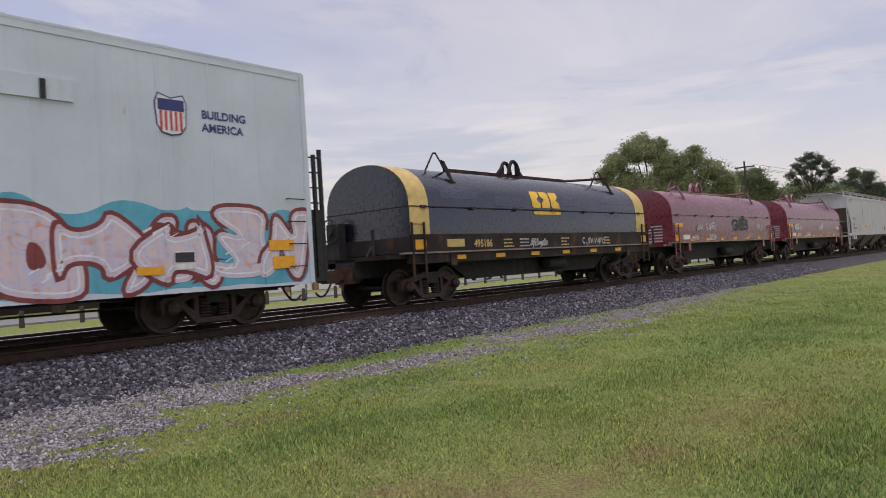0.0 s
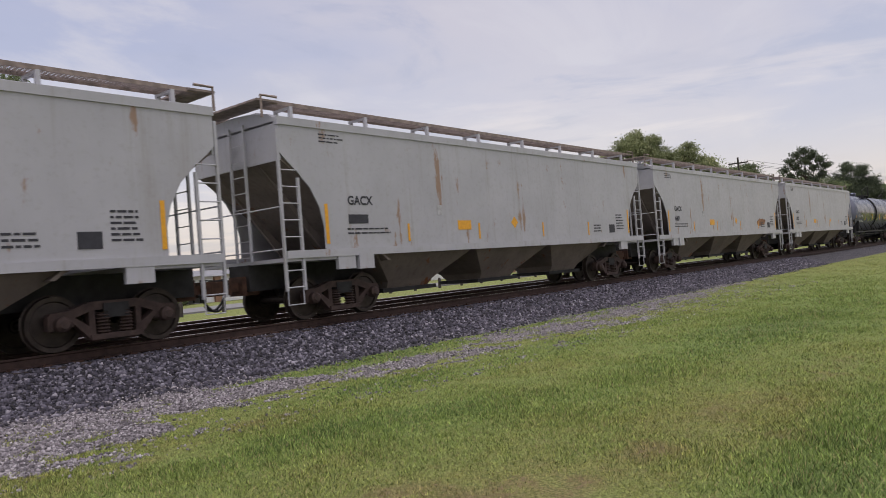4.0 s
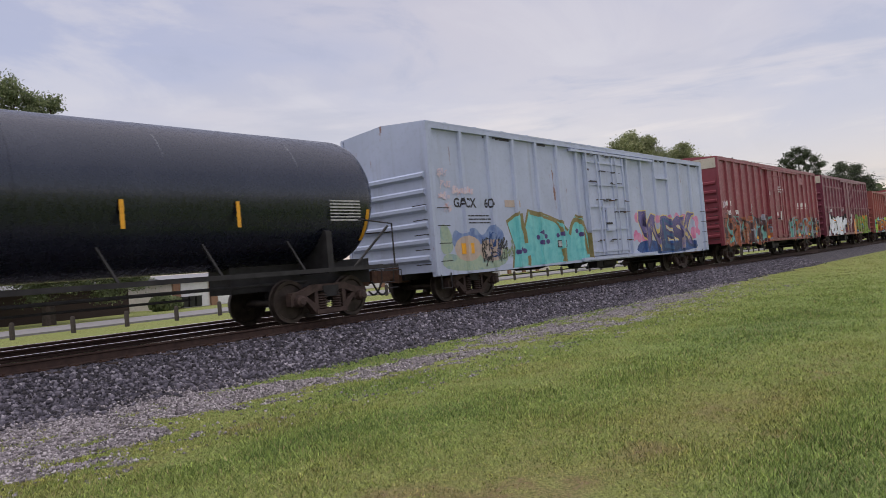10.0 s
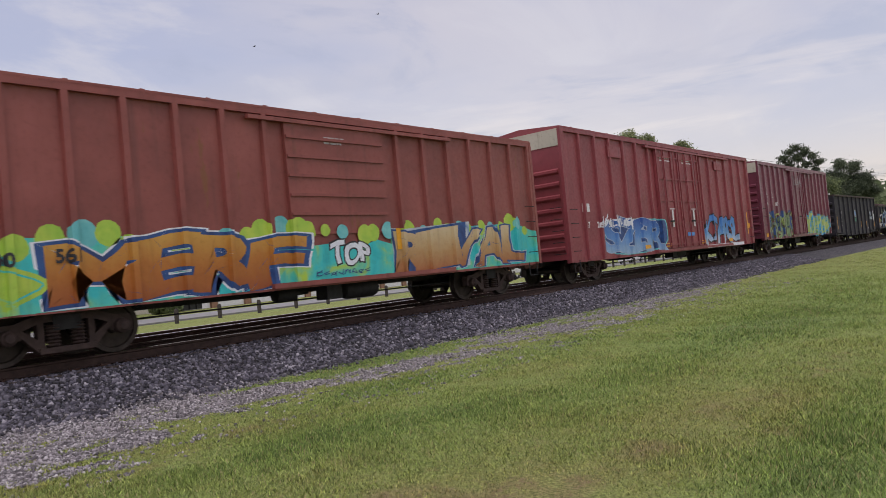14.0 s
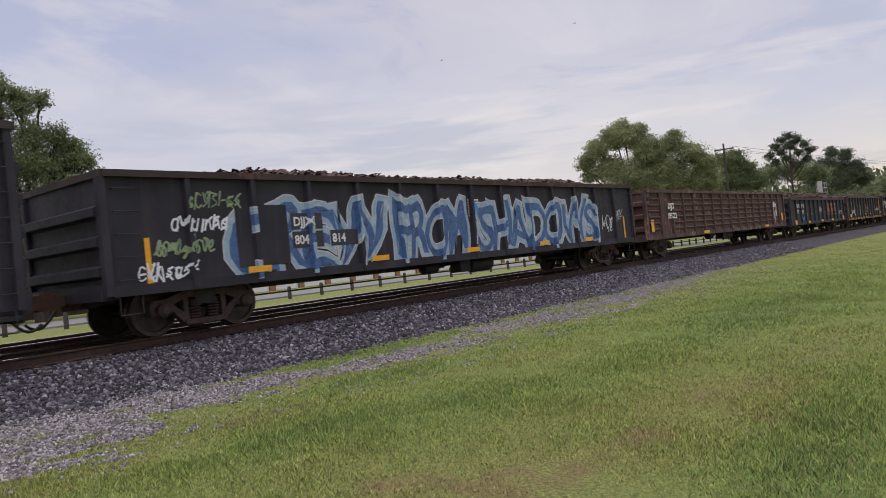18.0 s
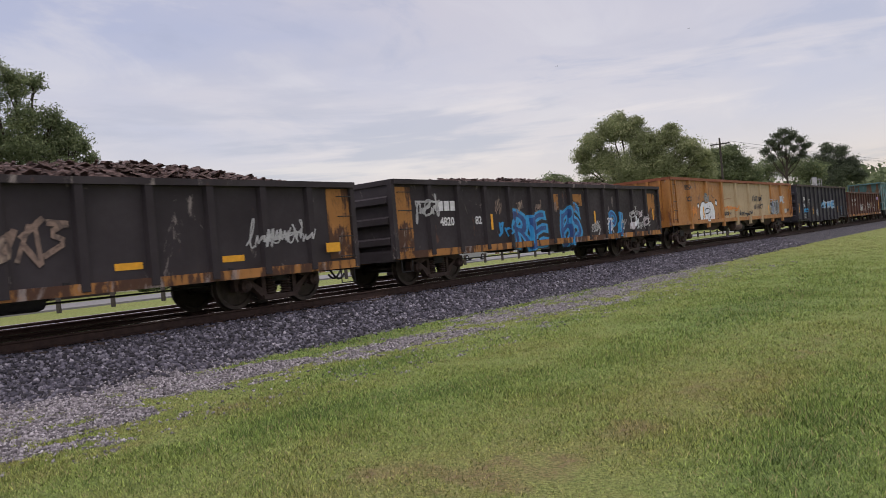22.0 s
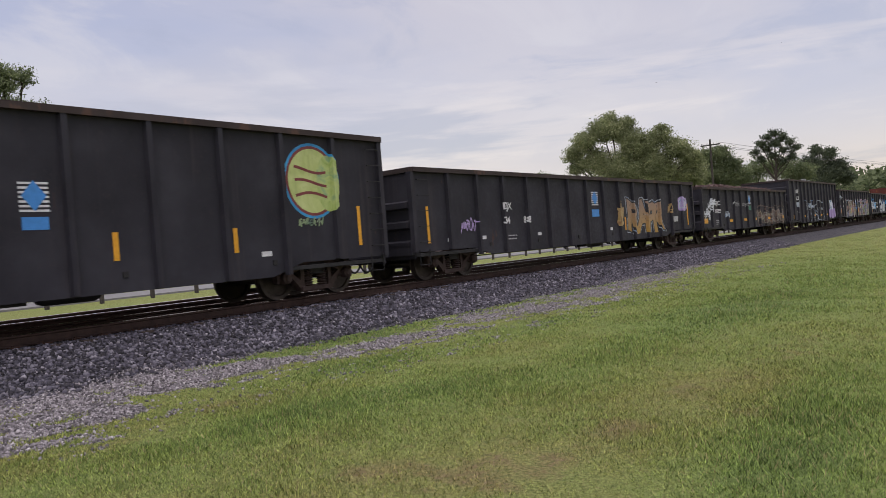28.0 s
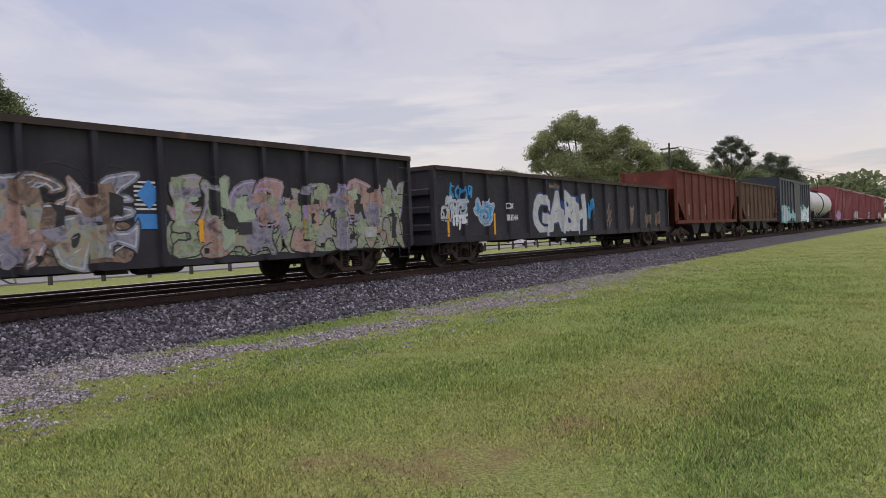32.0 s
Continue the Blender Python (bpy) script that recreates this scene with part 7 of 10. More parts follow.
def wood(n, seed):
    """The far wood: trunks hidden in overlapping crowns of leaf clumps."""
    rnd = np.random.RandomState(seed)
    m = 46
    az = np.linspace(52, 89, m) + rnd.uniform(-0.5, 0.5, m)
    dist = rnd.uniform(230, 330, m)
    hgt = rnd.uniform(10, 15, m) + 3.0 * (az > 80)
    pick = rnd.randint(0, m, n)
    d = rnd.normal(0, 1, (n, 3))
    d /= np.linalg.norm(d, axis=1)[:, None]
    cx, cy = dist * np.sin(np.radians(az)), dist * np.cos(np.radians(az)) + 20
    c = np.stack([cx[pick], cy[pick], hgt[pick] * 0.5], 1) + d * (rnd.rand(n, 1) ** 0.4) * np.stack([hgt[pick] * 0.75, hgt[pick] * 0.6, hgt[pick] * 0.5], 1)
    u = rnd.normal(0, 1, (n, 3))
    u /= np.linalg.norm(u, axis=1)[:, None]
    v = np.cross(u, rnd.normal(0, 1, (n, 3)))
    v /= np.linalg.norm(v, axis=1)[:, None]
    s = 0.9 * rnd.uniform(0.6, 1.4, (n, 1))
    q = np.stack([c - u * s, c + v * s * 0.7, c + u * s, c - v * s * 0.7], 1)
    return tri_mesh("far_wood", q.reshape(-1, 3), np.arange(4 * n).reshape(-1, 4), OAK)


tagged(new("far_wood", wood(40000, 31)), "distant dark green wood along the horizon", "wood", kind="stuff")

# ---- pole, wires, signal ----
x, y = polar(72.53, 30)
pole = tagged(new("utility_pole"), "grey timber utility pole with a crossarm and wires", "utility pole")
pole.location = (x, y, 0)
bm = bmesh.new()
rod_taper(bm, (0, 0, -0.5), (0, 0, 12.4), 0.17, 0.11, 10)
part("mast", bm, POST, pole, smooth=True)
bm = bmesh.new()
box(bm, -0.07, 0.07, -1.2, 1.2, 11.6, 11.75)
part("crossarm", bm, POST, pole)
for dy in (-1.1, -0.4, 0.4, 1.1):
    piece("insulator", shared("insulator", lambda bm: lathe(bm, [(0.03, 0), (0.06, 0.04), (0.04, 0.10), (0.05, 0.15)], 8, "z"), GREYWHITE, True), pole, (0, dy, 11.75))
for dy in (-1.1, 0.4, 1.1):
    bm = bmesh.new()
    pts = [(230 * k / 12, dy - 26 * k / 12, 11.9 + 6.0 * k / 12 - 3.0 * math.sin(math.pi * k / 12)) for k in range(13)]
    rings = [[bm.verts.new((a, b + 0.018 * math.cos(q), c + 0.018 * math.sin(q))) for q in (0, 1.571, 3.142, 4.712)] for a, b, c in pts]
    for r0, r1 in zip(rings, rings[1:]):
        for i in range(4):
            bm.faces.new((r0[i], r0[(i + 1) % 4], r1[(i + 1) % 4], r1[i]))
    part("wire", bm, HOSE, pole)

x, y = polar(78.5, 17.2)
signal = tagged(new("railway_signal"), "grey railway signal with a railed platform beside the track", "signal")
signal.location = (x, y, 0)
bm = bmesh.new()
rod(bm, (0, 0, -0.3), (0, 0, 5.0), 0.09, 10)
part("mast", bm, GALV, signal, smooth=True)
bm = bmesh.new()
box(bm, -0.5, 0.5, -0.4, 0.4, 4.4, 4.45)
for a, b in ((-0.5, -0.4), (0.5, -0.4), (0.5, 0.4), (-0.5, 0.4)):
    rod(bm, (a, b, 4.4), (a, b, 5.4), 0.025, 5)
for z in (4.9, 5.4):
    pipe(bm, [(-0.5, -0.4, z), (0.5, -0.4, z), (0.5, 0.4, z), (-0.5, 0.4, z), (-0.5, -0.4, z)], 0.022, 5)
part("platform", bm, GREYWHITE, signal)
bm = bmesh.new()
box(bm, -0.95, -0.65, -0.2, 0.2, 4.5, 5.6)
part("signal_head", bm, GREYWHITE, signal)

# ---- low building beyond the street ----
BRICK = plain("tan_brick", (0.26, 0.15, 0.10), 0.9, 0, 0.3, 20)
PALE = plain("pale_wall", (0.62, 0.58, 0.55), 0.8, 0, 0.12, 3)
DOORW = plain("white_roll_door", (0.70, 0.70, 0.72), 0.6, 0, 0.1, 3)
ROOF = plain("grey_metal_roof", (0.25, 0.25, 0.26), 0.6, 0.3, 0.2, 2)
shed = tagged(new("storage_building"), "low pale storage building with brick piers and white roll-up doors", "building")
shed.location = (39, 66, 0)
bm = bmesh.new()
box(bm, 0, 70, 0.2, 10, -0.2, 2.7)
part("wall", bm, PALE, shed)
bm = bmesh.new()
prism_x(bm, [(-0.3, 2.7), (5, 3.4), (10.3, 2.7)], -0.4, 70.4)
part("roof", bm, ROOF, shed)
for k in range(17):
    block(shed, "pier", BRICK, 4.1 * k, 0.7 + 4.1 * k, -0.1, 0.25, -0.2, 2.7)
    if k < 16:
        d = block(shed, "roll_door", DOORW, 0.9 + 4.1 * k, 3.9 + 4.1 * k, 0.10, 0.18, 0, 2.35)
        for j in range(5):
            block(d, "door_slat", DOORW, -1.5, 1.5, -0.055, -0.035, -1.0 + 0.42 * j, -0.97 + 0.42 * j)
DARKWALL = plain("dark_brown_brick", (0.045, 0.030, 0.026), 0.9, 0, 0.35, 16)
hall = tagged(new("brick_building"), "low dark brown brick building beyond the street", "building")
hall.location = (6, 67, 0)
bm = bmesh.new()
box(bm, 0, 29, 0, 12, -0.2, 3.0)
part("wall", bm, DARKWALL, hall)
bm = bmesh.new()
prism_x(bm, [(-0.7, 2.95), (6, 4.3), (12.7, 2.95)], -0.5, 29.5)
part("roof", bm, ROOF, hall)
for k in range(3):
    bin_ = tagged(new("rubbish_bin"), "dark plastic wheeled rubbish bin beside the building", "bin", "bins by the building")
    bin_.location = (39.6 + 0.75 * k, 65.2, 0)
    bm = bmesh.new()
    prism_x(bm, [(-0.26, 0.05), (0.26, 0.05), (0.32, 1.0), (-0.32, 1.0)], -0.27, 0.27)
    part("body", bm, HOSE, bin_)
    block(bin_, "lid", HOSE, -0.30, 0.30, -0.35, 0.35, 1.0, 1.08)


def shrub(x, y, r, seed):
    rnd = np.random.RandomState(seed)
    n = 1500
    d = rnd.normal(0, 1, (n, 3))
    d /= np.linalg.norm(d, axis=1)[:, None]
    c = d * (rnd.rand(n, 1) ** 0.4) * (r, r, r * 0.8) + (0, 0, r * 0.6)
    u = rnd.normal(0, 0.1 * r, (n, 3))
    v = rnd.normal(0, 0.08 * r, (n, 3))
    q = np.stack([c - u, c + v, c + u, c - v], 1)
    o = new("shrub", tri_mesh("shrub", q.reshape(-1, 3), np.arange(4 * n).reshape(-1, 4), OAK))
    o.location = (x, y, 0)
    tagged(o, "small green shrub in front of the building", "shrub")


shrub(36.6, 64, 1.1, 41)
shrub(37.9, 64.3, 0.9, 42)


def parked_car(x, y, paint, label, van=False):
    """A parked car: body, glass house, four wheels, lamps."""
    c = tagged(new("parked_car"), label, "car")
    c.location = (x, y, 0.02)
    bm = bmesh.new()
    h = 0.15 if van else 0.0
    prism(bm, [(-2.3, 0.3), (-2.35, 0.75), (-2.2, 0.95), (-1.0, 1.02 + h), (2.1, 1.02 + h), (2.35, 0.8), (2.35, 0.3)], -0.9, 0.9)
    part("body", bm, paint, c)
    bm = bmesh.new()
    prism(bm, [(-1.3, 1.0), (-0.6, 1.5 + h * 2), (1.5, 1.52 + h * 2), (2.1, 1.0)], -0.78, 0.78)
    cab = part("cabin", bm, INK, c, "dark glass")
    bm = bmesh.new()
    box(bm, -0.6, 1.55, -0.80, 0.80, 1.48 + 2 * h, 1.55 + 2 * h)
    part("roof", bm, paint, c)
    for dx in (-1.45, 1.4):
        for dy in (-0.85, 0.85):
            w = piece("wheel", shared("car_tyre", lambda bm: lathe(bm, [(0.2, -0.1), (0.33, -0.1), (0.34, 0), (0.33, 0.1), (0.2, 0.1)], 18), HOSE, True), c, (dx, dy, 0.34))
            piece("rim", shared("car_rim", lambda bm: lathe(bm, [(0.02, -0.11), (0.19, -0.10), (0.2, 0.1)], 14), GREYWHITE, True), w)
    for dy in (-0.65, 0.65):
        block(c, "headlight", GREYWHITE, -2.37, -2.3, dy - 0.15, dy + 0.15, 0.68, 0.82)


CARW = plain("white_car_paint", (0.70, 0.70, 0.71), 0.35, 0, 0.05, 2)
CARS = plain("silver_car_paint", (0.40, 0.41, 0.42), 0.3, 0.5, 0.05, 2)
parked_car(86, 46.5, CARW, "white parked car on the street")
parked_car(99, 46.5, CARW, "white parked van on the street", True)
parked_car(64, 47.5, CARS, "silver parked car on the street")


# ---- the train ----
WHITE_PAINT = car_paint("white_reefer_paint", (0.52, 0.58, 0.655), 0.05, 0.5, 0.10, dirty=0.15, dirt=(0.25, 0.25, 0.26))
OLD_WHITE = car_paint("chipped_white_paint", (0.392, 0.448, 0.595), 0.17, 0.5, 0.12, dirty=0.25, dirt=(0.16, 0.15, 0.16))
BOX_RED = car_paint("box_car_red", (0.200, 0.040, 0.054), 0.04, 0.42, 0.22, dirt=(0.060, 0.030, 0.034), dirty=0.30)
BOX_MAROON = car_paint("box_car_maroon", (0.148, 0.034, 0.058), 0.04, 0.38, 0.25, dirt=(0.055, 0.030, 0.034), dirty=0.30)
BOX_BROWN = car_paint("faded_brown_red", (0.240, 0.064, 0.055), 0.20, 0.5, 0.3, dirt=(0.075, 0.034, 0.030))
NS_RED = car_paint("dull_red_paint", (0.238, 0.045, 0.056), 0.05, 0.48, 0.25, dirt=(0.075, 0.030, 0.032))
CREAM = car_paint("cream_panel", (0.46, 0.43, 0.36), 0.25, 0.6, 0.15)
HOPPER_GREY = car_paint("light_grey_paint", (0.395, 0.395, 0.425), 0.27, 0.45, 0.10, rust_color=(0.27, 0.17, 0.105), dirt=(0.24, 0.22, 0.18), dirty=0.35)
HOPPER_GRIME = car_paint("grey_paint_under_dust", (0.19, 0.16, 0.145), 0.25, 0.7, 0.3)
TANK_BLACK = car_paint("black_tank_paint", (0.005, 0.007, 0.016), 0.0, 0.26, 0.3, dirt=(0.010, 0.012, 0.020), dirty=0.3, gloss=0.9)
COIL_BLACK = car_paint("black_blue_paint", (0.006, 0.007, 0.015), 0.02, 0.22, 0.3, dirt=(0.014, 0.014, 0.020), dirty=0.15, gloss=1.0)
COIL_RED = car_paint("oxide_red_paint", (0.145, 0.028, 0.038), 0.04, 0.30, 0.25, dirt=(0.080, 0.036, 0.042), dirty=0.2, gloss=1.0)
GON_BLACK = car_paint("weathered_black_paint", (0.033, 0.032, 0.041), 0.15, 0.6, 0.4, dirt=(0.068, 0.056, 0.060), dirty=0.5, rust_color=(0.085, 0.046, 0.038))
GON_BROWN = car_paint("rust_brown_paint", (0.084, 0.052, 0.050), 0.42, 0.62, 0.3, rust_color=(0.21, 0.105, 0.078), grain=2.2, chalk=0.45)
GON_RUST = car_paint("sooty_brown_black_paint", (0.040, 0.034, 0.038), 0.20, 0.65, 0.35, rust_color=(0.110, 0.058, 0.044), chalk=0.18)
EATEN = car_paint("rust_eaten_paint", (0.075, 0.036, 0.030), 0.42, 0.65, 0.35, rust_color=(0.14, 0.066, 0.045), chalk=0.35)
SCARRED_GREEN = car_paint("sea_green_paint_burnt_to_rust", (0.060, 0.120, 0.120), 0.66, 0.6, 0.3, rust_color=(0.13, 0.064, 0.034), grain=0.7, chalk=0.3)
SCAB = plain("orange_brown_rust", (0.26, 0.135, 0.075), 0.9, 0, 0.6, 5)
RUST_EDGE = plain("rusty_bare_edge", (0.13, 0.075, 0.055), 0.85, 0.1, 0.5, 7)
GON_ORANGE = car_paint("orange_yellow_paint", (0.350, 0.150, 0.036), 0.32, 0.55, 0.26, rust_color=(0.15, 0.058, 0.028), dirt=(0.18, 0.068, 0.030), dirty=0.8, grain=1.5, chalk=0.05)
GON_GREEN = car_paint("sea_green_paint", (0.080, 0.172, 0.180), 0.41, 0.5, 0.3, rust_color=(0.085, 0.050, 0.032), grain=2.0, chalk=0.12)
HOP_RED = car_paint("dusty_oxide_red", (0.120, 0.035, 0.028), 0.3, 0.65, 0.3)
HOP_BROWN = car_paint("dusty_brown", (0.095, 0.060, 0.045), 0.3, 0.7, 0.3)
BOX_BLACK = car_paint("dark_blue_black", (0.020, 0.026, 0.042), 0.1, 0.5, 0.3)
TANK_SPILL = spilled_paint("grey_black_tank_paint_with_spill", (0.125, 0.130, 0.170), (0.0035, 0.004, 0.009), 3.0)
TANK_GREY = spilled_paint("grey_tank_paint_spilled_at_the_hatch", (0.130, 0.136, 0.176), (0.0035, 0.004, 0.009), 8.0)
PEELING = car_paint("peeling_orange_paint", (0.36, 0.17, 0.055), 0.62, 0.65, 0.3, rust_color=(0.060, 0.034, 0.028), chalk=0.4)
DUSTY_CORD = car_paint("dusty_brown_black_paint", (0.050, 0.038, 0.037), 0.4, 0.65, 0.3, rust_color=(0.10, 0.06, 0.048))
TANK_WHITE = car_paint("white_tank_paint", (0.45, 0.45, 0.47), 0.1, 0.4, 0.15)
SCRAP = plain("rusted_scrap", (0.105, 0.066, 0.060), 0.8, 0.2, 0.7, 14)

TRAIN = []


def couple(car, front, rear, label, category):
    """Puts a finished car into the train: front and rear of its body along the train at the start."""
    tagged(car, label, category, "cars of the train")
    TRAIN.append((car, (front + rear) / 2))
    return car


# spray colours
SP_BLACK = spray_mat("black_spray", [(0.012, 0.012, 0.016), (0.03, 0.03, 0.035)])
SP_WHITE = spray_mat("white_spray", [(0.62, 0.65, 0.71), (0.76, 0.79, 0.86)])
SP_MAROON = spray_mat("dark_red_spray", [(0.16, 0.03, 0.03), (0.22, 0.05, 0.05)])
SP_PALE = spray_mat("lilac_pink_spray", [(0.62, 0.36, 0.30), (0.52, 0.50, 0.66), (0.66, 0.52, 0.52), (0.50, 0.52, 0.70), (0.66, 0.34, 0.24)], 3.0)
SP_TEAL = spray_mat("sky_blue_spray", [(0.08, 0.34, 0.46), (0.13, 0.42, 0.54)])
SP_CYAN = spray_mat("turquoise_spray", [(0.10, 0.42, 0.46), (0.20, 0.55, 0.55)])
SP_DEEP = spray_mat("deep_blue_spray", [(0.02, 0.04, 0.14), (0.03, 0.10, 0.30)])
SP_ORANGE = spray_mat("orange_spray", [(0.50, 0.11, 0.02), (0.68, 0.26, 0.03), (0.42, 0.08, 0.02)], 2.5)
SP_AMBER = spray_mat("amber_spray", [(0.60, 0.30, 0.10), (0.60, 0.40, 0.22), (0.55, 0.20, 0.06)], 2.5)
SP_GREEN = spray_mat("olive_green_spray", [(0.12, 0.22, 0.03), (0.24, 0.30, 0.06), (0.10, 0.16, 0.06), (0.40, 0.16, 0.03)], 2.5)
SP_YLIME = spray_mat("yellow_green_spray", [(0.30, 0.42, 0.10), (0.46, 0.54, 0.20), (0.10, 0.28, 0.20)], 2.5)
SP_MINT = spray_mat("grey_green_spray", [(0.10, 0.16, 0.12), (0.26, 0.34, 0.18), (0.16, 0.20, 0.20)], 2.5)
SP_WINE = spray_mat("violet_yellow_spray", [(0.10, 0.08, 0.22), (0.16, 0.14, 0.32), (0.56, 0.44, 0.12)], 1.6)
SP_PINKY = spray_mat("magenta_spray", [(0.55, 0.14, 0.30), (0.60, 0.30, 0.44)], 2.0)
SP_PASTEL = spray_mat("faded_pastel_spray", [(0.15, 0.13, 0.13), (0.36, 0.24, 0.20), (0.26, 0.32, 0.20), (0.34, 0.30, 0.30), (0.16, 0.22, 0.28), (0.40, 0.32, 0.26)], 3.4)
SP_FADE = spray_mat("dusty_tan_spray", [(0.08, 0.05, 0.045), (0.26, 0.18, 0.14), (0.10, 0.07, 0.06), (0.34, 0.26, 0.20)], 3.0)
SP_GOLD = spray_mat("ochre_spray", [(0.30, 0.20, 0.06), (0.42, 0.30, 0.14), (0.28, 0.14, 0.06)], 2.2)
SP_ICE = spray_mat("pale_blue_spray", [(0.34, 0.40, 0.48), (0.50, 0.54, 0.60), (0.10, 0.22, 0.42)], 2.2)
SP_LILAC = spray_mat("lilac_spray", [(0.34, 0.24, 0.50), (0.46, 0.36, 0.62)], 2.0)
SP_AQUA = spray_mat("vivid_blue_spray", [(0.02, 0.22, 0.50), (0.05, 0.34, 0.64)], 1.6)
SP_DUST = spray_mat("faint_brown_spray", [(0.05, 0.035, 0.033), (0.12, 0.08, 0.07), (0.20, 0.14, 0.12)], 4)
SP_FLAKE = spray_mat("flaking_ochre_paint", [(0.56, 0.30, 0.08), (0.44, 0.17, 0.05), (0.10, 0.045, 0.035), (0.36, 0.12, 0.045), (0.56, 0.30, 0.08)], 5)
SP_GREYS = spray_mat("mottled_grey_spray", [(0.04, 0.05, 0.07), (0.30, 0.30, 0.28), (0.08, 0.12, 0.16), (0.36, 0.33, 0.28)], 4)
SP_SILVER = spray_mat("silver_white_spray", [(0.40, 0.42, 0.44), (0.56, 0.58, 0.60)], 2.5)
CREAM_PAINT = car_paint("faded_cream_paint", (0.405, 0.315, 0.205), 0.26, 0.6, 0.15, rust_color=(0.26, 0.13, 0.065), dirt=(0.25, 0.17, 0.10), dirty=0.6, grain=1.6)
ORANGE_CORD = car_paint("red_oxide_cord", (0.22, 0.078, 0.042), 0.3, 0.6, 0.2)


def sign_board(car, x, z, w=0.52, h=0.52):
    """A blue diamond on a field of white lines."""
    y = SIDE[car][0]
    for k in range(7):
        block(car, "sign_line", WHITE, x, x + w, y - 0.005, y, z - h + k * h / 7, z - h + k * h / 7 + 0.035)
    bm = bmesh.new()
    c, v = x + w / 2, z - h / 2
    prism(bm, [(c - w * 0.42, v), (c, v + h * 0.48), (c + w * 0.42, v), (c, v - h * 0.48)], y - 0.012, y - 0.006)
    part("sign_diamond", bm, BLUE, car)


def plate(car, material, x0, x1, z0, z1, name="placard", y=None):
    y = SIDE[car][0] if y is None else y
    return block(car, name, material, x0, x1, y - 0.008, y - 0.001, z0, z1)


def data_block(car, x, z, material, seed, w=0.9, rows=4):
    bars(car, x, z, w, rows, 0.045, 0.05, material, SIDE[car][0] - 0.001, seed)


def marks(car, x, z, first, second, size, material, gap=None):
    """The car's lettering, in two lines, with a gap where a post stands between."""
    words(car, first, material, x, z, size)
    words(car, second, material, x, z - size * 1.45, size)


# -- white refrigerator car
car = couple(boxcar(22.0, 5.09, 0.74, WHITE_PAINT, 22, (-2.2, 1.6, "plug"), rib_d=0.012, rib_w=0.035), 9.93 - 22.0, 9.93, "white smooth-sided refrigerator box car with pastel graffiti", "box car")
for k in range(4):
    graffiti(car, -10.6 + 4.7 * k + (0.6 if k > 1 else 0), -6.4 + 4.7 * k + (0.6 if k > 1 else 0), 0.78, 2.15, 4, SP_PALE, SP_MAROON, SP_TEAL, 11 + k, 0.42, 0.0, 0.45, edge=0.075, shine=SP_WHITE)
graffiti(car, 6.9, 10.8, 0.78, 2.15, 4, SP_PALE, SP_MAROON, SP_TEAL, 16, 0.42, 0.0, 0.45, edge=0.075, shine=SP_WHITE)
badge = [(7.74, 4.05), (7.80, 4.20), (8.03, 4.13), (8.26, 4.20), (8.32, 4.05), (8.29, 3.66), (8.20, 3.54), (8.03, 3.50), (7.86, 3.54), (7.77, 3.66)]
bm = bmesh.new()
prism(bm, grown(badge, 0.022), SIDE[car][0] - 0.016, SIDE[car][0])
part("shield_border", bm, NAVY, car)
bm = bmesh.new()
prism(bm, badge, SIDE[car][0] - 0.019, SIDE[car][0] - 0.016)
shield = part("shield_emblem", bm, WHITE, car, "red, white and navy shield emblem")
block(shield, "shield_band", NAVY, 7.78, 8.28, SIDE[car][0] - 0.023, SIDE[car][0] - 0.019, 3.92, 4.12)
for k in range(5):
    block(shield, "shield_stripe", RED, 7.81 + 0.095 * k, 7.855 + 0.095 * k, SIDE[car][0] - 0.023, SIDE[car][0] - 0.019, 3.57, 3.91)
words(car, "BUILDING", NAVY, 8.63, 3.86, 0.21)
words(car, "AMERICA", NAVY, 8.63, 3.62, 0.21)
# brake gear, ladder and railing on the end platform
block(car, "end_platform", STEEL, 11.0, 11.62, -1.40, 1.40, 0.76, 0.84)
block(car, "brake_cabinet", STEEL, 11.02, 11.50, -1.34, 1.10, 0.84, 2.26)
for x, y, h in ((11.12, -1.36, 3.5), (11.34, -1.36, 3.42), (11.56, -1.30, 3.55), (11.56, -0.6, 3.4)):
    block(car, "railing_post", STEEL, x - 0.04, x + 0.04, y - 0.03, y + 0.03, 0.84, h)
for z in (2.40, 2.72, 3.04, 3.36):
    block(car, "railing_bar", STEEL, 11.12, 11.56, -1.375, -1.345, z - 0.014, z + 0.014)
yb = SIDE[car][0] - 0.012
plate(car, YELLOW, 10.02, 10.56, 1.06, 1.30, "reflector", yb - 0.008)
plate(car, YELLOW, 9.95, 10.55, 1.42, 1.62, "reflector", yb - 0.008)
plate(car, YELLOW, 7.25, 7.74, 1.06, 1.20, "reflector", yb - 0.008)
plate(car, WHITE, 7.93, 8.34, 1.13, 1.45, "placard", yb - 0.008)
plate(car, INK, 7.95, 8.32, 1.26, 1.43, "notice", yb - 0.017)
block(car, "side_hatch", WHITE_PAINT, 5.3, 6.35, -1.56, -1.50, 3.85, 4.20)
block(car, "hatch_latch", STEEL, 5.85, 5.93, -1.60, -1.56, 3.85, 4.15)

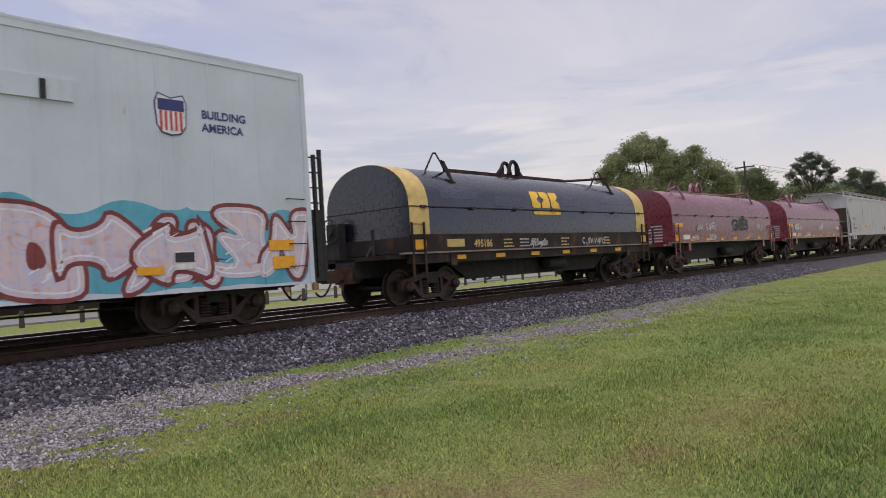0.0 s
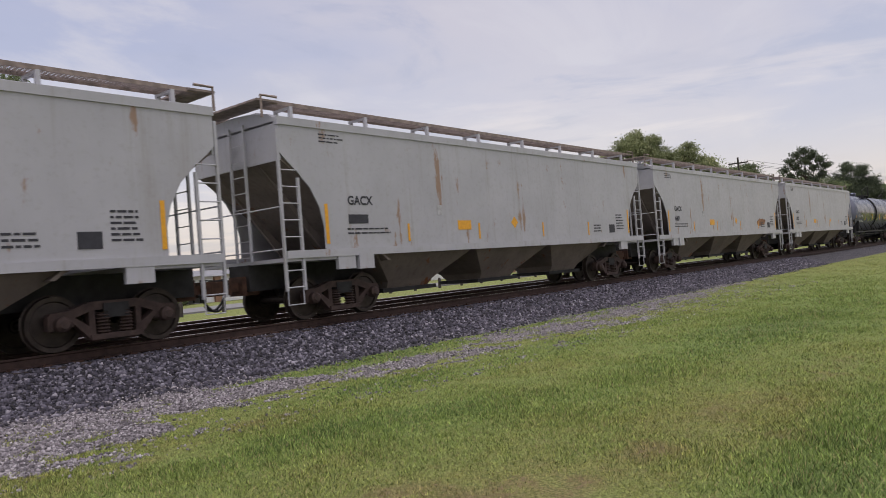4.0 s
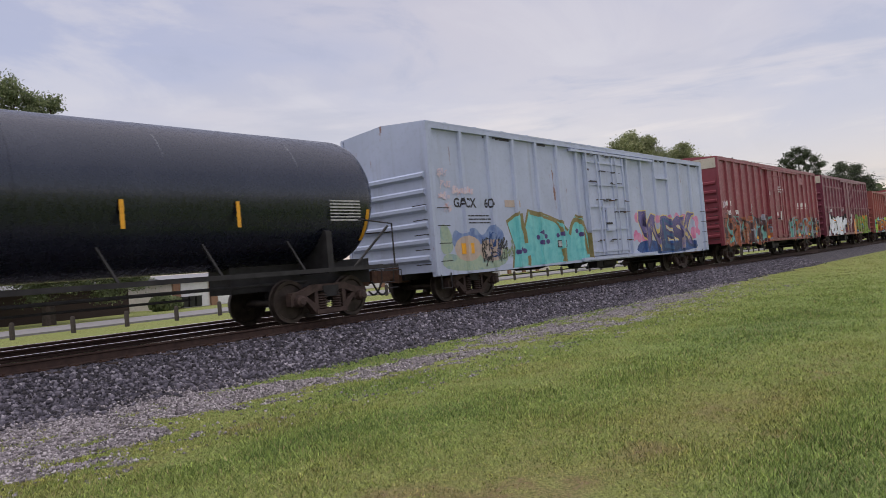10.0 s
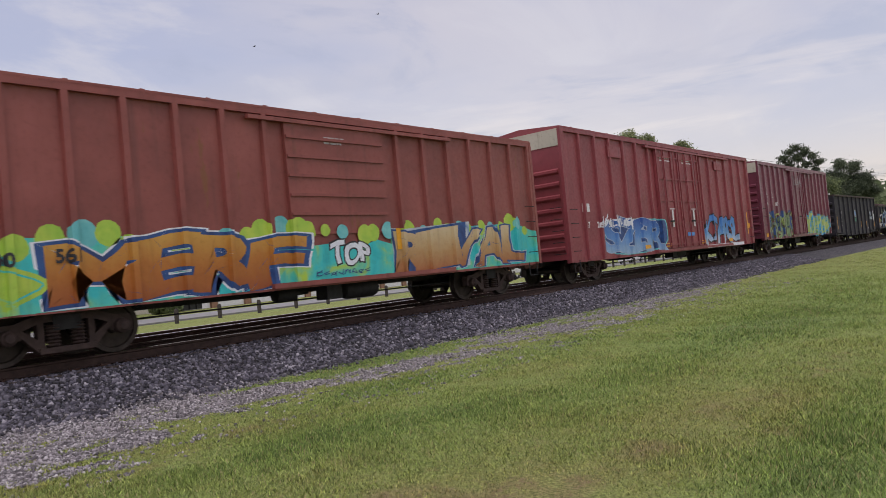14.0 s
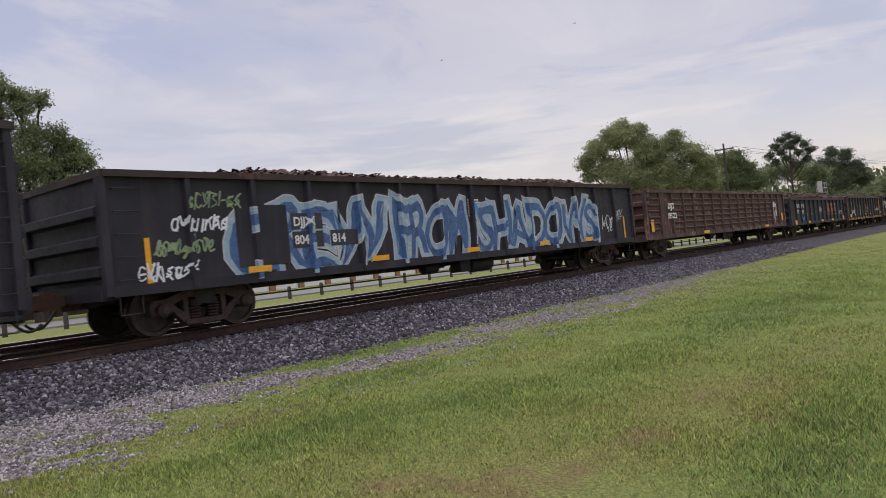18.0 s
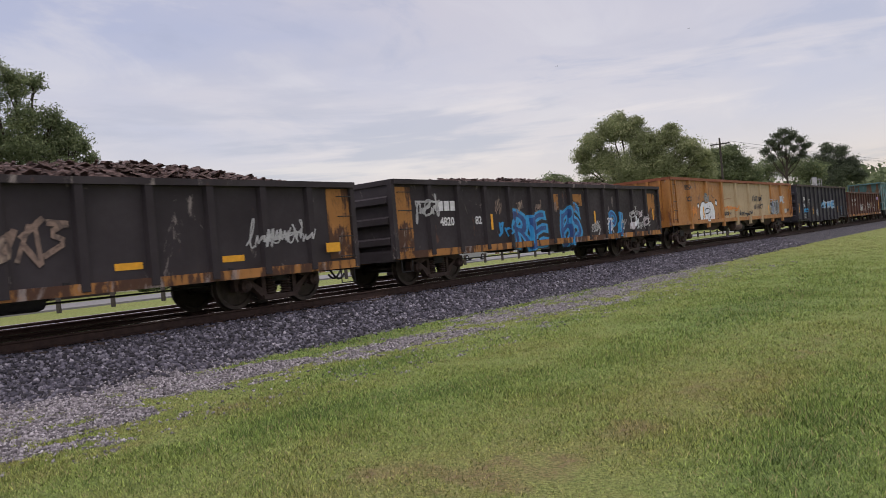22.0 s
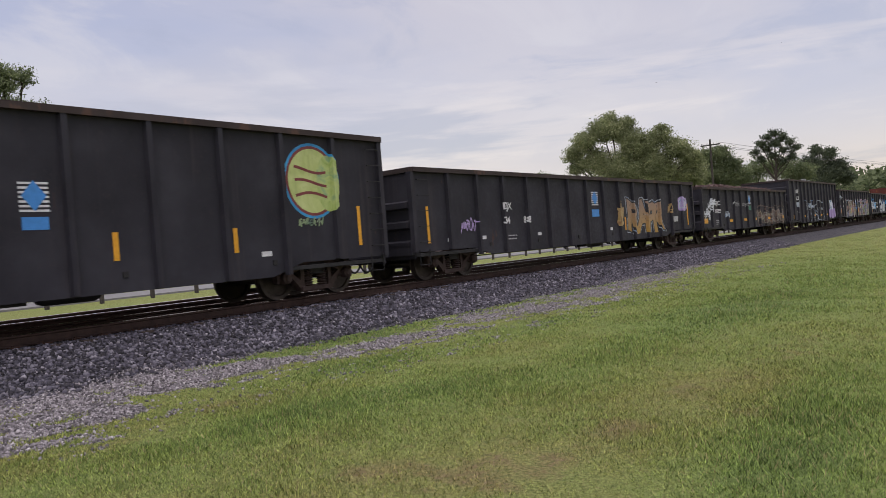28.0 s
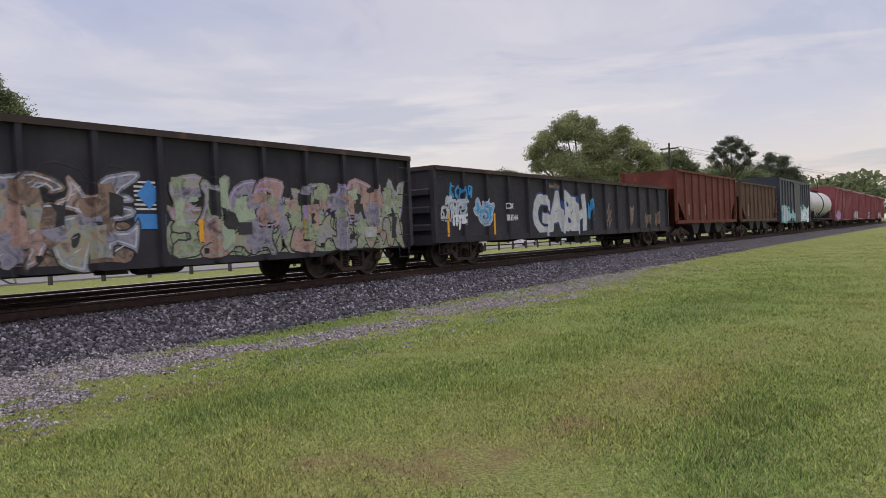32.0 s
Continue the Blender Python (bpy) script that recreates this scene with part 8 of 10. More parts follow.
# -- coil cars
COIL_SILL = car_paint("rusty_black_sill_paint", (0.026, 0.020, 0.020), 0.45, 0.6, 0.35, rust_color=(0.075, 0.040, 0.028))
FADED_NAVY = car_paint("faded_navy_panel_paint", (0.040, 0.044, 0.075), 0.0, 0.32, 0.2, dirty=0.1, gloss=0.6)
car = couple(coil_car(14.6, 12.9, COIL_BLACK, COIL_SILL, TAN, COIL_SILL, True), 12.2, 26.8, "black coil car with yellow end bands and rounded hood", "coil car")


def on_hood(name, polys, material, off=0.006, label=""):
    """Paint that follows the hood's curve."""
    bm, seen = bmesh.new(), {}
    for poly in split_tris(polys, 4):
        vs = []
        for p in poly:
            k = (round(p[0], 4), round(p[1], 4))
            if k not in seen:
                seen[k] = bm.verts.new((p[0], min(hood_y(p[1]), hood_y(p[1] + 0.02)) - off, p[1]))
            vs.append(seen[k])
        if len(set(vs)) == 3:
            bm.faces.new(vs)
    part(name, bm, material, car, label)


for a, b, z0, z1 in ((-5.2, -3.6, 2.62, 3.0), (-2.9, -1.5, 2.46, 2.75), (0.6, 2.0, 2.55, 2.95), (3.2, 4.6, 2.7, 3.1), (-4.6, -3.7, 1.95, 2.3), (-1.9, -1.3, 1.8, 2.2)):
    on_hood("faded_panel", [[(a, z0), (b, z0), (b, z1), (a, z1)]], FADED_NAVY, 0.003)
for k in range(3):
    x = -1.05 + 0.53 * k
    shape = [(x, 2.52), (x, 2.90), (x + 0.06, 2.96), (x + 0.46, 2.96), (x + 0.46, 2.82), (x + 0.30, 2.71), (x + 0.46, 2.60), (x + 0.46, 2.46), (x + 0.06, 2.46)]
    if k == 1:
        shape = [(2 * x + 0.46 - p, q) for p, q in shape[::-1]]
    on_hood("emblem", filled(shape), GOLD, 0.008, "golden emblem shape")
on_hood("emblem_bar", [[(-1.02, 2.26), (0.50, 2.26), (0.50, 2.36), (-1.02, 2.36)]], GOLD, 0.020)
bars(car, -5.15, 1.58, 0.9, 1, 0.20, 0.05, TAN, -1.513, 3)
words(car, "495186", TAN, -4.05, 1.36, 0.27, -1.513)
for k, x in enumerate((-2.7, -1.9, 0.35, 3.1)):
    bars(car, x, 1.56, 0.5, 3, 0.05, 0.045, TAN if k != 1 else GREYWHITE, -1.513, 4 + k)
tag(car, -1.4, 1.34, 0.9, 0.26, GREYWHITE, 6, -1.512)
tag(car, 1.6, 1.34, 1.5, 0.24, GREYWHITE, 5, -1.512)
for f, r, hl, sd in ((27.66, 42.26, 12.9, 20), (43.6, 58.2, 12.8, 30)):
    car = couple(coil_car(14.6, hl, COIL_RED, COIL_RED), f, r, "oxide red coil car with a rounded hood and scrawled tags" if sd == 20 else "oxide red coil car with a scuffed hood and white tags", "coil car")
    if sd == 20:
        tag(car, -4.0, 1.76, 0.7, 0.30, GREYWHITE, 21)
        tag(car, -2.9, 1.74, 1.2, 0.42, SP_WHITE, 22)
        fat_letters(car, "GRBES", 0.5, 2.7, 1.74, 2.26, ((0.150, SP_ICE, "letter_outline"), (0.115, SP_BLACK, "graffiti_letter")), 22, 0.0, 0.06, 1.0)
        tag(car, 3.9, 1.75, 0.9, 0.40, SP_WHITE, 23)
    else:
        tag(car, -5.0, 1.74, 1.5, 0.55, SP_WHITE, 31, thick=0.05)
        tag(car, 0.5, 1.74, 1.1, 0.46, SP_WHITE, 32, thick=0.05)
        tag(car, 4.9, 1.74, 0.9, 0.26, SP_WHITE, 33)
    bars(car, -5.55, 1.57, 0.75, 1, 0.19, 0.05, WHITE, -1.513, sd)
    words(car, "164542" if sd == 20 else "164481", WHITE, -4.65, 1.37, 0.24, -1.513)
    bars(car, -2.6, 1.56, 0.9, 3, 0.05, 0.04, WHITE, -1.513, sd + 1)
    bars(car, 2.4, 1.56, 1.1, 2, 0.05, 0.05, GREYWHITE, -1.513, sd + 2)
    plate(car, YELLOW, -hl / 2 + 0.25, -hl / 2 + 1.05, 1.90, 2.06, "warning_label")
    # notices on the end
    for k in range(6):
        block(car, "small_print", GREYWHITE, -hl / 2 - 0.046, -hl / 2 - 0.040, -1.05, -0.35 - 0.1 * (k % 3), 1.34 + 0.12 * k, 1.39 + 0.12 * k)

# -- covered hoppers
for k, (f, r, num) in enumerate(((59.5, 77.1, "6298"), (78.4, 95.15, "6741"), (96.4, 113.3, "6801"), (114.6, 131.9, "6822"))):
    L = r - f
    car = couple(covered_hopper(L, HOPPER_GREY, HOPPER_GRIME), f, r, "light grey covered hopper car with rust streaks and roof walks", "hopper car")
    words(car, "GACX", INK, -L / 2 + 1.85, 2.42, 0.27)
    if num != "6741":
        words(car, num, INK, -L / 2 + 1.85, 2.02, 0.27)
    else:
        bars(car, -L / 2 + 1.85, 2.2, 0.7, 1, 0.2, 0.1, INK, -1.517, 5)
    data_block(car, -L / 2 + 1.8, 1.90, INK, 40 + k, 1.5, 2)
    stripes(car, [-L / 2 + 1.22, L / 2 - 1.22], 2.0, 0.85, 0.09, -1.52)
    stripes(car, [-4.6, -1.8, 1.4, 4.2], 1.78, 0.42, 0.07, -1.52)
    plate(car, YELLOW, -2.7, -2.15, 1.82, 2.06, "warning_label")
    plate(car, GREYWHITE, -3.5, -3.3, 2.2, 2.45, "notice")
    plate(car, INK, L / 2 - 2.7, L / 2 - 2.3, 1.62, 1.90, "notice")
    bars(car, L / 2 - 2.15, 2.25, 0.55, 6, 0.05, 0.045, INK, -1.517, 50 + k)
    bars(car, L / 2 - 3.8, 1.9, 0.6, 3, 0.05, 0.045, INK, -1.517, 60 + k)
    bars(car, -L / 2 + 1.15, 3.92, 0.7, 3, 0.035, 0.04, INK, -1.517, 70 + k)
    bm = bmesh.new()
    c = -1.0 + 0.9 * k
    prism(bm, [(c - 0.17, 2.0), (c, 2.17), (c + 0.17, 2.0), (c, 1.83)], -1.521, -1.517)
    part("diamond_notice", bm, YELLOW, car)
    if k == 2:
        for q, (x, z, a, h) in enumerate(((4.7, 1.92, 0.66, 0.17), (4.4, 1.86, 0.42, 0.15), (5.1, 1.96, 0.36, 0.12))):
            painted("rust_scab", car, filled([(px, pz + 0.03 * math.sin(13 * px)) for px, pz in oval(x, z, a, h)]), SCAB, 0, y=-1.5185 - 0.0006 * q)
    block(car, "brake_wheel_box", HOPPER_GREY, -L / 2 + 2.05, -L / 2 + 2.5, -1.56, -1.45, 1.0, 1.34)

# -- tank cars
for k, (f, r, num, paint) in enumerate(((133.3, 151.3, "ADMX  28493", TANK_SPILL), (152.0, 170.0, "ADMX  28137", TANK_GREY), (170.8, 188.5, "GAMX25096", TANK_BLACK))):
    L = r - f
    car = couple(tank_car(L, paint, paint, STEEL), f, r, "black tank car with a tarry spill down its barrel" if k == 0 else "grey-black tank car with a tarry spill below its hatch" if k == 1 else "glossy black tank car with sprayed figures on its head", "tank car")
    words(car, num, WHITE if k == 2 else GREYWHITE, -L / 2 + 1.7, 2.2 if k < 2 else 2.1, 0.30 if k < 2 else 0.34, -1.43)
    for x in (-5.0, -1.87, 1.3, 4.4) if k < 2 else (-4.6, -1.0, 2.1, 4.4):
        stripes(car, [x], 2.25, 0.5, 0.08, -1.47)
    for s in (-1, 1):
        bm = bmesh.new()
        q = [(s * (L / 2 - 0.98), -1.47 * math.cos(a), 2.68 + 1.47 * math.sin(a)) for a in [radians(d) for d in range(-42, -6, 6)]]
        for a, b in zip(q, q[1:]):
            v = [bm.verts.new(p) for p in (a, b, (b[0] + 0.10, *b[1:]), (a[0] + 0.10, *a[1:]))]
            bm.faces.new(v)
        part("reflector", bm, YELLOW, car)
    for j in range(7):
        block(car, "small_print", GREYWHITE, L / 2 - 2.1, L / 2 - 1.2, -1.472 + 0.004 * abs(j - 4), -1.455, 2.12 + 0.07 * j, 2.15 + 0.07 * j)
    bars(car, -L / 2 + 2.0, 1.98, 1.6, 2, 0.05, 0.05, GREYWHITE, -1.36, 80 + k)
    if k == 0:
        tag(car, 3.2, 2.05, 1.6, 0.35, SP_GOLD, 81, -1.44, 0.05)
    if k == 2:
        tag(car, -7.1, 2.0, 2.7, 0.8, SP_MINT, 82, -1.43, 0.03)
        # flat figures sprayed on the front head
        for name, mat, y0, z0, w, h in (("sprayed_patch", SP_PINKY, -0.35, 2.75, 0.36, 0.85), ("sprayed_patch", SP_AQUA, -0.35, 3.15, 0.20, 0.24), ("sprayed_patch", SP_WHITE, -0.82, 3.05, 0.34, 0.36), ("sprayed_patch", SP_WHITE, -0.80, 2.45, 0.12, 0.6), ("sprayed_patch", SP_YLIME, -0.40, 2.45, 0.26, 0.2), ("sprayed_patch", SP_AQUA, -0.36, 2.25, 0.1, 0.25)):
            bm = bmesh.new()
            ring = []
            for i in range(14):
                a = 6.2832 * i / 14
                yy, zz = y0 + w / 2 * math.cos(a), z0 + h / 2 * math.sin(a)
                rr = math.hypot(yy, zz - 2.68) / 1.46
                ring.append(bm.verts.new((-(L / 2 - 0.98) - 0.72 * math.sqrt(max(0.02, 1 - rr * rr)) - 0.02, yy, zz)))
            bm.faces.new(ring)
            part(name, bm, mat, car)

# -- white box car
SP_AQUA_DIM = spray_mat("dull_blue_spray", [(0.03, 0.08, 0.18), (0.06, 0.14, 0.26)], 2.0)
car = couple(boxcar(18.86, 4.66, 0.72, OLD_WHITE, 16, (-1.4, 1.5, "plug")), 189.77, 208.63, "chipped white box car with turquoise and violet graffiti", "box car")
words(car, "GACX", INK, -8.5, 2.46, 0.34)
words(car, "604", INK, -7.15, 2.46, 0.34)
data_block(car, -7.9, 2.25, INK, 90, 1.2, 3)
SP_SEA_BLUE = spray_mat("slate_blue_spray", [(0.10, 0.16, 0.36), (0.18, 0.26, 0.46), (0.26, 0.34, 0.46)], 3)
SP_KHAKI = spray_mat("khaki_spray", [(0.17, 0.15, 0.05), (0.25, 0.20, 0.09)])
SP_PLUM = spray_mat("dark_plum_spray", [(0.05, 0.03, 0.14), (0.09, 0.06, 0.20)])
SP_MEADOW = spray_mat("pale_green_spray", [(0.26, 0.36, 0.30), (0.34, 0.42, 0.32), (0.20, 0.32, 0.34)], 3)
SP_SKIN = spray_mat("tan_spray", [(0.48, 0.38, 0.30), (0.40, 0.34, 0.32)], 3)
field = [(-6.10, 2.02), (-5.45, 2.30), (-5.25, 1.75), (-4.92, 2.36), (-3.9, 2.22), (-3.2, 2.02), (-2.75, 1.72), (-2.2, 2.22), (-1.75, 2.10), (-1.45, 1.55), (-1.42, 0.80), (-5.95, 0.735), (-5.80, 1.30)]
painted("letter_outline", car, filled([(x + 0.07 * (1 if x > -3.5 else -1), z + (0.07 if z > 1 else 0.0)) for x, z in field]), SP_KHAKI, 0.004)
painted("graffiti_letter", car, filled(field), SP_CYAN, 0.006)
for d, w, arc in ((0.0, 0.20, [(-5.36, 2.30), (-5.34, 1.95), (-5.22, 1.75), (-5.20, 1.42)]), (0.001, 0.09, [(-4.90, 2.32), (-4.0, 2.18), (-3.4, 2.06), (-3.12, 1.78), (-3.15, 1.60)]), (0.002, 0.17, [(-3.14, 1.20), (-3.08, 0.95), (-3.10, 0.78)]), (0.003, 0.15, [(-2.62, 1.62), (-2.40, 2.05), (-2.02, 2.14), (-1.66, 1.80), (-1.60, 1.35), (-1.50, 0.95)]), (0.004, 0.16, [(-5.12, 1.05), (-5.10, 0.90), (-5.14, 0.76)])):
    painted("sprayed_line", car, band(rounded(arc, 2, False), w), SP_KHAKI, 0.0075 + d)
for k, (x, z) in enumerate(((-4.52, 1.58), (-4.30, 1.72), (-4.08, 1.60), (-3.98, 1.44), (-4.36, 1.42), (-5.50, 1.25), (-5.70, 1.18), (-5.32, 1.20), (-3.36, 1.62), (-3.10, 1.66), (-2.14, 1.74), (-1.92, 1.62))):
    painted("sprayed_dot", car, filled(oval(x, z, 0.10 + 0.02 * (k % 2), 0.075, n=12)), SP_PLUM, 0.009)
plate(car, INK, -3.42, -2.86, 1.24, 1.46, "notice", SIDE[car][0] - 0.012)
plate(car, GREYWHITE, -3.38, -2.90, 1.27, 1.43, "notice", SIDE[car][0] - 0.014)
# mixed sprayed shapes about the yellow plate
painted("sprayed_patch", car, filled(rounded([(-9.15, 0.78), (-9.1, 1.3), (-8.2, 1.15), (-7.2, 1.5), (-6.25, 1.4), (-6.2, 0.76)], 2)), SP_MEADOW, 0.004)
painted("sprayed_patch", car, filled(rounded([(-9.2, 1.2), (-9.15, 2.05), (-8.75, 1.95), (-8.6, 1.3)], 2)), SP_MEADOW, 0.0045)
painted("sprayed_patch", car, filled(rounded([(-8.75, 1.35), (-8.6, 1.92), (-8.2, 1.70), (-7.7, 1.98), (-7.35, 1.62), (-6.9, 2.05), (-6.3, 1.80), (-6.4, 1.45), (-7.4, 1.25)], 2)), SP_SEA_BLUE, 0.005)
painted("sprayed_patch", car, filled(oval(-8.02, 1.36, 0.58, 0.34)), SP_SKIN, 0.0056)
painted("sprayed_patch", car, filled(oval(-7.0, 1.28, 0.55, 0.30)), SP_SKIN, 0.0058)
for k in range(7):
    tag(car, -7.45 + 0.36 * (k % 4), 0.95 + 0.34 * (k // 4) + 0.12 * (k % 2), 0.5, 0.38, (SP_BLACK, SP_DEEP, SP_BLACK, SP_MINT)[k % 4], 921 + k, thick=0.035)
for k in range(4):
    tag(car, -9.12 + 0.1 * (k % 2), 3.25 - 0.30 * k, 0.42, 0.24, SP_PALE, 931 + k, thick=0.03)
tag(car, -8.55, 2.82, 0.9, 0.22, SP_PALE, 936, thick=0.05)
plate(car, SP_SKIN, -6.15, -5.35, 2.48, 2.68, "faded_patch", SIDE[car][0] - 0.002)
SP_SUN = spray_mat("pale_yellow_spray", [(0.60, 0.48, 0.14), (0.66, 0.56, 0.22)])
SP_NIGHT = spray_mat("navy_violet_spray", [(0.02, 0.05, 0.12), (0.06, 0.05, 0.14), (0.13, 0.11, 0.28)], 2.0, fade=(0.8, 2.2))
blobs(car, 2.0, 3.3, 1.5, 5, (SP_PINKY,), 94)
blobs(car, 2.2, 8.8, 2.05, 15, (SP_PINKY,), 95)
blobs(car, 7.9, 8.8, 1.55, 4, (SP_PINKY,), 96)
painted("graffiti_ground", car, filled(rounded([(2.1, 0.74), (8.5, 0.76), (8.3, 1.25), (5.2, 1.2), (2.6, 1.35)], 2)), SP_DEEP, 0.0042)
fat_letters(car, "WESK", 2.7, 7.9, 0.86, 2.15, ((0.14, SP_SUN, "letter_outline"), (0.10, SP_NIGHT, "graffiti_letter"), (-0.004, (SP_WINE, SP_AQUA_DIM, SP_NIGHT), "letter_core")), 93, 0.08, 0.07, 1.05)
plate(car, YELLOW, -0.8, -0.3, 1.28, 1.44, "reflector", -1.53)
plate(car, YELLOW, -8.32, -7.78, 1.22, 1.50, "reflector", SIDE[car][0] - 0.010)
block(car, "door_chute", OLD_WHITE, -0.2, 0.35, -1.62, -1.54, 1.7, 2.5)
block(car, "side_hatch", OLD_WHITE, 4.3, 5.6, -1.55, -1.47, 3.7, 3.78)
for k in range(34):
    rnd = random.Random(970 + k)
    x = round(rnd.uniform(-9.2, 9.2), 2)
    block(car, "paint_chip", INK, x, x + rnd.choice((0.12, 0.3, 0.7)), SIDE[car][0] - 0.010, SIDE[car][0] - 0.001, 4.42 - rnd.choice((0.0, 0.03)), 4.46)
for k in range(64):
    rnd = random.Random(900 + k)
    x, z = rnd.uniform(-1.3, 1.4), rnd.choice((1.35, 2.35, 2.75, 3.35, 3.75, 4.30)) + rnd.uniform(-0.03, 0.03)
    block(car, "paint_chip", INK if k % 3 else RUSTY, round(x, 2), round(x, 2) + rnd.choice((0.1, 0.2, 0.35)), -1.596, -1.576, z, z + rnd.choice((0.015, 0.03, 0.045)))

# -- red box car
car = couple(boxcar(18.75, 5.11, 0.85, BOX_RED, 18, (-1.75, 1.65, "plug"), BOX_RED), 210.93, 229.68, "red box car with rust and jade graffiti along its foot", "box car")
block(car, "end_header", CREAM, -9.44, -9.385, -1.45, 1.45, 4.55, 5.02)
bars(car, -8.45, 2.98, 1.0, 1, 0.24, 0.1, WHITE, SIDE[car][0] - 0.001, 100)
words(car, "761", WHITE, -8.45, 2.30, 0.32)
words(car, "988", WHITE, -7.25, 2.30, 0.32)
for k in range(4):
    bm = bmesh.new()
    x = 4.45 + 0.82 * k
    prism(bm, [(x, 2.80), (x + 0.12, 3.05), (x + 0.62, 3.05), (x + 0.50, 2.80)], SIDE[car][0] - 0.006, SIDE[car][0] - 0.001)
    prism(bm, [(x - 0.04, 2.70), (x - 0.01, 2.75), (x + 0.55, 2.75), (x + 0.52, 2.70)], SIDE[car][0] - 0.006, SIDE[car][0] - 0.001)
    part("emblem", bm, WHITE, car, "white slanting emblem shape")
SP_EMBER = spray_mat("ember_orange_spray", [(0.20, 0.055, 0.035), (0.34, 0.12, 0.06), (0.24, 0.07, 0.04)], 3)
SP_SOOT = spray_mat("soot_maroon_spray", [(0.045, 0.022, 0.030), (0.085, 0.035, 0.042)], 3)
SP_JADE = spray_mat("jade_spray", [(0.10, 0.28, 0.26), (0.20, 0.40, 0.38)], 3)
SP_MIST = spray_mat("misty_lilac_spray", [(0.22, 0.22, 0.30), (0.34, 0.36, 0.44)], 3)
flames(car, -9.2, -1.75, 0.86, 2.15, 34, (SP_SOOT, SP_EMBER), 102, 0.42)
flames(car, -9.2, -1.75, 0.86, 2.35, 46, (SP_EMBER, SP_SOOT, SP_EMBER, SP_JADE, SP_SOOT, SP_MIST), 108, 0.24)
flames(car, -9.2, -1.6, 0.86, 2.3, 30, (SP_JADE, SP_MIST, SP_EMBER, SP_TEAL), 109, 0.13)
flames(car, 1.9, 9.2, 0.86, 2.15, 30, (SP_SOOT, SP_EMBER, SP_JADE), 103, 0.40)
flames(car, 1.9, 9.2, 0.86, 2.3, 52, (SP_EMBER, SP_MIST, SP_SOOT, SP_JADE, SP_MIST, SP_SOOT), 98, 0.20)
flames(car, 1.9, 9.2, 0.86, 2.2, 30, (SP_MIST, SP_JADE, SP_ICE), 99, 0.10)
tag(car, -5.0, 2.3, 0.5, 0.6, GREYWHITE, 104)
tag(car, -9.2, 2.6, 0.6, 0.5, SP_PALE, 105)
for k, line in enumerate(("CLOSE AND LOCK", "BOTH DOORS BEFORE", "MOVING CAR")):
    words(car, line, WHITE, 0.02 + 0.08 * (k != 1), 3.84 - 0.13 * k, 0.115, -1.594)
bars(car, -1.5, 3.7, 0.3, 3, 0.06, 0.05, WHITE, -1.542, 107)
plate(car, WHITE, 0.2, 0.4, 2.0, 2.5, "notice", -1.60)
plate(car, WHITE, -0.5, -0.3, 2.25, 2.45, "notice", -1.60)
for x in (-8.3, -4.2, -2.2, 4.2, 6.6, 8.4):
    plate(car, YELLOW, x, x + 0.45, 1.02, 1.16, "reflector", SIDE[car][0] - 0.012)
plate(car, YELLOW, 8.4, 8.85, 1.3, 1.5, "reflector", SIDE[car][0] - 0.012)
block(car, "side_hatch", BOX_RED, 5.0, 5.9, -1.53, -1.46, 4.2, 4.65)

# -- maroon box car with horizontal bands
SP_LEAF_SPRAY = spray_mat("leaf_green_spray", [(0.14, 0.26, 0.05), (0.20, 0.34, 0.07), (0.24, 0.30, 0.10)], 3)
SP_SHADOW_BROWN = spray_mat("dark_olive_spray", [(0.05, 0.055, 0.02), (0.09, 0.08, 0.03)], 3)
car = couple(boxcar(15.86, 5.13, 0.85, BOX_MAROON, 17, (-1.5, 1.7, "plug"), bands=(2.86, 4.32)), 231.65, 247.51, "maroon box car with white and green graffiti along its foot", "box car")
block(car, "end_header", CREAM, -8.0, -7.945, -1.45, 1.45, 4.55, 5.04)
words(car, "UC", WHITE, -6.75, 2.52, 0.30)
words(car, "RY", WHITE, -5.95, 2.52, 0.30)
fat_letters(car, "ABOIM", -6.9, -1.75, 0.92, 2.15, ((0.17, SP_BLACK, "letter_outline"), (0.085, SP_WHITE, "graffiti_letter")), 110, -0.05, 0.08, 1.1)
for x, z, w in ((-5.3, 2.0, 0.5), (-4.6, 1.1, 0.35), (-3.6, 1.5, 0.45), (-2.9, 1.05, 0.4), (-3.2, 1.25, 0.3)):
    painted("sprayed_dash", car, [[(x, z), (x + w, z - 0.16), (x + w, z - 0.09), (x, z + 0.07)]], SP_ORANGE, 0.0075)
flames(car, 1.25, 2.6, 0.86, 2.1, 14, (SP_ORANGE, SP_AMBER), 111, 0.25)
flames(car, 2.2, 7.7, 1.5, 2.4, 16, (SP_ORANGE, SP_LEAF_SPRAY), 117, 0.18)
fat_letters(car, "PUSHER", 1.9, 7.6, 0.88, 2.2, ((0.13, SP_BLACK, "letter_outline"), (0.10, SP_LEAF_SPRAY, "graffiti_letter"), (0.005, SP_GREEN, "letter_core")), 118, 0.0, 0.08, 1.12)
rnd = random.Random(119)
for k in range(34):
    x, z = rnd.uniform(1.9, 7.6), rnd.uniform(0.95, 2.2)
    painted("sprayed_dab", car, filled([(x + 0.06 * math.cos(0.785 * q), z + 0.07 * math.sin(0.785 * q)) for q in range(8)]), (SP_AQUA, SP_SHADOW_BROWN, SP_SHADOW_BROWN)[k % 3], 0.0085)
tag(car, -1.0, 1.5, 1.2, 0.6, SP_WHITE, 112, -1.60)
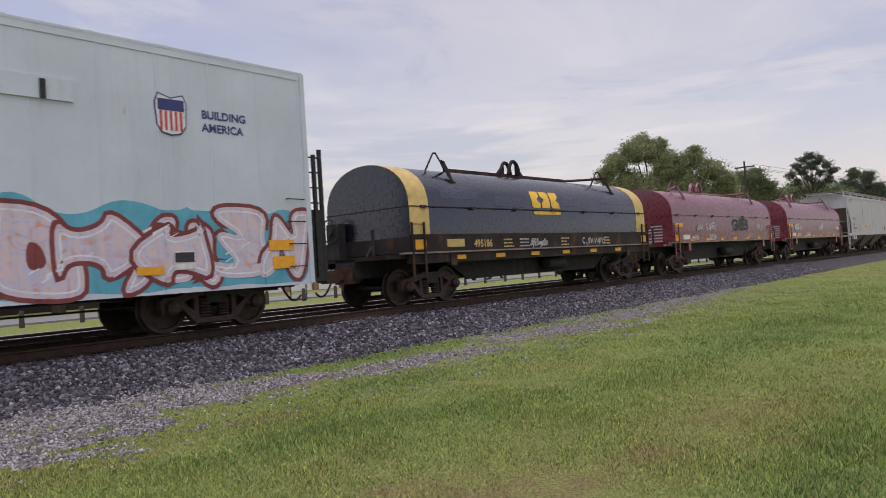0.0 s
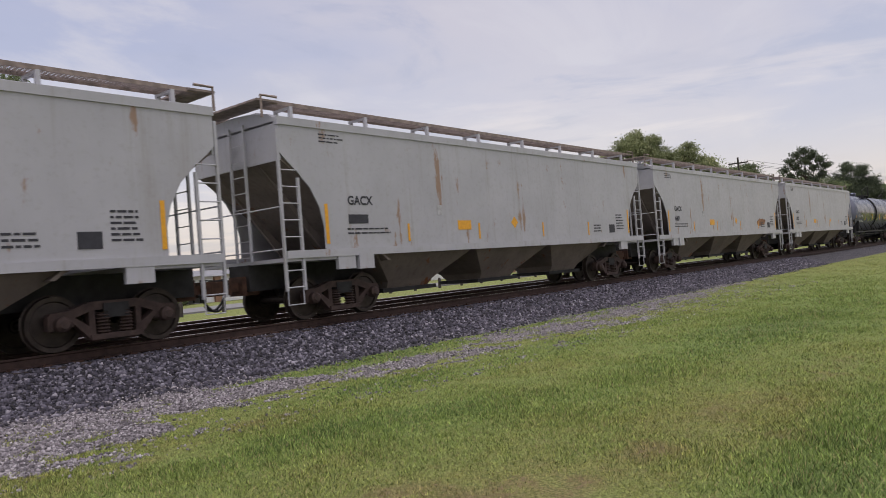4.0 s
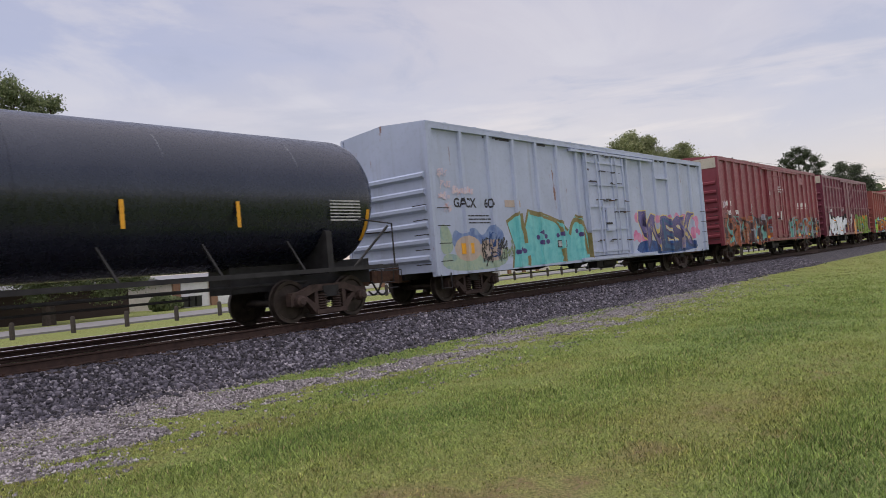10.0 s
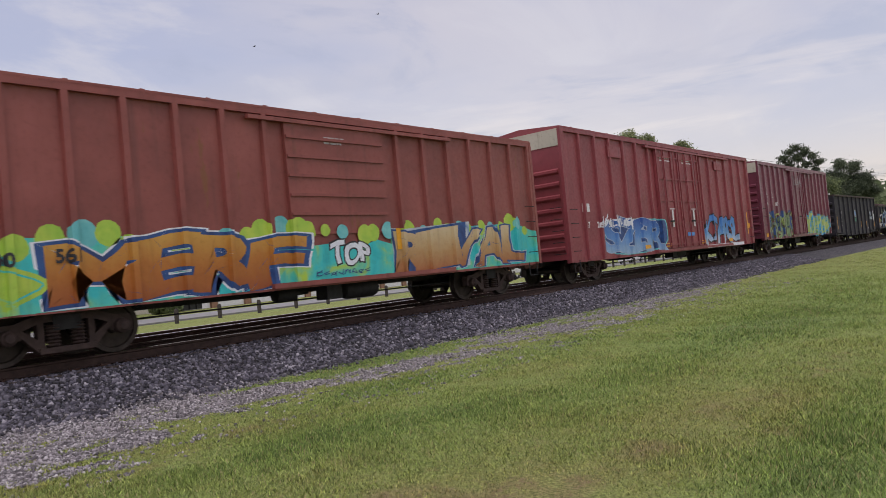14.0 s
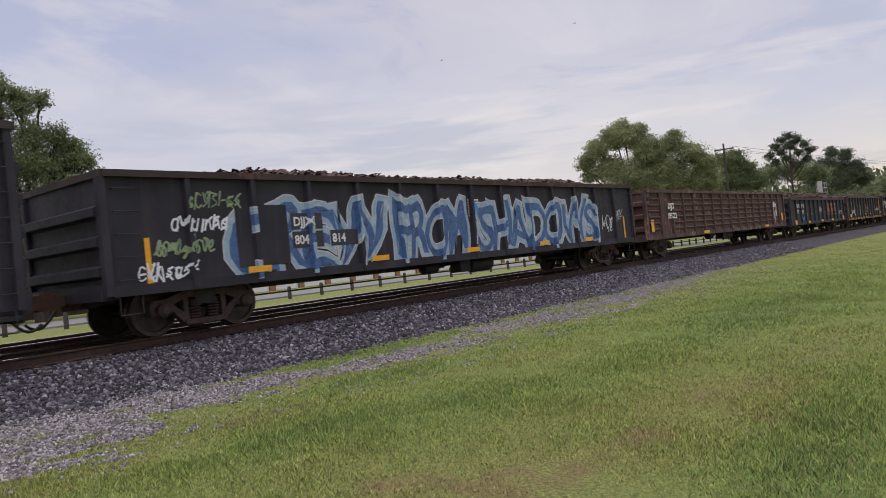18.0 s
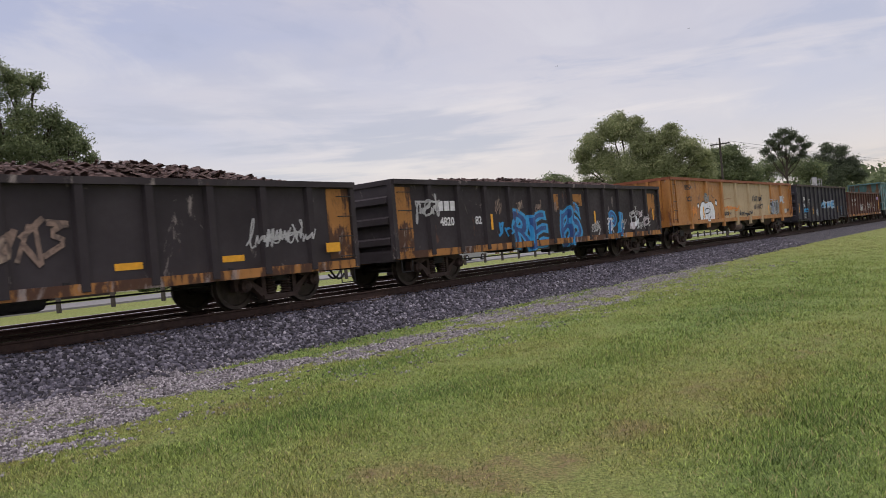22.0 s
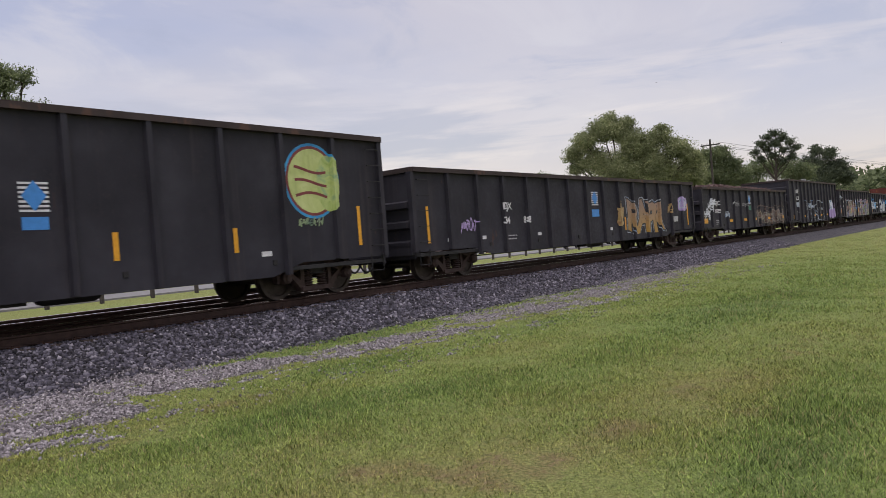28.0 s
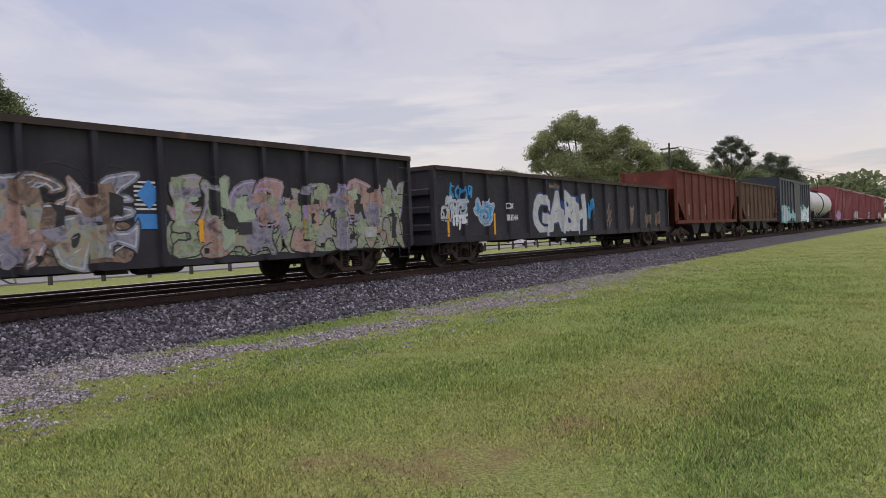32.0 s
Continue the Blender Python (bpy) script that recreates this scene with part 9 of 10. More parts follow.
plate(car, RED, 0.75, 1.1, 1.9, 2.2, "notice", -1.60)
plate(car, WHITE, 0.2, 0.45, 1.7, 2.4, "notice", -1.60)
bars(car, 0.55, 4.2, 0.9, 3, 0.06, 0.05, WHITE, -1.542, 113)
graffiti(car, 1.1, 1.75, 0.95, 1.9, 1, SP_ORANGE, SP_ORANGE, SP_ORANGE, 114, 0.3, cover=False)
plate(car, YELLOW, -1.35, -1.2, 1.2, 1.7, "reflector", -1.60)
tag(car, -2.5, 2.55, 0.7, 0.25, GREYWHITE, 115)

# -- brown box car with a panelled door
car = couple(boxcar(15.68, 4.49, 0.79, BOX_BROWN, 17, (-1.45, 1.40, "panel")), 249.95, 265.63, "faded brown box car with orange and turquoise graffiti", "box car")
SP_POOL = spray_mat("turquoise_and_lime_spray", [(0.02, 0.42, 0.46), (0.04, 0.50, 0.52), (0.10, 0.52, 0.40), (0.40, 0.58, 0.06)], 1.2)
SP_LEAF = spray_mat("lime_spray", [(0.30, 0.52, 0.06), (0.46, 0.60, 0.08)], 2)
graffiti(car, -7.7, -6.5, 0.80, 1.9, 1, SP_LEAF, SP_POOL, SP_POOL, 123, 0.3)
blobs(car, -7.7, -1.0, 1.95, 15, (SP_LEAF, SP_CYAN, SP_LEAF), 126)
blobs(car, -1.2, 7.6, 1.93, 19, (SP_LEAF, SP_LEAF, SP_CYAN), 127)
SP_BLAZE = spray_mat("amber_to_rust_spray", [(0.30, 0.075, 0.020), (0.42, 0.15, 0.025), (0.55, 0.30, 0.06)], 2.5, fade=(0.8, 1.95))
SP_SAND = spray_mat("rust_to_sand_spray", [(0.34, 0.11, 0.035), (0.46, 0.28, 0.12), (0.58, 0.47, 0.28)], 2.5, fade=(0.85, 1.9))
painted("graffiti_ground", car, filled([(-6.6, 0.80), (-1.1, 0.82), (-1.1, 1.9), (-6.6, 1.95)]), SP_POOL, 0.0031)
painted("graffiti_ground", car, filled([(1.4, 0.82), (7.75, 0.84), (7.75, 1.75), (6.8, 2.0), (1.4, 1.9)]), SP_POOL, 0.0031)
fat_letters(car, "MERF", -6.15, -1.35, 0.88, 1.85, ((0.19, SP_WHITE, "letter_halo"), (0.155, SP_DEEP, "letter_outline"), (0.075, SP_BLAZE, "graffiti_letter")), 121, 0.0, 0.05, 1.0)
fat_letters(car, "RIVAL", 1.7, 7.0, 0.92, 1.85, ((0.17, SP_ICE, "letter_halo"), (0.14, SP_DEEP, "letter_outline"), (0.075, SP_SAND, "graffiti_letter")), 122, 0.05, 0.06, 1.0)
fat_letters(car, "TOP", -0.5, 0.65, 1.2, 1.65, ((0.15, SP_BLACK, "letter_outline"), (0.06, SP_WHITE, "graffiti_letter")), 124, 0.0, 0.06, 1.0)
painted("graffiti_ground", car, filled([(-1.3, 0.86), (1.5, 0.86), (1.5, 1.55), (0.9, 1.7), (0.3, 1.5), (-0.4, 1.66), (-1.3, 1.6)]), SP_POOL, 0.0032)
tag(car, -1.0, 0.98, 1.6, 0.12, SP_DEEP, 128, thick=0.02)
words(car, "561", INK, -6.1, 1.55, 0.30, SIDE[car][0] - 0.017)
words(car, "00", INK, -7.0, 1.52, 0.30, SIDE[car][0] - 0.012)
plate(car, RED, -7.9, -7.1, 4.18, 4.32, "end_plate", -1.50)
bars(car, -0.4, 3.95, 0.6, 2, 0.05, 0.06, GREYWHITE, -1.545, 125)
plate(car, YELLOW, 1.7, 1.85, 1.45, 1.95, "reflector", SIDE[car][0] - 0.012)

# -- dull red double-door box car
car = couple(boxcar(18.93, 5.16, 0.70, NS_RED, 18, (-2.2, 2.35, "double")), 267.56, 286.49, "dull red double-door box car with bright blue graffiti", "box car")
block(car, "end_header", CREAM, -9.53, -9.475, -1.45, 1.45, 4.5, 5.05)
bars(car, -8.35, 2.62, 0.6, 1, 0.28, 0.1, WHITE, SIDE[car][0] - 0.001, 130)
words(car, "47", WHITE, -8.2, 1.80, 0.28)
words(car, "26", WHITE, -7.4, 1.80, 0.28)
words(car, "50", WHITE, -6.6, 1.80, 0.28, SIDE[car][0] - 0.012)
SP_SEA = spray_mat("pale_to_deep_blue_spray", [(0.30, 0.44, 0.60), (0.10, 0.25, 0.56), (0.03, 0.09, 0.34)], 2.0, fade=(0.8, 2.05))
SP_SURF = spray_mat("white_to_blue_spray", [(0.55, 0.60, 0.66), (0.14, 0.32, 0.60), (0.07, 0.22, 0.55)], 2.0, fade=(0.8, 1.9))
painted("graffiti_ground", car, filled(rounded([(-7.15, 0.74), (-1.8, 0.80), (-1.75, 1.9), (-2.0, 2.08), (-6.5, 2.08), (-6.9, 1.9)], 2)), SP_CYAN, 0.0030)
painted("graffiti_ground", car, filled(rounded([(-7.08, 0.78), (-1.86, 0.85), (-1.82, 1.9), (-2.1, 2.02), (-6.4, 2.02), (-6.8, 1.85)], 2)), SP_DEEP, 0.0033)
fat_letters(car, "SZER", -6.85, -2.1, 0.86, 1.98, ((0.11, SP_ICE, "letter_halo"), (0.085, SP_SEA, "graffiti_letter")), 131, 0.12, 0.04, 1.02)
fat_letters(car, "KTARSL", 2.75, 7.2, 0.92, 2.0, ((0.14, SP_BLACK, "letter_outline"), (0.08, SP_SURF, "graffiti_letter")), 132, 0.05, 0.08, 1.1)
for k in range(3):
    tag(car, -7.2 + 0.9 * k, 1.8, 0.8, 0.42, SP_WHITE, 133 + k, thick=0.06)
block(car, "sill_patch", SP_WHITE, 2.6, 7.7, SIDE[car][0] - 0.112, SIDE[car][0] - 0.104, 0.70, 0.84)
for x in (-1.75, 0.55):
    bars(car, x, 4.55, 1.2, 2, 0.06, 0.05, WHITE, -1.542, 137)
    plate(car, WHITE, x + 0.6, x + 0.75, 1.7, 2.4, "notice", -1.60)
    block(car, "placard_rail", WHITE, x + 0.45, x + 0.95, -1.60, -1.594, 2.42, 2.46)
plate(car, BLUE, 0.35, 1.1, 1.3, 1.45, "sprayed_patch", -1.60)
for x in (-3.9, -1.9, 2.0, 5.6):
    plate(car, YELLOW, x, x + 0.5, 0.92, 1.06, "reflector", SIDE[car][0] - 0.095)
plate(car, YELLOW, 8.6, 8.7, 1.2, 2.3, "reflector", -1.53)
plate(car, YELLOW, 8.9, 9.25, 1.5, 1.75, "warning_label")
block(car, "side_hatch", NS_RED, 4.6, 5.6, -1.53, -1.46, 4.3, 4.7)
block(car, "side_hatch", NS_RED, -6.2, -5.2, -1.53, -1.46, 4.3, 4.7)

# -- maroon box car with pale end plate
car = couple(boxcar(15.77, 5.12, 0.80, BOX_MAROON, 17, (-1.7, 1.2, "plug")), 288.45, 304.22, "maroon box car with grey-green and yellow-green graffiti", "box car")
block(car, "end_header", CREAM, -7.95, -7.895, -1.45, 1.45, 4.5, 5.03)
words(car, "TB", WHITE, -6.85, 3.12, 0.28)
words(car, "FX", WHITE, -5.75, 3.12, 0.28)
words(car, "88", WHITE, -6.85, 2.68, 0.28)
words(car, "72", WHITE, -5.75, 2.68, 0.28)
words(car, "80", WHITE, -5.1, 2.68, 0.28)
flames(car, -6.7, -1.8, 0.84, 2.4, 30, (SP_SHADOW_BROWN, SP_MINT, SP_DEEP), 140, 0.30)
flames(car, -6.7, -1.8, 0.84, 2.45, 22, (SP_YLIME, SP_MINT, SP_YLIME), 144, 0.14)
graffiti(car, 1.4, 7.6, 0.82, 2.1, 9, SP_YLIME, SP_AQUA, SP_MINT, 141, 0.34, 0.1, 0.2)
tag(car, -1.2, 3.9, 1.8, 0.5, GREYWHITE, 142, -1.60)
data_block(car, -6.8, 2.3, WHITE, 143, 0.6, 5)
plate(car, YELLOW, -7.3, -6.95, 0.95, 1.15, "reflector", SIDE[car][0] - 0.012)


# -- open gondolas
def G(f, r, H, zb, paint, n, label, **k):
    return couple(gondola(r - f, H, zb, paint, n, **k), f, r, label, "gondola car")


def with_load(car, f, r, H, height, seed):
    """The scrap in a car lies in it and rides with it."""
    me = scrap_heap(r - f, H, height, seed, SCRAP)
    o = new("scrap_load", me)
    tagged(o, "heap of rusty shredded scrap metal in a gondola car", "scrap metal", kind="stuff")
    SCRAPS.append((o, (f + r) / 2))


SCRAPS = []

car = G(306.3, 322.3, 3.57, 0.50, GON_BLACK, 11, "tall black gondola car with blue and green signs", dip=0.25)
sign_board(car, -0.90, 2.47)
plate(car, spray_mat("green_board", [(0.03, 0.16, 0.11), (0.04, 0.20, 0.14)]), -0.92, -0.36, 1.56, 1.84, "green_board")
tag(car, 5.4, 2.0, 0.8, 0.36, SP_ICE, 151, thick=0.06)
tag(car, 5.3, 1.66, 0.95, 0.30, SP_ICE, 152, thick=0.06)
tag(car, 6.85, 1.5, 0.45, 1.1, SP_WHITE, 153, thick=0.05)
stripes(car, [1.47, 3.83], 1.3, 0.48, 0.09, SIDE[car][0] - 0.002)
stripes(car, [7.3, -7.3], 1.5, 0.95, 0.10, SIDE[car][0] - 0.002)
marks(car, -6.3, 2.2, "DJNX", "41", 0.28, WHITE)
data_block(car, -6.3, 1.6, GREYWHITE, 154, 0.7, 4)
plate(car, WHITE, 4.4, 4.62, 0.9, 1.0, "notice")

f, r = 323.66, 343.95
car = G(f, r, 2.89, 0.80, GON_BLACK, 15, "black gondola car with a long blue and white graffiti piece")
SP_SKYPALE = spray_mat("powder_blue_spray", [(0.36, 0.46, 0.54), (0.24, 0.36, 0.48), (0.44, 0.50, 0.52)], 2.6)
SP_COBALT = spray_mat("cobalt_spray", [(0.035, 0.075, 0.20), (0.06, 0.13, 0.30), (0.03, 0.06, 0.15)], 2.6)
SP_ROSE = spray_mat("rose_white_spray", [(0.50, 0.42, 0.46), (0.60, 0.58, 0.62)], 2.6)
for word, a, b, sd in (("CREW", -7.8, -3.55, 160), ("FROM", -3.1, -0.35, 168), ("SHADOWS", 0.25, 7.1, 169)):
    fat_letters(car, word, a, b, 0.92, 2.30, ((0.195, SP_BLACK, "letter_shade"), (0.165, SP_ROSE, "letter_halo"), (0.140, SP_SKYPALE, "graffiti_letter"), (0.022, SP_COBALT, "letter_core")), sd, 0.05, 0.07, 1.08)
sign_board(car, -0.12, 2.44, 0.50, 0.50)
for x, z in ((-6.25, 1.40), (-5.2, 1.40), (-6.25, 1.78)):
    block(car, "number_patch", INK, x, x + 0.85, SIDE[car][0] - 0.0128, SIDE[car][0] - 0.0122, z, z + 0.34)
block(car, "painted_patch", GON_BLACK, -7.6, -6.35, SIDE[car][0] - 0.014, SIDE[car][0] - 0.010, 1.1, 2.3)
words(car, "DJJX", WHITE, -6.2, 1.86, 0.26, SIDE[car][0] - 0.013)
words(car, "804", WHITE, -6.2, 1.48, 0.26, SIDE[car][0] - 0.013)
words(car, "814", WHITE, -5.15, 1.48, 0.26, SIDE[car][0] - 0.013)
for k in range(4):
    tag(car, -9.7 + 0.35 * k, 1.0 + 0.42 * k, 1.2, 0.34, SP_MINT if k % 2 else SP_WHITE, 161 + k, thick=0.04)
stripes(car, [-9.45, 9.4], 1.3, 0.9, 0.10, SIDE[car][0] - 0.012)
stripes(car, [-7.2, -3.8, -0.2, 3.5, 6.4], 1.04, 0.55, 0.12, SIDE[car][0] - 0.108, True)
tag(car, 7.6, 1.3, 0.8, 0.7, SP_WHITE, 166)
tag(car, 8.6, 1.6, 0.7, 0.6, GREYWHITE, 167)
with_load(car, f, r, 2.89, 0.42, 3)

car = G(345.27, 365.38, 2.74, 0.78, GON_BROWN, 17, "rust brown gondola car with pressed side panels", corrugated=True)
words(car, "DJJX", WHITE, -7.95, 1.98, 0.33, SIDE[car][0] - 0.002)
words(car, "395222", WHITE, -8.05, 1.58, 0.32, SIDE[car][0] - 0.002)
plate(car, YELLOW, -9.82, -9.55, 1.08, 1.56, "reflector")
plate(car, YELLOW, 9.2, 9.45, 1.1, 1.55, "reflector")
tag(car, 7.45, 1.2, 0.7, 0.9, GREYWHITE, 171, thick=0.05)
tag(car, 7.5, 1.9, 0.7, 0.3, SP_WHITE, 172, thick=0.05)
stripes(car, [-4.0, 5.6], 0.88, 0.7, 0.12, SIDE[car][0] - 0.13, True)

f, r = 366.88, 383.06
car = G(f, r, 2.39, 0.71, GON_BLACK, 14, "weathered black gondola car with faded rusty emblems")
for k, c in enumerate(("C", "S", "X", "T")):
    bars(car, -6.3 + 0.45 * k + (0.25 if k > 1 else 0), 2.04, 0.3, 1, 0.24, 0.1, WHITE, SIDE[car][0] - 0.001, 175)
words(car, "707", WHITE, -6.35, 1.42, 0.32)
words(car, "093", WHITE, -5.1, 1.42, 0.32)
for k in range(3):
    bm = bmesh.new()
    x = 2.45 + 1.10 * k
    prism(bm, [(x, 1.45), (x + 0.05, 2.05), (x + 0.6, 2.05), (x + 0.6, 1.9), (x + 0.25, 1.86), (x + 0.6, 1.6), (x + 0.55, 1.40)], SIDE[car][0] - 0.006, SIDE[car][0] - 0.001)
    prism(bm, [(x, 1.22), (x, 1.30), (x + 0.6, 1.30), (x + 0.6, 1.22)], SIDE[car][0] - 0.006, SIDE[car][0] - 0.001)
    part("emblem", bm, SP_FLAKE, car, "worn rusty emblem shape")
plate(car, YELLOW, -7.45, -6.98, 0.74, 1.02, "reflector", SIDE[car][0] - 0.105)
plate(car, YELLOW, 7.0, 7.45, 0.80, 1.05, "reflector", SIDE[car][0] - 0.105)
stripes(car, [-3.7, 0.0, 3.3], 0.84, 0.6, 0.13, SIDE[car][0] - 0.108, True)
tag(car, -5.2, 0.95, 0.8, 0.35, SP_AQUA, 176)
tag(car, -0.4, 1.4, 0.8, 0.6, SP_PALE, 177)
data_block(car, -4.0, 1.4, SP_GOLD, 178, 0.5, 2)
data_block(car, -2.8, 1.4, SP_GOLD, 179, 0.5, 2)
tag(car, 6.3, 1.2, 0.6, 0.4, GREYWHITE, 180)
with_load(car, f, r, 2.39, 0.66, 5)

f, r = 384.38, 400.33
car = G(f, r, 2.50, 0.64, GON_RUST, 14, "rusty black gondola car with peeling orange corners", sill=PEELING, rib_w=0.20)
block(car, "corner_patch", PEELING, -7.95, -7.35, SIDE[car][0] - 0.010, SIDE[car][0] - 0.004, 0.85, 2.38)
block(car, "corner_patch", PEELING, 7.2, 7.9, SIDE[car][0] - 0.010, SIDE[car][0] - 0.004, 0.85, 2.38)
for k in range(4):
    bars(car, -6.4 + 0.45 * k, 2.05, 0.28, 1, 0.22, 0.1, SP_FADE, SIDE[car][0] - 0.001, 181)
    tag(car, -6.6 + 0.5 * k, 1.0, 0.5, 0.7, GREYWHITE, 182 + k, thick=0.03)
painted("sprayed_ring", car, band([(-2.5 + 0.42 * math.cos(a), 1.42 + 0.40 * math.sin(a)) for a in [0.3927 * k for k in range(16)]], 0.07, True), SP_ICE, 0.006)
painted("sprayed_stroke", car, band([(-2.85, 1.35), (-2.5, 1.5), (-2.15, 1.35)], 0.10), SP_ICE, 0.008)
stripes(car, [-4.6, -2.5, 0.2, 2.6, 4.7], 1.02, 0.5, 0.12, SIDE[car][0] - 0.003, True)
plate(car, YELLOW, -7.3, -6.75, 0.85, 1.1, "reflector", SIDE[car][0] - 0.105)
plate(car, YELLOW, 7.0, 7.4, 1.0, 1.2, "reflector", SIDE[car][0] - 0.105)
tag(car, 0.0, 1.2, 1.6, 0.8, SP_FADE, 188, thick=0.10)
tag(car, 5.0, 1.2, 1.6, 0.6, GREYWHITE, 189)
with_load(car, f, r, 2.50, 0.56, 8)

f, r = 401.70, 417.83
car = G(f, r, 2.61, 0.71, GON_RUST, 14, "rusty black gondola car with vivid blue graffiti", sill=PEELING, rib_w=0.20)
for k in range(4):
    plate(car, WHITE, -6.34 + 0.255 * k, -6.14 + 0.255 * k, 1.84, 2.10, "lettering_bar", SIDE[car][0] - 0.002)
words(car, "4820", WHITE, -6.3, 1.46, 0.30)
words(car, "82", WHITE, -4.75, 1.46, 0.30)
fat_letters(car, "RE", -2.85, -1.1, 0.62, 1.66, ((0.155, SP_BLACK, "letter_outline"), (0.105, SP_AQUA, "graffiti_letter"), (0.005, SP_DEEP, "letter_core")), 191, 0.0, 0.08, 1.08)
fat_letters(car, "BS", 0.0, 1.22, 0.64, 1.86, ((0.155, SP_BLACK, "letter_outline"), (0.105, SP_AQUA, "graffiti_letter"), (0.005, SP_DEEP, "letter_core")), 192, 0.0, 0.08, 1.08)
fat_letters(car, "PJ", 3.5, 4.5, 0.72, 1.6, ((0.12, SP_BLACK, "letter_outline"), (0.09, SP_AQUA, "graffiti_letter"), (0.004, SP_DEEP, "letter_core")), 193, 0.0, 0.08, 1.05)
tag(car, -3.7, 1.1, 0.8, 0.5, SP_AQUA, 194, thick=0.08)
tag(car, -7.3, 1.7, 1.0, 0.5, GREYWHITE, 195, thick=0.05)
for k in range(5):
    tag(car, -3.8 + 1.1 * k, 1.75, 0.35, 0.4, SP_FADE, 196 + k, thick=0.04)
    tag(car, 2.0 + 1.1 * k, 1.0, 0.7, 0.5, SP_WHITE if k % 2 else GREYWHITE, 201 + k, thick=0.04)
for k in range(7):
    tag(car, 5.2 + 0.42 * (k % 4), 1.0 + 0.42 * (k // 4) + 0.1 * (k % 2), 0.36, 0.34, GREYWHITE if k % 3 else SP_ROSE, 881 + k, thick=0.035)
plate(car, SP_SILVER, 5.35, 5.85, 1.32, 1.52, "notice")
plate(car, PEELING, 6.9, 7.75, 1.30, 2.35, "rust_patch", SIDE[car][0] + 0.003)
stripes(car, [-3.95, 2.4, 7.5], 1.5, 0.45, 0.10, SIDE[car][0] - 0.003)
block(car, "corner_patch", PEELING, -8.0, -7.4, SIDE[car][0] - 0.010, SIDE[car][0] - 0.004, 0.85, 2.45)
block(car, "rust_patch", PEELING, -0.6, -0.1, SIDE[car][0] - 0.004, SIDE[car][0] - 0.001, 1.8, 2.3)
block(car, "rust_patch", PEELING, 0.9, 1.5, SIDE[car][0] - 0.004, SIDE[car][0] - 0.001, 1.9, 2.3)
with_load(car, f, r, 2.61, 0.40, 12)

car = G(419.14, 439.29, 3.05, 1.00, GON_ORANGE, 10, "orange gondola car with cream panels and a red-brown top rail", cord=ORANGE_CORD, rib_w=0.30, shape="ribbed")
yb = SIDE[car][0]
for k in range(4):
    a = -10.075 + 0.10 + 19.95 * (3 + k) / 9
    block(car, "cream_panel", CREAM_PAINT, a + 0.1, a + 19.95 / 9 - 0.1, yb - 0.006, yb - 0.001, 1.17, 2.93)
for o in [o for o in car.children if o.name.startswith("side_post") and -3.0 < o.location.x < 5.5 and abs(o.location.x + 0.1) > 0.2]:
    o.data = o.data.copy()
    o.data.materials[0] = CREAM_PAINT
words(car, "BISX", INK, -8.2, 2.55, 0.30)
words(car, "3011", INK, -8.1, 2.02, 0.30)
tag(car, -7.8, 1.4, 0.8, 0.5, SP_ORANGE, 210, thick=0.06)
# a white shape of two lobes with dark outlines, a wisp over it and a ball at either side
for cx, a in ((-5.98, 0.56), (-4.98, 0.58)):
    painted("lobe_outline", car, filled(oval(cx, 1.42, a, 0.60, 1.06)), SP_BLACK, 0.004)
for cx, a in ((-5.98, 0.52), (-4.98, 0.54)):
    painted("sprayed_lobe", car, filled(oval(cx, 1.42, a, 0.56, 1.06)), SP_WHITE, 0.008)
painted("sprayed_lobe", car, filled(oval(-5.5, 1.38, 0.40, 0.60, 1.06)), SP_WHITE, 0.009)
for d, arc in ((0.010, [(-5.80, 1.15), (-5.86, 1.50), (-5.62, 1.72), (-5.36, 1.55), (-5.42, 1.25), (-5.62, 1.12)]), (0.0105, [(-5.30, 1.10), (-5.05, 1.28), (-5.0, 1.55), (-5.18, 1.86)]), (0.011, [(-6.15, 1.12), (-6.05, 1.38), (-5.86, 1.42)]), (0.0115, [(-5.70, 1.42), (-5.52, 1.52), (-5.40, 1.42)])):
    painted("sprayed_line", car, band(rounded(arc, 2, False), 0.045), SP_BLACK, d)
painted("sprayed_wisp", car, filled([(-5.72, 1.98), (-5.92, 2.30), (-5.74, 2.20), (-5.68, 2.42), (-5.58, 2.20), (-5.42, 2.32), (-5.46, 1.98)]), SP_GREYS, 0.006)
for cx, cz, q in ((-6.64, 1.83, 0.13), (-4.16, 1.95, 0.17)):
    painted("ball_outline", car, filled(oval(cx, cz, q, q)), SP_BLACK, 0.008)
    painted("sprayed_ball", car, filled(oval(cx - 0.02, cz - 0.03, q * 0.7, q * 0.62)), SP_WHITE, 0.012)
painted("sprayed_line", car, band(rounded([(-4.75, 2.3), (-4.5, 2.15), (-4.35, 2.2)], 2, False), 0.04), INK, 0.006)
# no relief here: the dent's dark crease is a flat painted stripe
painted("painted_dent", car, band([(-2.9, 2.1), (-2.3, 2.13), (-1.7, 2.12)], 0.03), ORANGE_CORD, 0.009)
tag(car, -3.4, 1.28, 1.4, 0.22, INK, 212, yb - 0.004, 0.05)
tag(car, -0.9, 1.25, 2.6, 0.25, INK, 213, yb - 0.004, 0.05)
tag(car, 1.8, 2.0, 1.6, 0.35, INK, 214, yb - 0.004, 0.04)
tag(car, 2.0, 1.55, 1.5, 0.30, INK, 215, yb - 0.004, 0.04)
tag(car, -3.3, 1.55, 2.8, 0.25, SP_ORANGE, 216, yb - 0.004, 0.04)
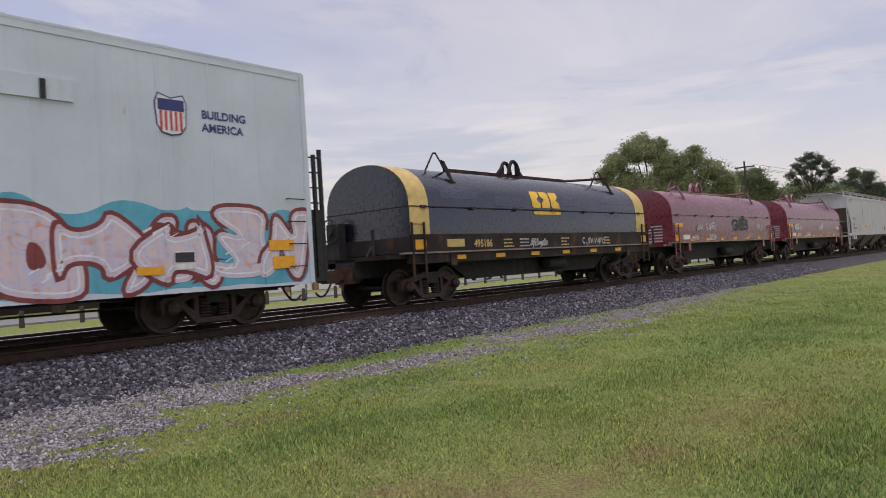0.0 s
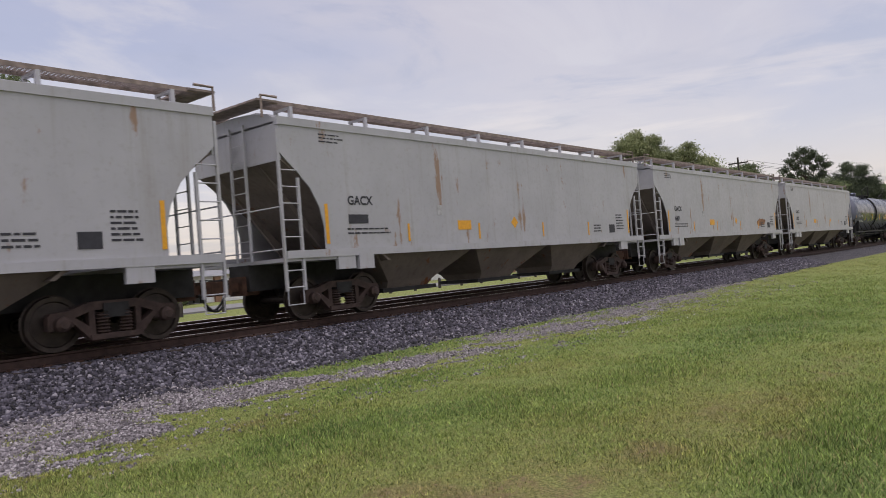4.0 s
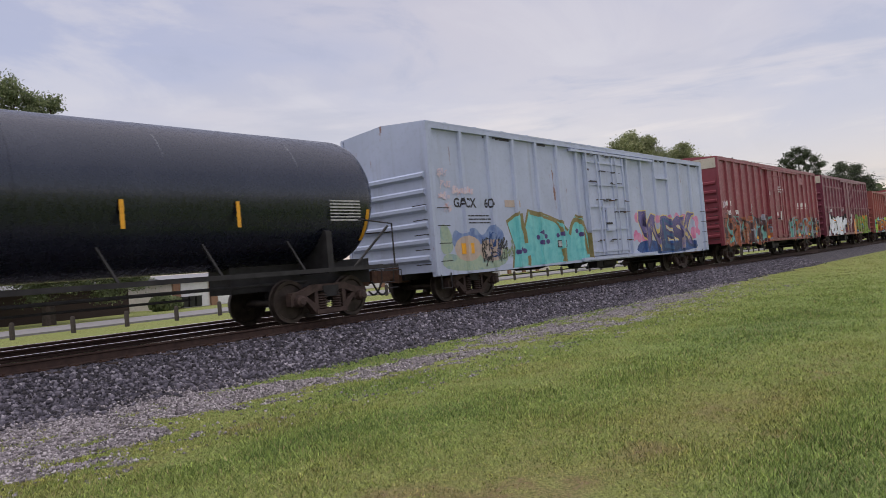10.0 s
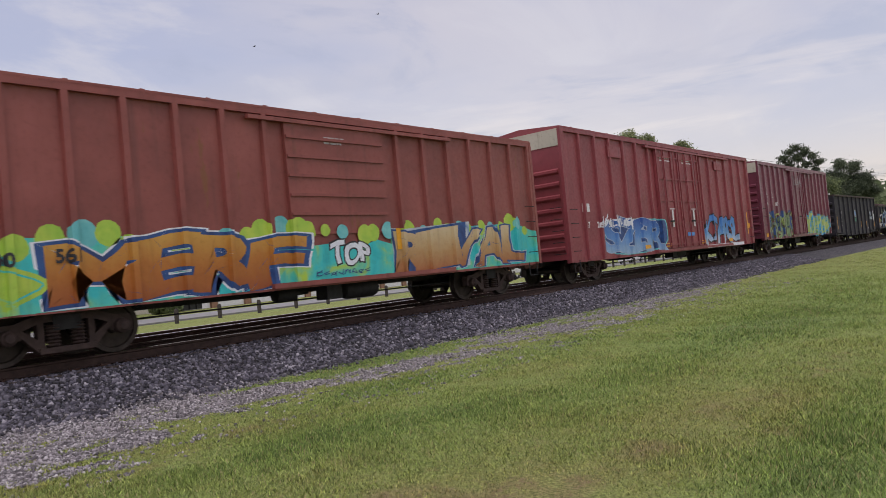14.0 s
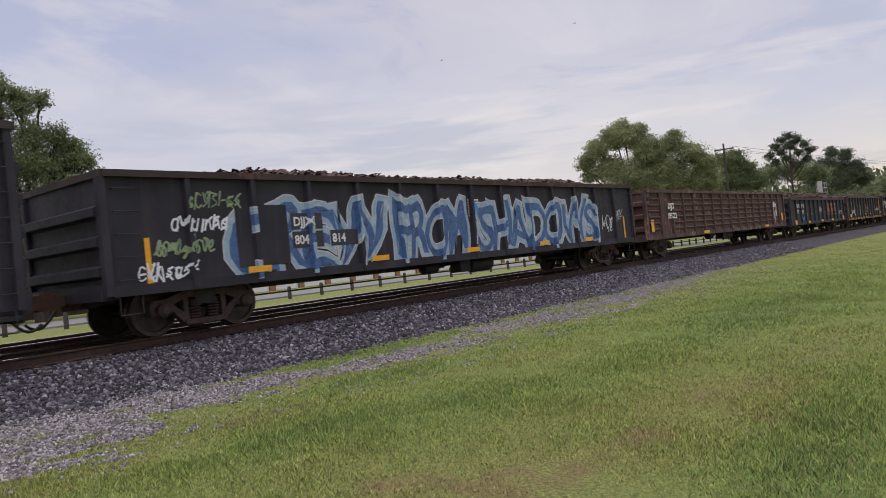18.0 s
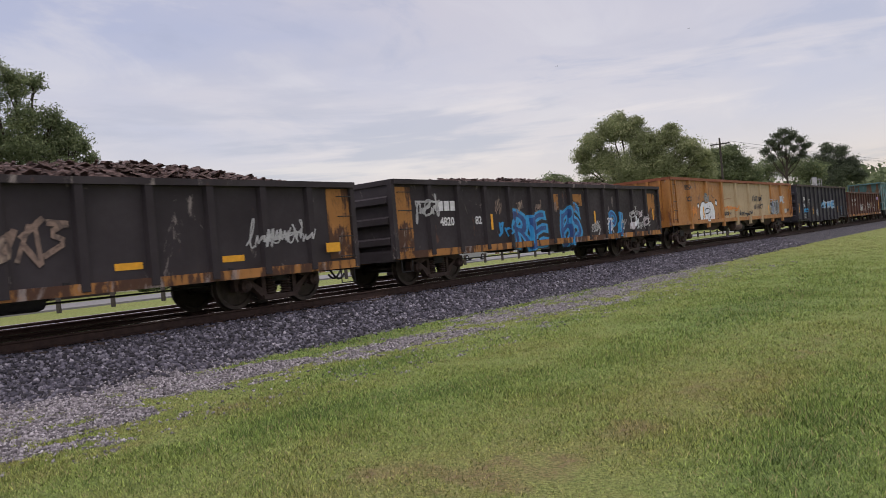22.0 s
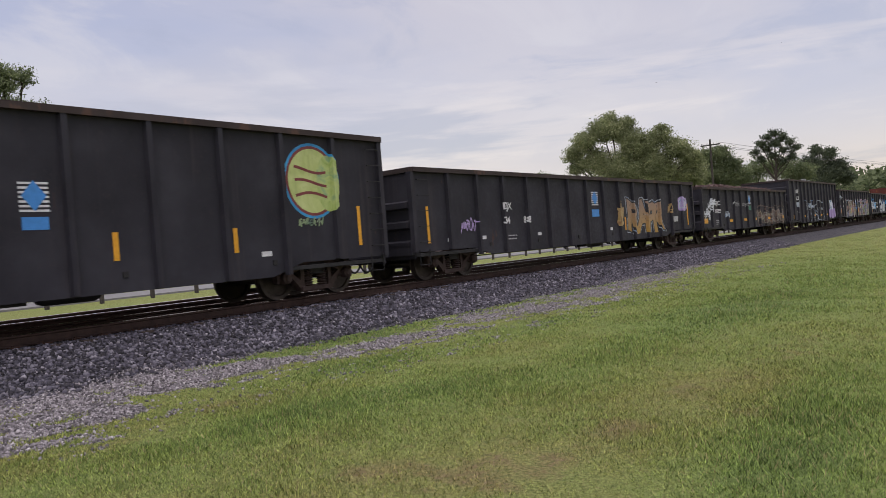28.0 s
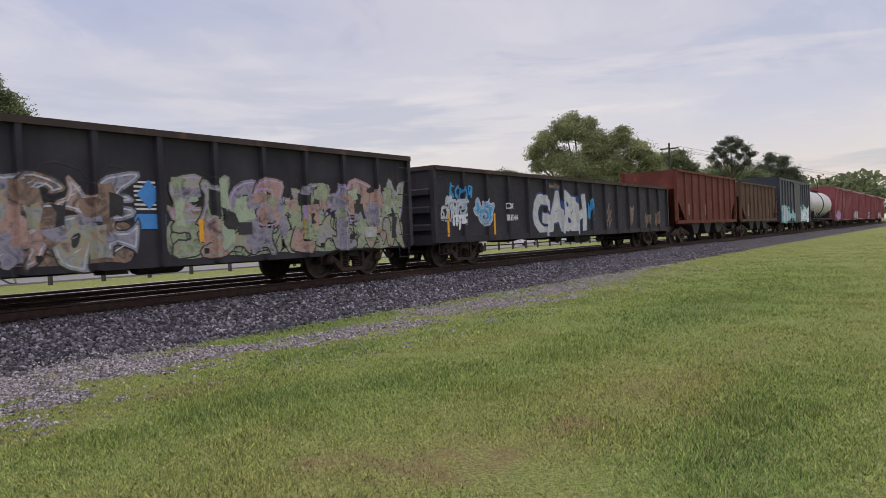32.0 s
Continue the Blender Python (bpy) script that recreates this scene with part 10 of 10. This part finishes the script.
graffiti(car, 5.15, 7.2, 1.2, 2.05, 5, (SP_GREYS, SP_DEEP, SP_GREYS, SP_BLACK), SP_BLACK, SP_GREYS, 217, 0.3, soft=1, edge=0.03, shine=SP_ICE)
graffiti(car, 5.15, 7.2, 1.2, 2.1, 5, SP_ICE, SP_ICE, None, 208, hollow=0.03)
tag(car, 7.5, 1.9, 1.1, 0.6, SP_ICE, 218, thick=0.10)
tag(car, 9.0, 1.35, 0.5, 0.2, INK, 219)
plate(car, GREYWHITE, 8.5, 9.0, 1.25, 1.5, "notice")
stripes(car, [-9.7, -6.0, -2.3, 1.4, 5.0, 8.2], 1.5, 0.5, 0.12, yb - 0.008)
for k in range(5):
    bm = bmesh.new()
    a = -8.0 + 3.2 * k
    prism(bm, [(a, 1.0), (a + 0.9, 0.68), (a + 1.5, 0.60), (a + 2.1, 0.68), (a + 3.0, 1.0)], -0.9, -0.85)
    part("underbody_sheet", bm, SIDEFRAME, car)
bm = bmesh.new()
lathe(bm, [(0.05, -0.60), (0.20, -0.55), (0.24, -0.42), (0.24, 0.42), (0.20, 0.55), (0.05, 0.60)], 16, "x")
part("air_reservoir", bm, plain("dusty_pink_tank_paint", (0.15, 0.10, 0.09), 0.7, 0, 0.4, 6), car, "dusty pinkish tank", True, (-0.2, -1.05, 0.72))

car = G(440.91, 457.20, 3.03, 0.52, GON_BLACK, 14, "black gondola car with pale blue scrawls and a white end mark", dip=0.22)
marks(car, -6.3, 2.0, "JTIX", "101", 0.30, WHITE)
tag(car, -6.4, 1.2, 1.1, 0.28, SP_AQUA, 220, thick=0.06)
graffiti(car, -0.8, 0.5, 1.45, 1.9, 3, SP_AQUA, SP_ICE, None, 221, 0.4, cover=False)
graffiti(car, 0.9, 3.1, 1.4, 1.9, 4, SP_AQUA, SP_ICE, None, 222, 0.4, cover=False)
tag(car, -2.8, 0.9, 0.7, 0.5, SP_ICE, 223, thick=0.06)
tag(car, 5.6, 0.9, 0.6, 0.7, SP_AQUA, 224, thick=0.05)
plate(car, GREYWHITE, -4.75, -4.42, 1.72, 2.06, "notice")
plate(car, GON_BLACK, -4.70, -4.47, 1.76, 2.02, "notice", SIDE[car][0] - 0.008)
stripes(car, [-3.6, -1.4, 2.2, 4.9], 1.3, 0.48, 0.09, SIDE[car][0] - 0.002)
stripes(car, [-7.5, 7.3], 1.5, 0.6, 0.10, SIDE[car][0] - 0.002)
data_block(car, -6.2, 1.05, GREYWHITE, 225, 0.5, 3)

car = G(458.17, 474.61, 2.65, 0.60, EATEN, 14, "rust-eaten gondola car with faded white lettering", sill=PEELING)
for k in range(4):
    bars(car, -6.2 + 0.5 * k, 2.1, 0.3, 1, 0.24, 0.1, GREYWHITE, SIDE[car][0] - 0.001, 230)
words(car, "700", GREYWHITE, -6.3, 1.5, 0.3)
words(car, "636", GREYWHITE, -5.0, 1.5, 0.3)
for k in range(5):
    tag(car, -2.8 + 1.75 * k, 0.95, 1.2, 0.9, SP_FADE if k % 2 else GREYWHITE, 231 + k, thick=0.07)
plate(car, SP_WHITE, 7.3, 7.9, 0.66, 0.76, "notice", SIDE[car][0] - 0.1)
tag(car, 6.6, 1.95, 0.9, 0.3, SP_LILAC, 236, thick=0.10)
block(car, "corner_patch", PEELING, 7.5, 8.1, SIDE[car][0] - 0.010, SIDE[car][0] - 0.004, 0.8, 2.45)
stripes(car, [7.7], 1.4, 0.7, 0.10, SIDE[car][0] - 0.012)

car = G(475.95, 491.02, 3.76, 0.92, GON_GREEN, 13, "sea green gondola car with rust scars and pink notices", rib_w=0.20, shape="tub")
block(car, "sill_ledge", GON_GREEN, -7.53, 7.53, -1.60, -1.42, 0.92, 1.16)
block(car, "lower_sheet", STEEL, -5.6, 5.6, -1.40, -1.34, 0.40, 0.92)
words(car, "DJ", WHITE, -5.75, 2.52, 0.30)
words(car, "JX", WHITE, -4.55, 2.52, 0.30)
words(car, "309", WHITE, -5.8, 1.95, 0.34)
words(car, "32", WHITE, -4.6, 1.95, 0.34)
plate(car, INK, 0.27, 0.93, 2.40, 3.14, "sign_back", SIDE[car][0] + 0.003)
sign_board(car, 0.33, 3.08, 0.54, 0.62)
plate(car, BLUE, 0.30, 0.92, 2.10, 2.38, "blue_board")
plate(car, PINK, -2.05, -1.55, 2.75, 3.05, "pink_notice")
plate(car, PINK, 2.95, 3.5, 2.75, 3.05, "pink_notice")
plate(car, INK, 4.6, 4.85, 1.5, 1.75, "notice")
plate(car, GREYWHITE, 4.86, 5.15, 1.5, 1.72, "notice")
data_block(car, -5.6, 1.6, GREYWHITE, 240, 0.6, 3)
tag(car, -7.3, 1.02, 0.8, 0.1, SP_ICE, 241, thick=0.10)
block(car, "belly_sheet", HOPPER_GRIME, -5.0, 5.0, -1.2, -1.12, 0.45, 0.95)

car = G(492.29, 508.62, 3.56, 0.52, GON_BLACK, 12, "tall black gondola car with a pale green sprayed disc", dip=0.25)
marks(car, -6.3, 1.95, "DJNX", "41141", 0.30, WHITE)
data_block(car, -6.2, 1.35, GREYWHITE, 250, 0.6, 4)
sign_board(car, 0.0, 2.4, 0.45, 0.5)
plate(car, BLUE, 0.02, 0.42, 1.62, 1.82, "blue_board")
yb = SIDE[car][0]
for rr, mat, d in ((0.80, SP_AQUA, 0.002), (0.74, SP_MAROON, 0.004), (0.68, spray_mat("pale_lime_spray", [(0.42, 0.50, 0.16), (0.56, 0.62, 0.26)]), 0.006)):
    painted("sprayed_disc", car, filled([(6.0 + rr * math.cos(a), 2.5 + rr * 1.02 * math.sin(a)) for a in [6.2832 * k / 30 for k in range(30)]]), mat, d)
painted("sprayed_disc", car, filled(oval(6.45, 2.45, 0.34, 0.62)), SP_YLIME, 0.0075)
for k in range(3):
    arc = [(5.50 + 0.15 * q, 2.18 + 0.28 * k + 0.07 * math.sin(0.6 * q + k)) for q in range(7)]
    painted("sprayed_line", car, band(rounded(arc, 2, False), 0.06), SP_MAROON, 0.0085 + 0.0005 * k)
stripes(car, [1.48, 3.9], 1.3, 0.48, 0.10, yb - 0.002)
stripes(car, [-7.4, 7.34], 1.5, 0.9, 0.10, yb - 0.002)
plate(car, WHITE, 4.5, 4.75, 0.95, 1.05, "notice")
tag(car, 5.5, 1.55, 0.7, 0.2, SP_MINT, 251)

car = G(509.76, 530.05, 2.90, 0.55, GON_BLACK, 16, "black gondola car with ochre graffiti and a blue sign", dip=0.22)
words(car, "DJJX", WHITE, -6.1, 1.82, 0.28)
words(car, "304", WHITE, -6.1, 1.40, 0.28)
words(car, "885", WHITE, -4.9, 1.40, 0.28)
sign_board(car, -0.20, 2.43)
plate(car, BLUE, -0.22, 0.34, 1.50, 1.76, "blue_board")
SP_HONEY = spray_mat("ochre_to_dusty_rose_spray", [(0.44, 0.26, 0.05), (0.36, 0.23, 0.12), (0.30, 0.20, 0.15)], 2.4, fade=(0.75, 2.0))
fat_letters(car, "RAPR", 2.9, 6.3, 0.82, 2.0, ((0.20, SP_ICE, "letter_halo"), (0.17, SP_BLACK, "letter_outline"), (0.09, SP_HONEY, "graffiti_letter")), 260, 0.0, 0.08, 1.06)
tag(car, 1.8, 1.1, 0.55, 1.0, SP_GOLD, 261, thick=0.09)
tag(car, 7.0, 1.55, 0.4, 0.4, SP_GOLD, 262, thick=0.06)
graffiti(car, 8.45, 9.35, 1.65, 2.15, 3, SP_ICE, SP_LILAC, None, 263, 0.35, cover=False)
stripes(car, [-0.5, 2.55], 1.2, 0.5, 0.10, SIDE[car][0] - 0.009)
stripes(car, [-9.6, 9.45], 1.45, 0.95, 0.10, SIDE[car][0] - 0.009)
plate(car, GREYWHITE, 7.6, 8.2, 1.15, 1.38, "notice")
tag(car, -8.2, 1.2, 0.7, 0.5, SP_LILAC, 264)
data_block(car, -5.9, 1.05, GREYWHITE, 265, 0.6, 2)
for x in (-8.8, -7.2, -4.1, -2.0, 1.2):
    plate(car, WHITE, x, x + 0.2, 0.98, 1.08, "notice")

f, r = 531.39, 547.68
car = G(f, r, 2.73, 0.55, GON_BLACK, 14, "black gondola car loaded with scrap, tan graffiti at its rear", dip=0.18)
words(car, "DJJX", WHITE, -6.15, 1.86, 0.28)
words(car, "19485", WHITE, -6.2, 1.46, 0.26)
for k in range(4):
    tag(car, -7.9 + 0.3 * k, 1.25 + 0.2 * k, 0.9, 0.4, SP_WHITE, 270 + k, thick=0.05)
sign_board(car, -0.28, 2.40, 0.5, 0.5)
plate(car, spray_mat("green_notice", [(0.03, 0.14, 0.10), (0.04, 0.18, 0.12)]), -0.25, 0.22, 1.55, 1.80, "green_board")
graffiti(car, 1.4, 7.6, 0.70, 1.6, 9, (SP_DUST, SP_FADE, SP_DUST), SP_BLACK, None, 275, 0.30, soft=1, edge=0.03, shine=SP_PASTEL)
graffiti(car, 1.6, 7.6, 0.72, 1.8, 8, SP_DUST, SP_DUST, None, 279, hollow=0.05)
tag(car, -4.7, 1.2, 0.8, 0.4, SP_ICE, 276, thick=0.05)
tag(car, -3.2, 1.8, 1.2, 0.25, GREYWHITE, 277, thick=0.02)
tag(car, -1.7, 1.75, 1.1, 0.22, GREYWHITE, 274, thick=0.02)
plate(car, YELLOW, -7.9, -7.35, 0.95, 1.2, "reflector")
stripes(car, [-3.6, -1.0, 1.0, 4.0], 1.02, 0.5, 0.13, SIDE[car][0] - 0.010, True)
plate(car, YELLOW, 7.1, 7.5, 0.95, 1.15, "reflector", SIDE[car][0] - 0.010)
data_block(car, -6.1, 1.1, GREYWHITE, 278, 0.9, 3)
with_load(car, f, r, 2.73, 0.45, 17)

car = G(548.84, 565.06, 3.50, 0.50, GON_BLACK, 15, "tall black gondola car with white outline graffiti", dip=0.22)
words(car, "DJ", WHITE, -6.72, 2.60, 0.34)
words(car, "NX", WHITE, -6.0, 2.60, 0.34)
words(car, "42", WHITE, -6.72, 2.12, 0.34)
words(car, "075", WHITE, -6.0, 2.12, 0.34)
for k in range(2):
    tag(car, -6.05, 1.62 + 0.04 * k, 0.8, 0.42, SP_ICE, 280 + 5 * k, thick=0.09)
data_block(car, -5.9, 1.35, GREYWHITE, 281, 0.8, 3)
for word, a, b, sd in (("WEB", -3.3, -0.55, 282), ("SER", -0.15, 3.0, 283)):
    fat_letters(car, word, a, b, 0.64, 1.85, ((0.120, SP_ICE, "letter_outline"), (0.078, GON_BLACK, "graffiti_letter")), sd, 0.0, 0.12, 1.0)
tag(car, -2.4, 1.55, 1.3, 0.35, SP_ICE, 289, thick=0.08)
graffiti(car, 5.0, 7.5, 0.75, 1.35, 3, SP_LILAC, SP_LILAC, SP_LILAC, 290, 0.4, 0.0, 0.15)
graffiti(car, 5.6, 6.6, 1.0, 2.0, 1, SP_WHITE, SP_ICE, SP_WHITE, 291, 0.45, 0.0, 0.1)
for k in range(4):
    plate(car, SP_LILAC, 6.6, 7.45, 1.35 + 0.15 * k, 1.45 + 0.15 * k, "sprayed_stroke", SIDE[car][0] - 0.012)
stripes(car, [-3.5, -0.2, 2.0, 4.4], 0.98, 0.55, 0.13, SIDE[car][0] - 0.012, True)
plate(car, YELLOW, -7.0, -6.55, 0.85, 1.10, "reflector")

car = G(566.47, 582.76, 3.02, 0.55, GON_BLACK, 14, "black gondola car covered with faded pastel graffiti", dip=0.18)
words(car, "JTIX", WHITE, -6.4, 1.90, 0.28)
words(car, "146", WHITE, -6.4, 1.50, 0.28)
SP_DUSTYPINK = spray_mat("dusty_pink_spray", [(0.26, 0.16, 0.14), (0.40, 0.27, 0.24), (0.10, 0.08, 0.09)], 4)
SP_SAGE = spray_mat("sage_spray", [(0.16, 0.20, 0.14), (0.30, 0.36, 0.24), (0.08, 0.09, 0.08)], 4)
SP_PALESAGE = spray_mat("pale_sage_spray", [(0.26, 0.34, 0.24), (0.36, 0.44, 0.32), (0.20, 0.22, 0.20)], 4)
SP_SLATE = spray_mat("slate_lilac_spray", [(0.12, 0.12, 0.17), (0.28, 0.27, 0.35), (0.06, 0.06, 0.08)], 4)
graffiti(car, -5.2, -0.05, 0.66, 1.5, 8, (SP_PASTEL, SP_SLATE, SP_DUSTYPINK), SP_BLACK, SP_FADE, 300, 0.36, 0.1, 0.1, soft=1, edge=0.03, shine=SP_ICE)
graffiti(car, -5.2, -0.05, 1.35, 2.25, 8, (SP_DUSTYPINK, SP_SLATE, SP_FADE), SP_BLACK, None, 304, 0.36, 0.1, 0.1, soft=1, edge=0.03, shine=SP_ICE)
graffiti(car, 0.85, 7.7, 0.66, 1.5, 11, (SP_SAGE, SP_DUSTYPINK, SP_PASTEL, SP_SLATE), SP_BLACK, SP_SAGE, 301, 0.36, 0.0, 0.1, soft=1, edge=0.03, shine=SP_PASTEL)
graffiti(car, 0.85, 7.7, 1.3, 2.35, 10, (SP_PASTEL, SP_SAGE, SP_SLATE, SP_DUSTYPINK), SP_BLACK, None, 305, 0.36, 0.0, 0.1, soft=1, edge=0.03, shine=SP_LILAC)
patchwork(car, -5.2, -0.1, 0.68, 2.1, 40, (SP_SLATE, SP_DUSTYPINK, SP_FADE, SP_BLACK, SP_PASTEL), 306)
patchwork(car, 0.9, 7.6, 0.68, 2.25, 62, (SP_SAGE, SP_SLATE, SP_DUSTYPINK, SP_PALESAGE, SP_BLACK), 307)
graffiti(car, -5.2, -0.1, 0.7, 2.2, 7, SP_ICE, SP_BLACK, None, 308, soft=1, hollow=0.025)
graffiti(car, 0.9, 7.6, 0.7, 2.3, 9, SP_ICE, SP_BLACK, None, 309, soft=1, hollow=0.025)
sign_board(car, 0.12, 2.15, 0.58, 0.56)
plate(car, BLUE, 0.10, 0.74, 1.25, 1.52, "blue_board")
stripes(car, [-7.3, -2.3, 1.5, 4.3], 1.2, 0.45, 0.10, SIDE[car][0] - 0.014)
plate(car, INK, 2.4, 2.75, 1.1, 1.35, "notice", SIDE[car][0] - 0.012)
plate(car, GREYWHITE, 6.3, 6.75, 0.95, 1.2, "notice", SIDE[car][0] - 0.012)
tag(car, -7.9, 1.0, 0.8, 0.8, SP_LILAC, 302, thick=0.06)
tag(car, -7.7, 2.3, 0.8, 0.35, SP_ICE, 303, thick=0.05)

car = G(583.93, 604.21, 2.86, 0.72, GON_BLACK, 16, "black gondola car with a tall white graffiti word")
words(car, "DJJX", WHITE, -6.15, 1.70, 0.26)
words(car, "104544", WHITE, -6.15, 1.32, 0.26)
fat_letters(car, "GABH", -4.2, 0.1, 0.82, 2.2, ((0.14, SP_DEEP, "letter_outline"), (0.09, SP_SILVER, "graffiti_letter")), 310, 0.0, 0.04, 1.0)
for k in range(3):
    tag(car, -9.9 + 0.25 * k, 1.35 + 0.3 * k, 1.2, 0.5, SP_ICE if k < 2 else SP_AQUA, 311 + k, thick=0.07)
tag(car, -9.3, 1.2, 0.8, 0.45, SP_WHITE, 315, thick=0.06)
graffiti(car, -8.0, -7.1, 1.2, 1.9, 2, SP_AQUA, SP_ICE, None, 316, 0.4, cover=False)
tag(car, 0.3, 1.3, 0.6, 0.8, SP_AQUA, 317, thick=0.08)
for x in (2.0, 4.6, 6.8, 8.2):
    tag(car, x, 1.0, 0.7, 0.9, SP_FADE, 318 + int(x), thick=0.10)
stripes(car, [-9.5, -6.9], 1.2, 0.7, 0.10, SIDE[car][0] - 0.012)
tag(car, -3.0, 2.45, 0.8, 0.2, SP_FADE, 330)

# -- the tail of the train, seen far off
car = couple(open_hopper(12.6, 3.88, HOP_RED, 8), 605.7, 618.3, "dusty red open-top hopper car with discharge chutes", "hopper car")
for x in (-4.2, -2.0, -1.0, 3.4):
    plate(car, SP_FADE, x, x + 0.25, 1.5, 2.1, "faded_lettering")
car = couple(open_hopper(12.0, 3.75, HOP_BROWN, 8), 619.7, 631.7, "dusty brown open-top hopper car", "hopper car")
for x in (-3.8, 0.5, 3.0):
    plate(car, SP_FADE, x, x + 0.25, 1.4, 2.2, "faded_lettering")
car = couple(boxcar(15.2, 4.6, 0.8, BOX_BLACK, 13, (-1.0, 2.0, "panel")), 633.2, 648.4, "dark blue-black box car with white and teal graffiti", "box car")
graffiti(car, -6.5, -1.2, 0.84, 2.2, 4, SP_ICE, SP_CYAN, None, 340, 0.4)
graffiti(car, 2.2, 7.0, 0.84, 2.2, 4, SP_WHITE, SP_CYAN, None, 341, 0.4)
couple(tank_car(15.5, TANK_WHITE, TANK_WHITE, STEEL), 650.0, 665.5, "pale grey tank car among dark freight cars", "tank car")
for k in range(4):
    car = couple(boxcar(17.4, 4.9, 0.8, BOX_RED, 15, (-1.2, 1.8, "plug")), 667.0 + 18.8 * k, 684.4 + 18.8 * k, "dark red box car with pale graffiti patches", "box car")
    graffiti(car, -7.5 + k, -3.5 + k, 0.84, 2.0, 4, SP_ICE if k % 2 else SP_LILAC, SP_FADE, None, 350 + k, 0.4)


# two small dark birds crossing the sky
PLUMAGE = plain("dark_plumage", (0.03, 0.028, 0.03), 0.8, 0, 0.3, 20)
BIRDS = []
for start, step in (((36.7, 71.5, 29.1), (9.45, 0.0, 0.65)), ((62.5, 57.4, 31.6), (11.1, -0.7, 1.27))):
    bird = tagged(new("bird"), "small dark bird gliding high over the train", "bird", "birds in the sky")
    bm = bmesh.new()
    lathe(bm, [(0.005, -0.17), (0.035, -0.10), (0.05, 0.0), (0.045, 0.08), (0.03, 0.13), (0.004, 0.19)], 10, "x")
    part("body", bm, PLUMAGE, bird, smooth=True)
    for s in (-1, 1):
        bm = bmesh.new()
        lo = [bm.verts.new(q) for q in ((0.07, s * 0.03, 0.0), (-0.06, s * 0.03, 0.0), (-0.11, s * 0.30, 0.05), (0.03, s * 0.20, 0.05))]
        hi = [bm.verts.new((v.co.x, v.co.y, v.co.z + 0.012)) for v in lo]
        bm.faces.new(lo)
        bm.faces.new(hi[::-1])
        for i in range(4):
            bm.faces.new((lo[i], lo[(i + 1) % 4], hi[(i + 1) % 4], hi[i]))
        part("wing", bm, PLUMAGE, bird)
    BIRDS.append((bird, start, step, 12.0 if not BIRDS else 14.0))


def motions():
    """The train runs past at an even speed; the birds cross the sky."""
    for bird, p, v, t0 in BIRDS:
        walk(bird, [(t, pose(*(a + b * (t - t0) for a, b in zip(p, v)), 0, 0, 0)) for t in range(0, 33, 2)])
    for car, u in TRAIN:
        walk(car, [(t, pose(u - gone(t), Y_TRACK, RAIL)) for t in range(0, 33, 2)])
    for load, u in SCRAPS:
        walk(load, [(t, pose(u - gone(t), Y_TRACK, RAIL)) for t in range(0, 33, 2)])
    # the wheels roll while they are near enough to be seen turning
    at = {car: u for car, u in TRAIN}
    for w, car, dx in ROLLING:
        u = at[car] + dx
        near = [f / FPS for f in range(0, 32 * FPS + 1) if -8 < u - gone(f / FPS) < 34]
        if near:
            times = sorted({0.0, *near, 32.0})
            s0, s1 = gone(near[0]), gone(near[-1])
            walk(w, [(t, pose(*w.location, 0, -math.degrees((min(max(gone(t), s0), s1) - s0) / 0.457), 0)) for t in times])


motions()
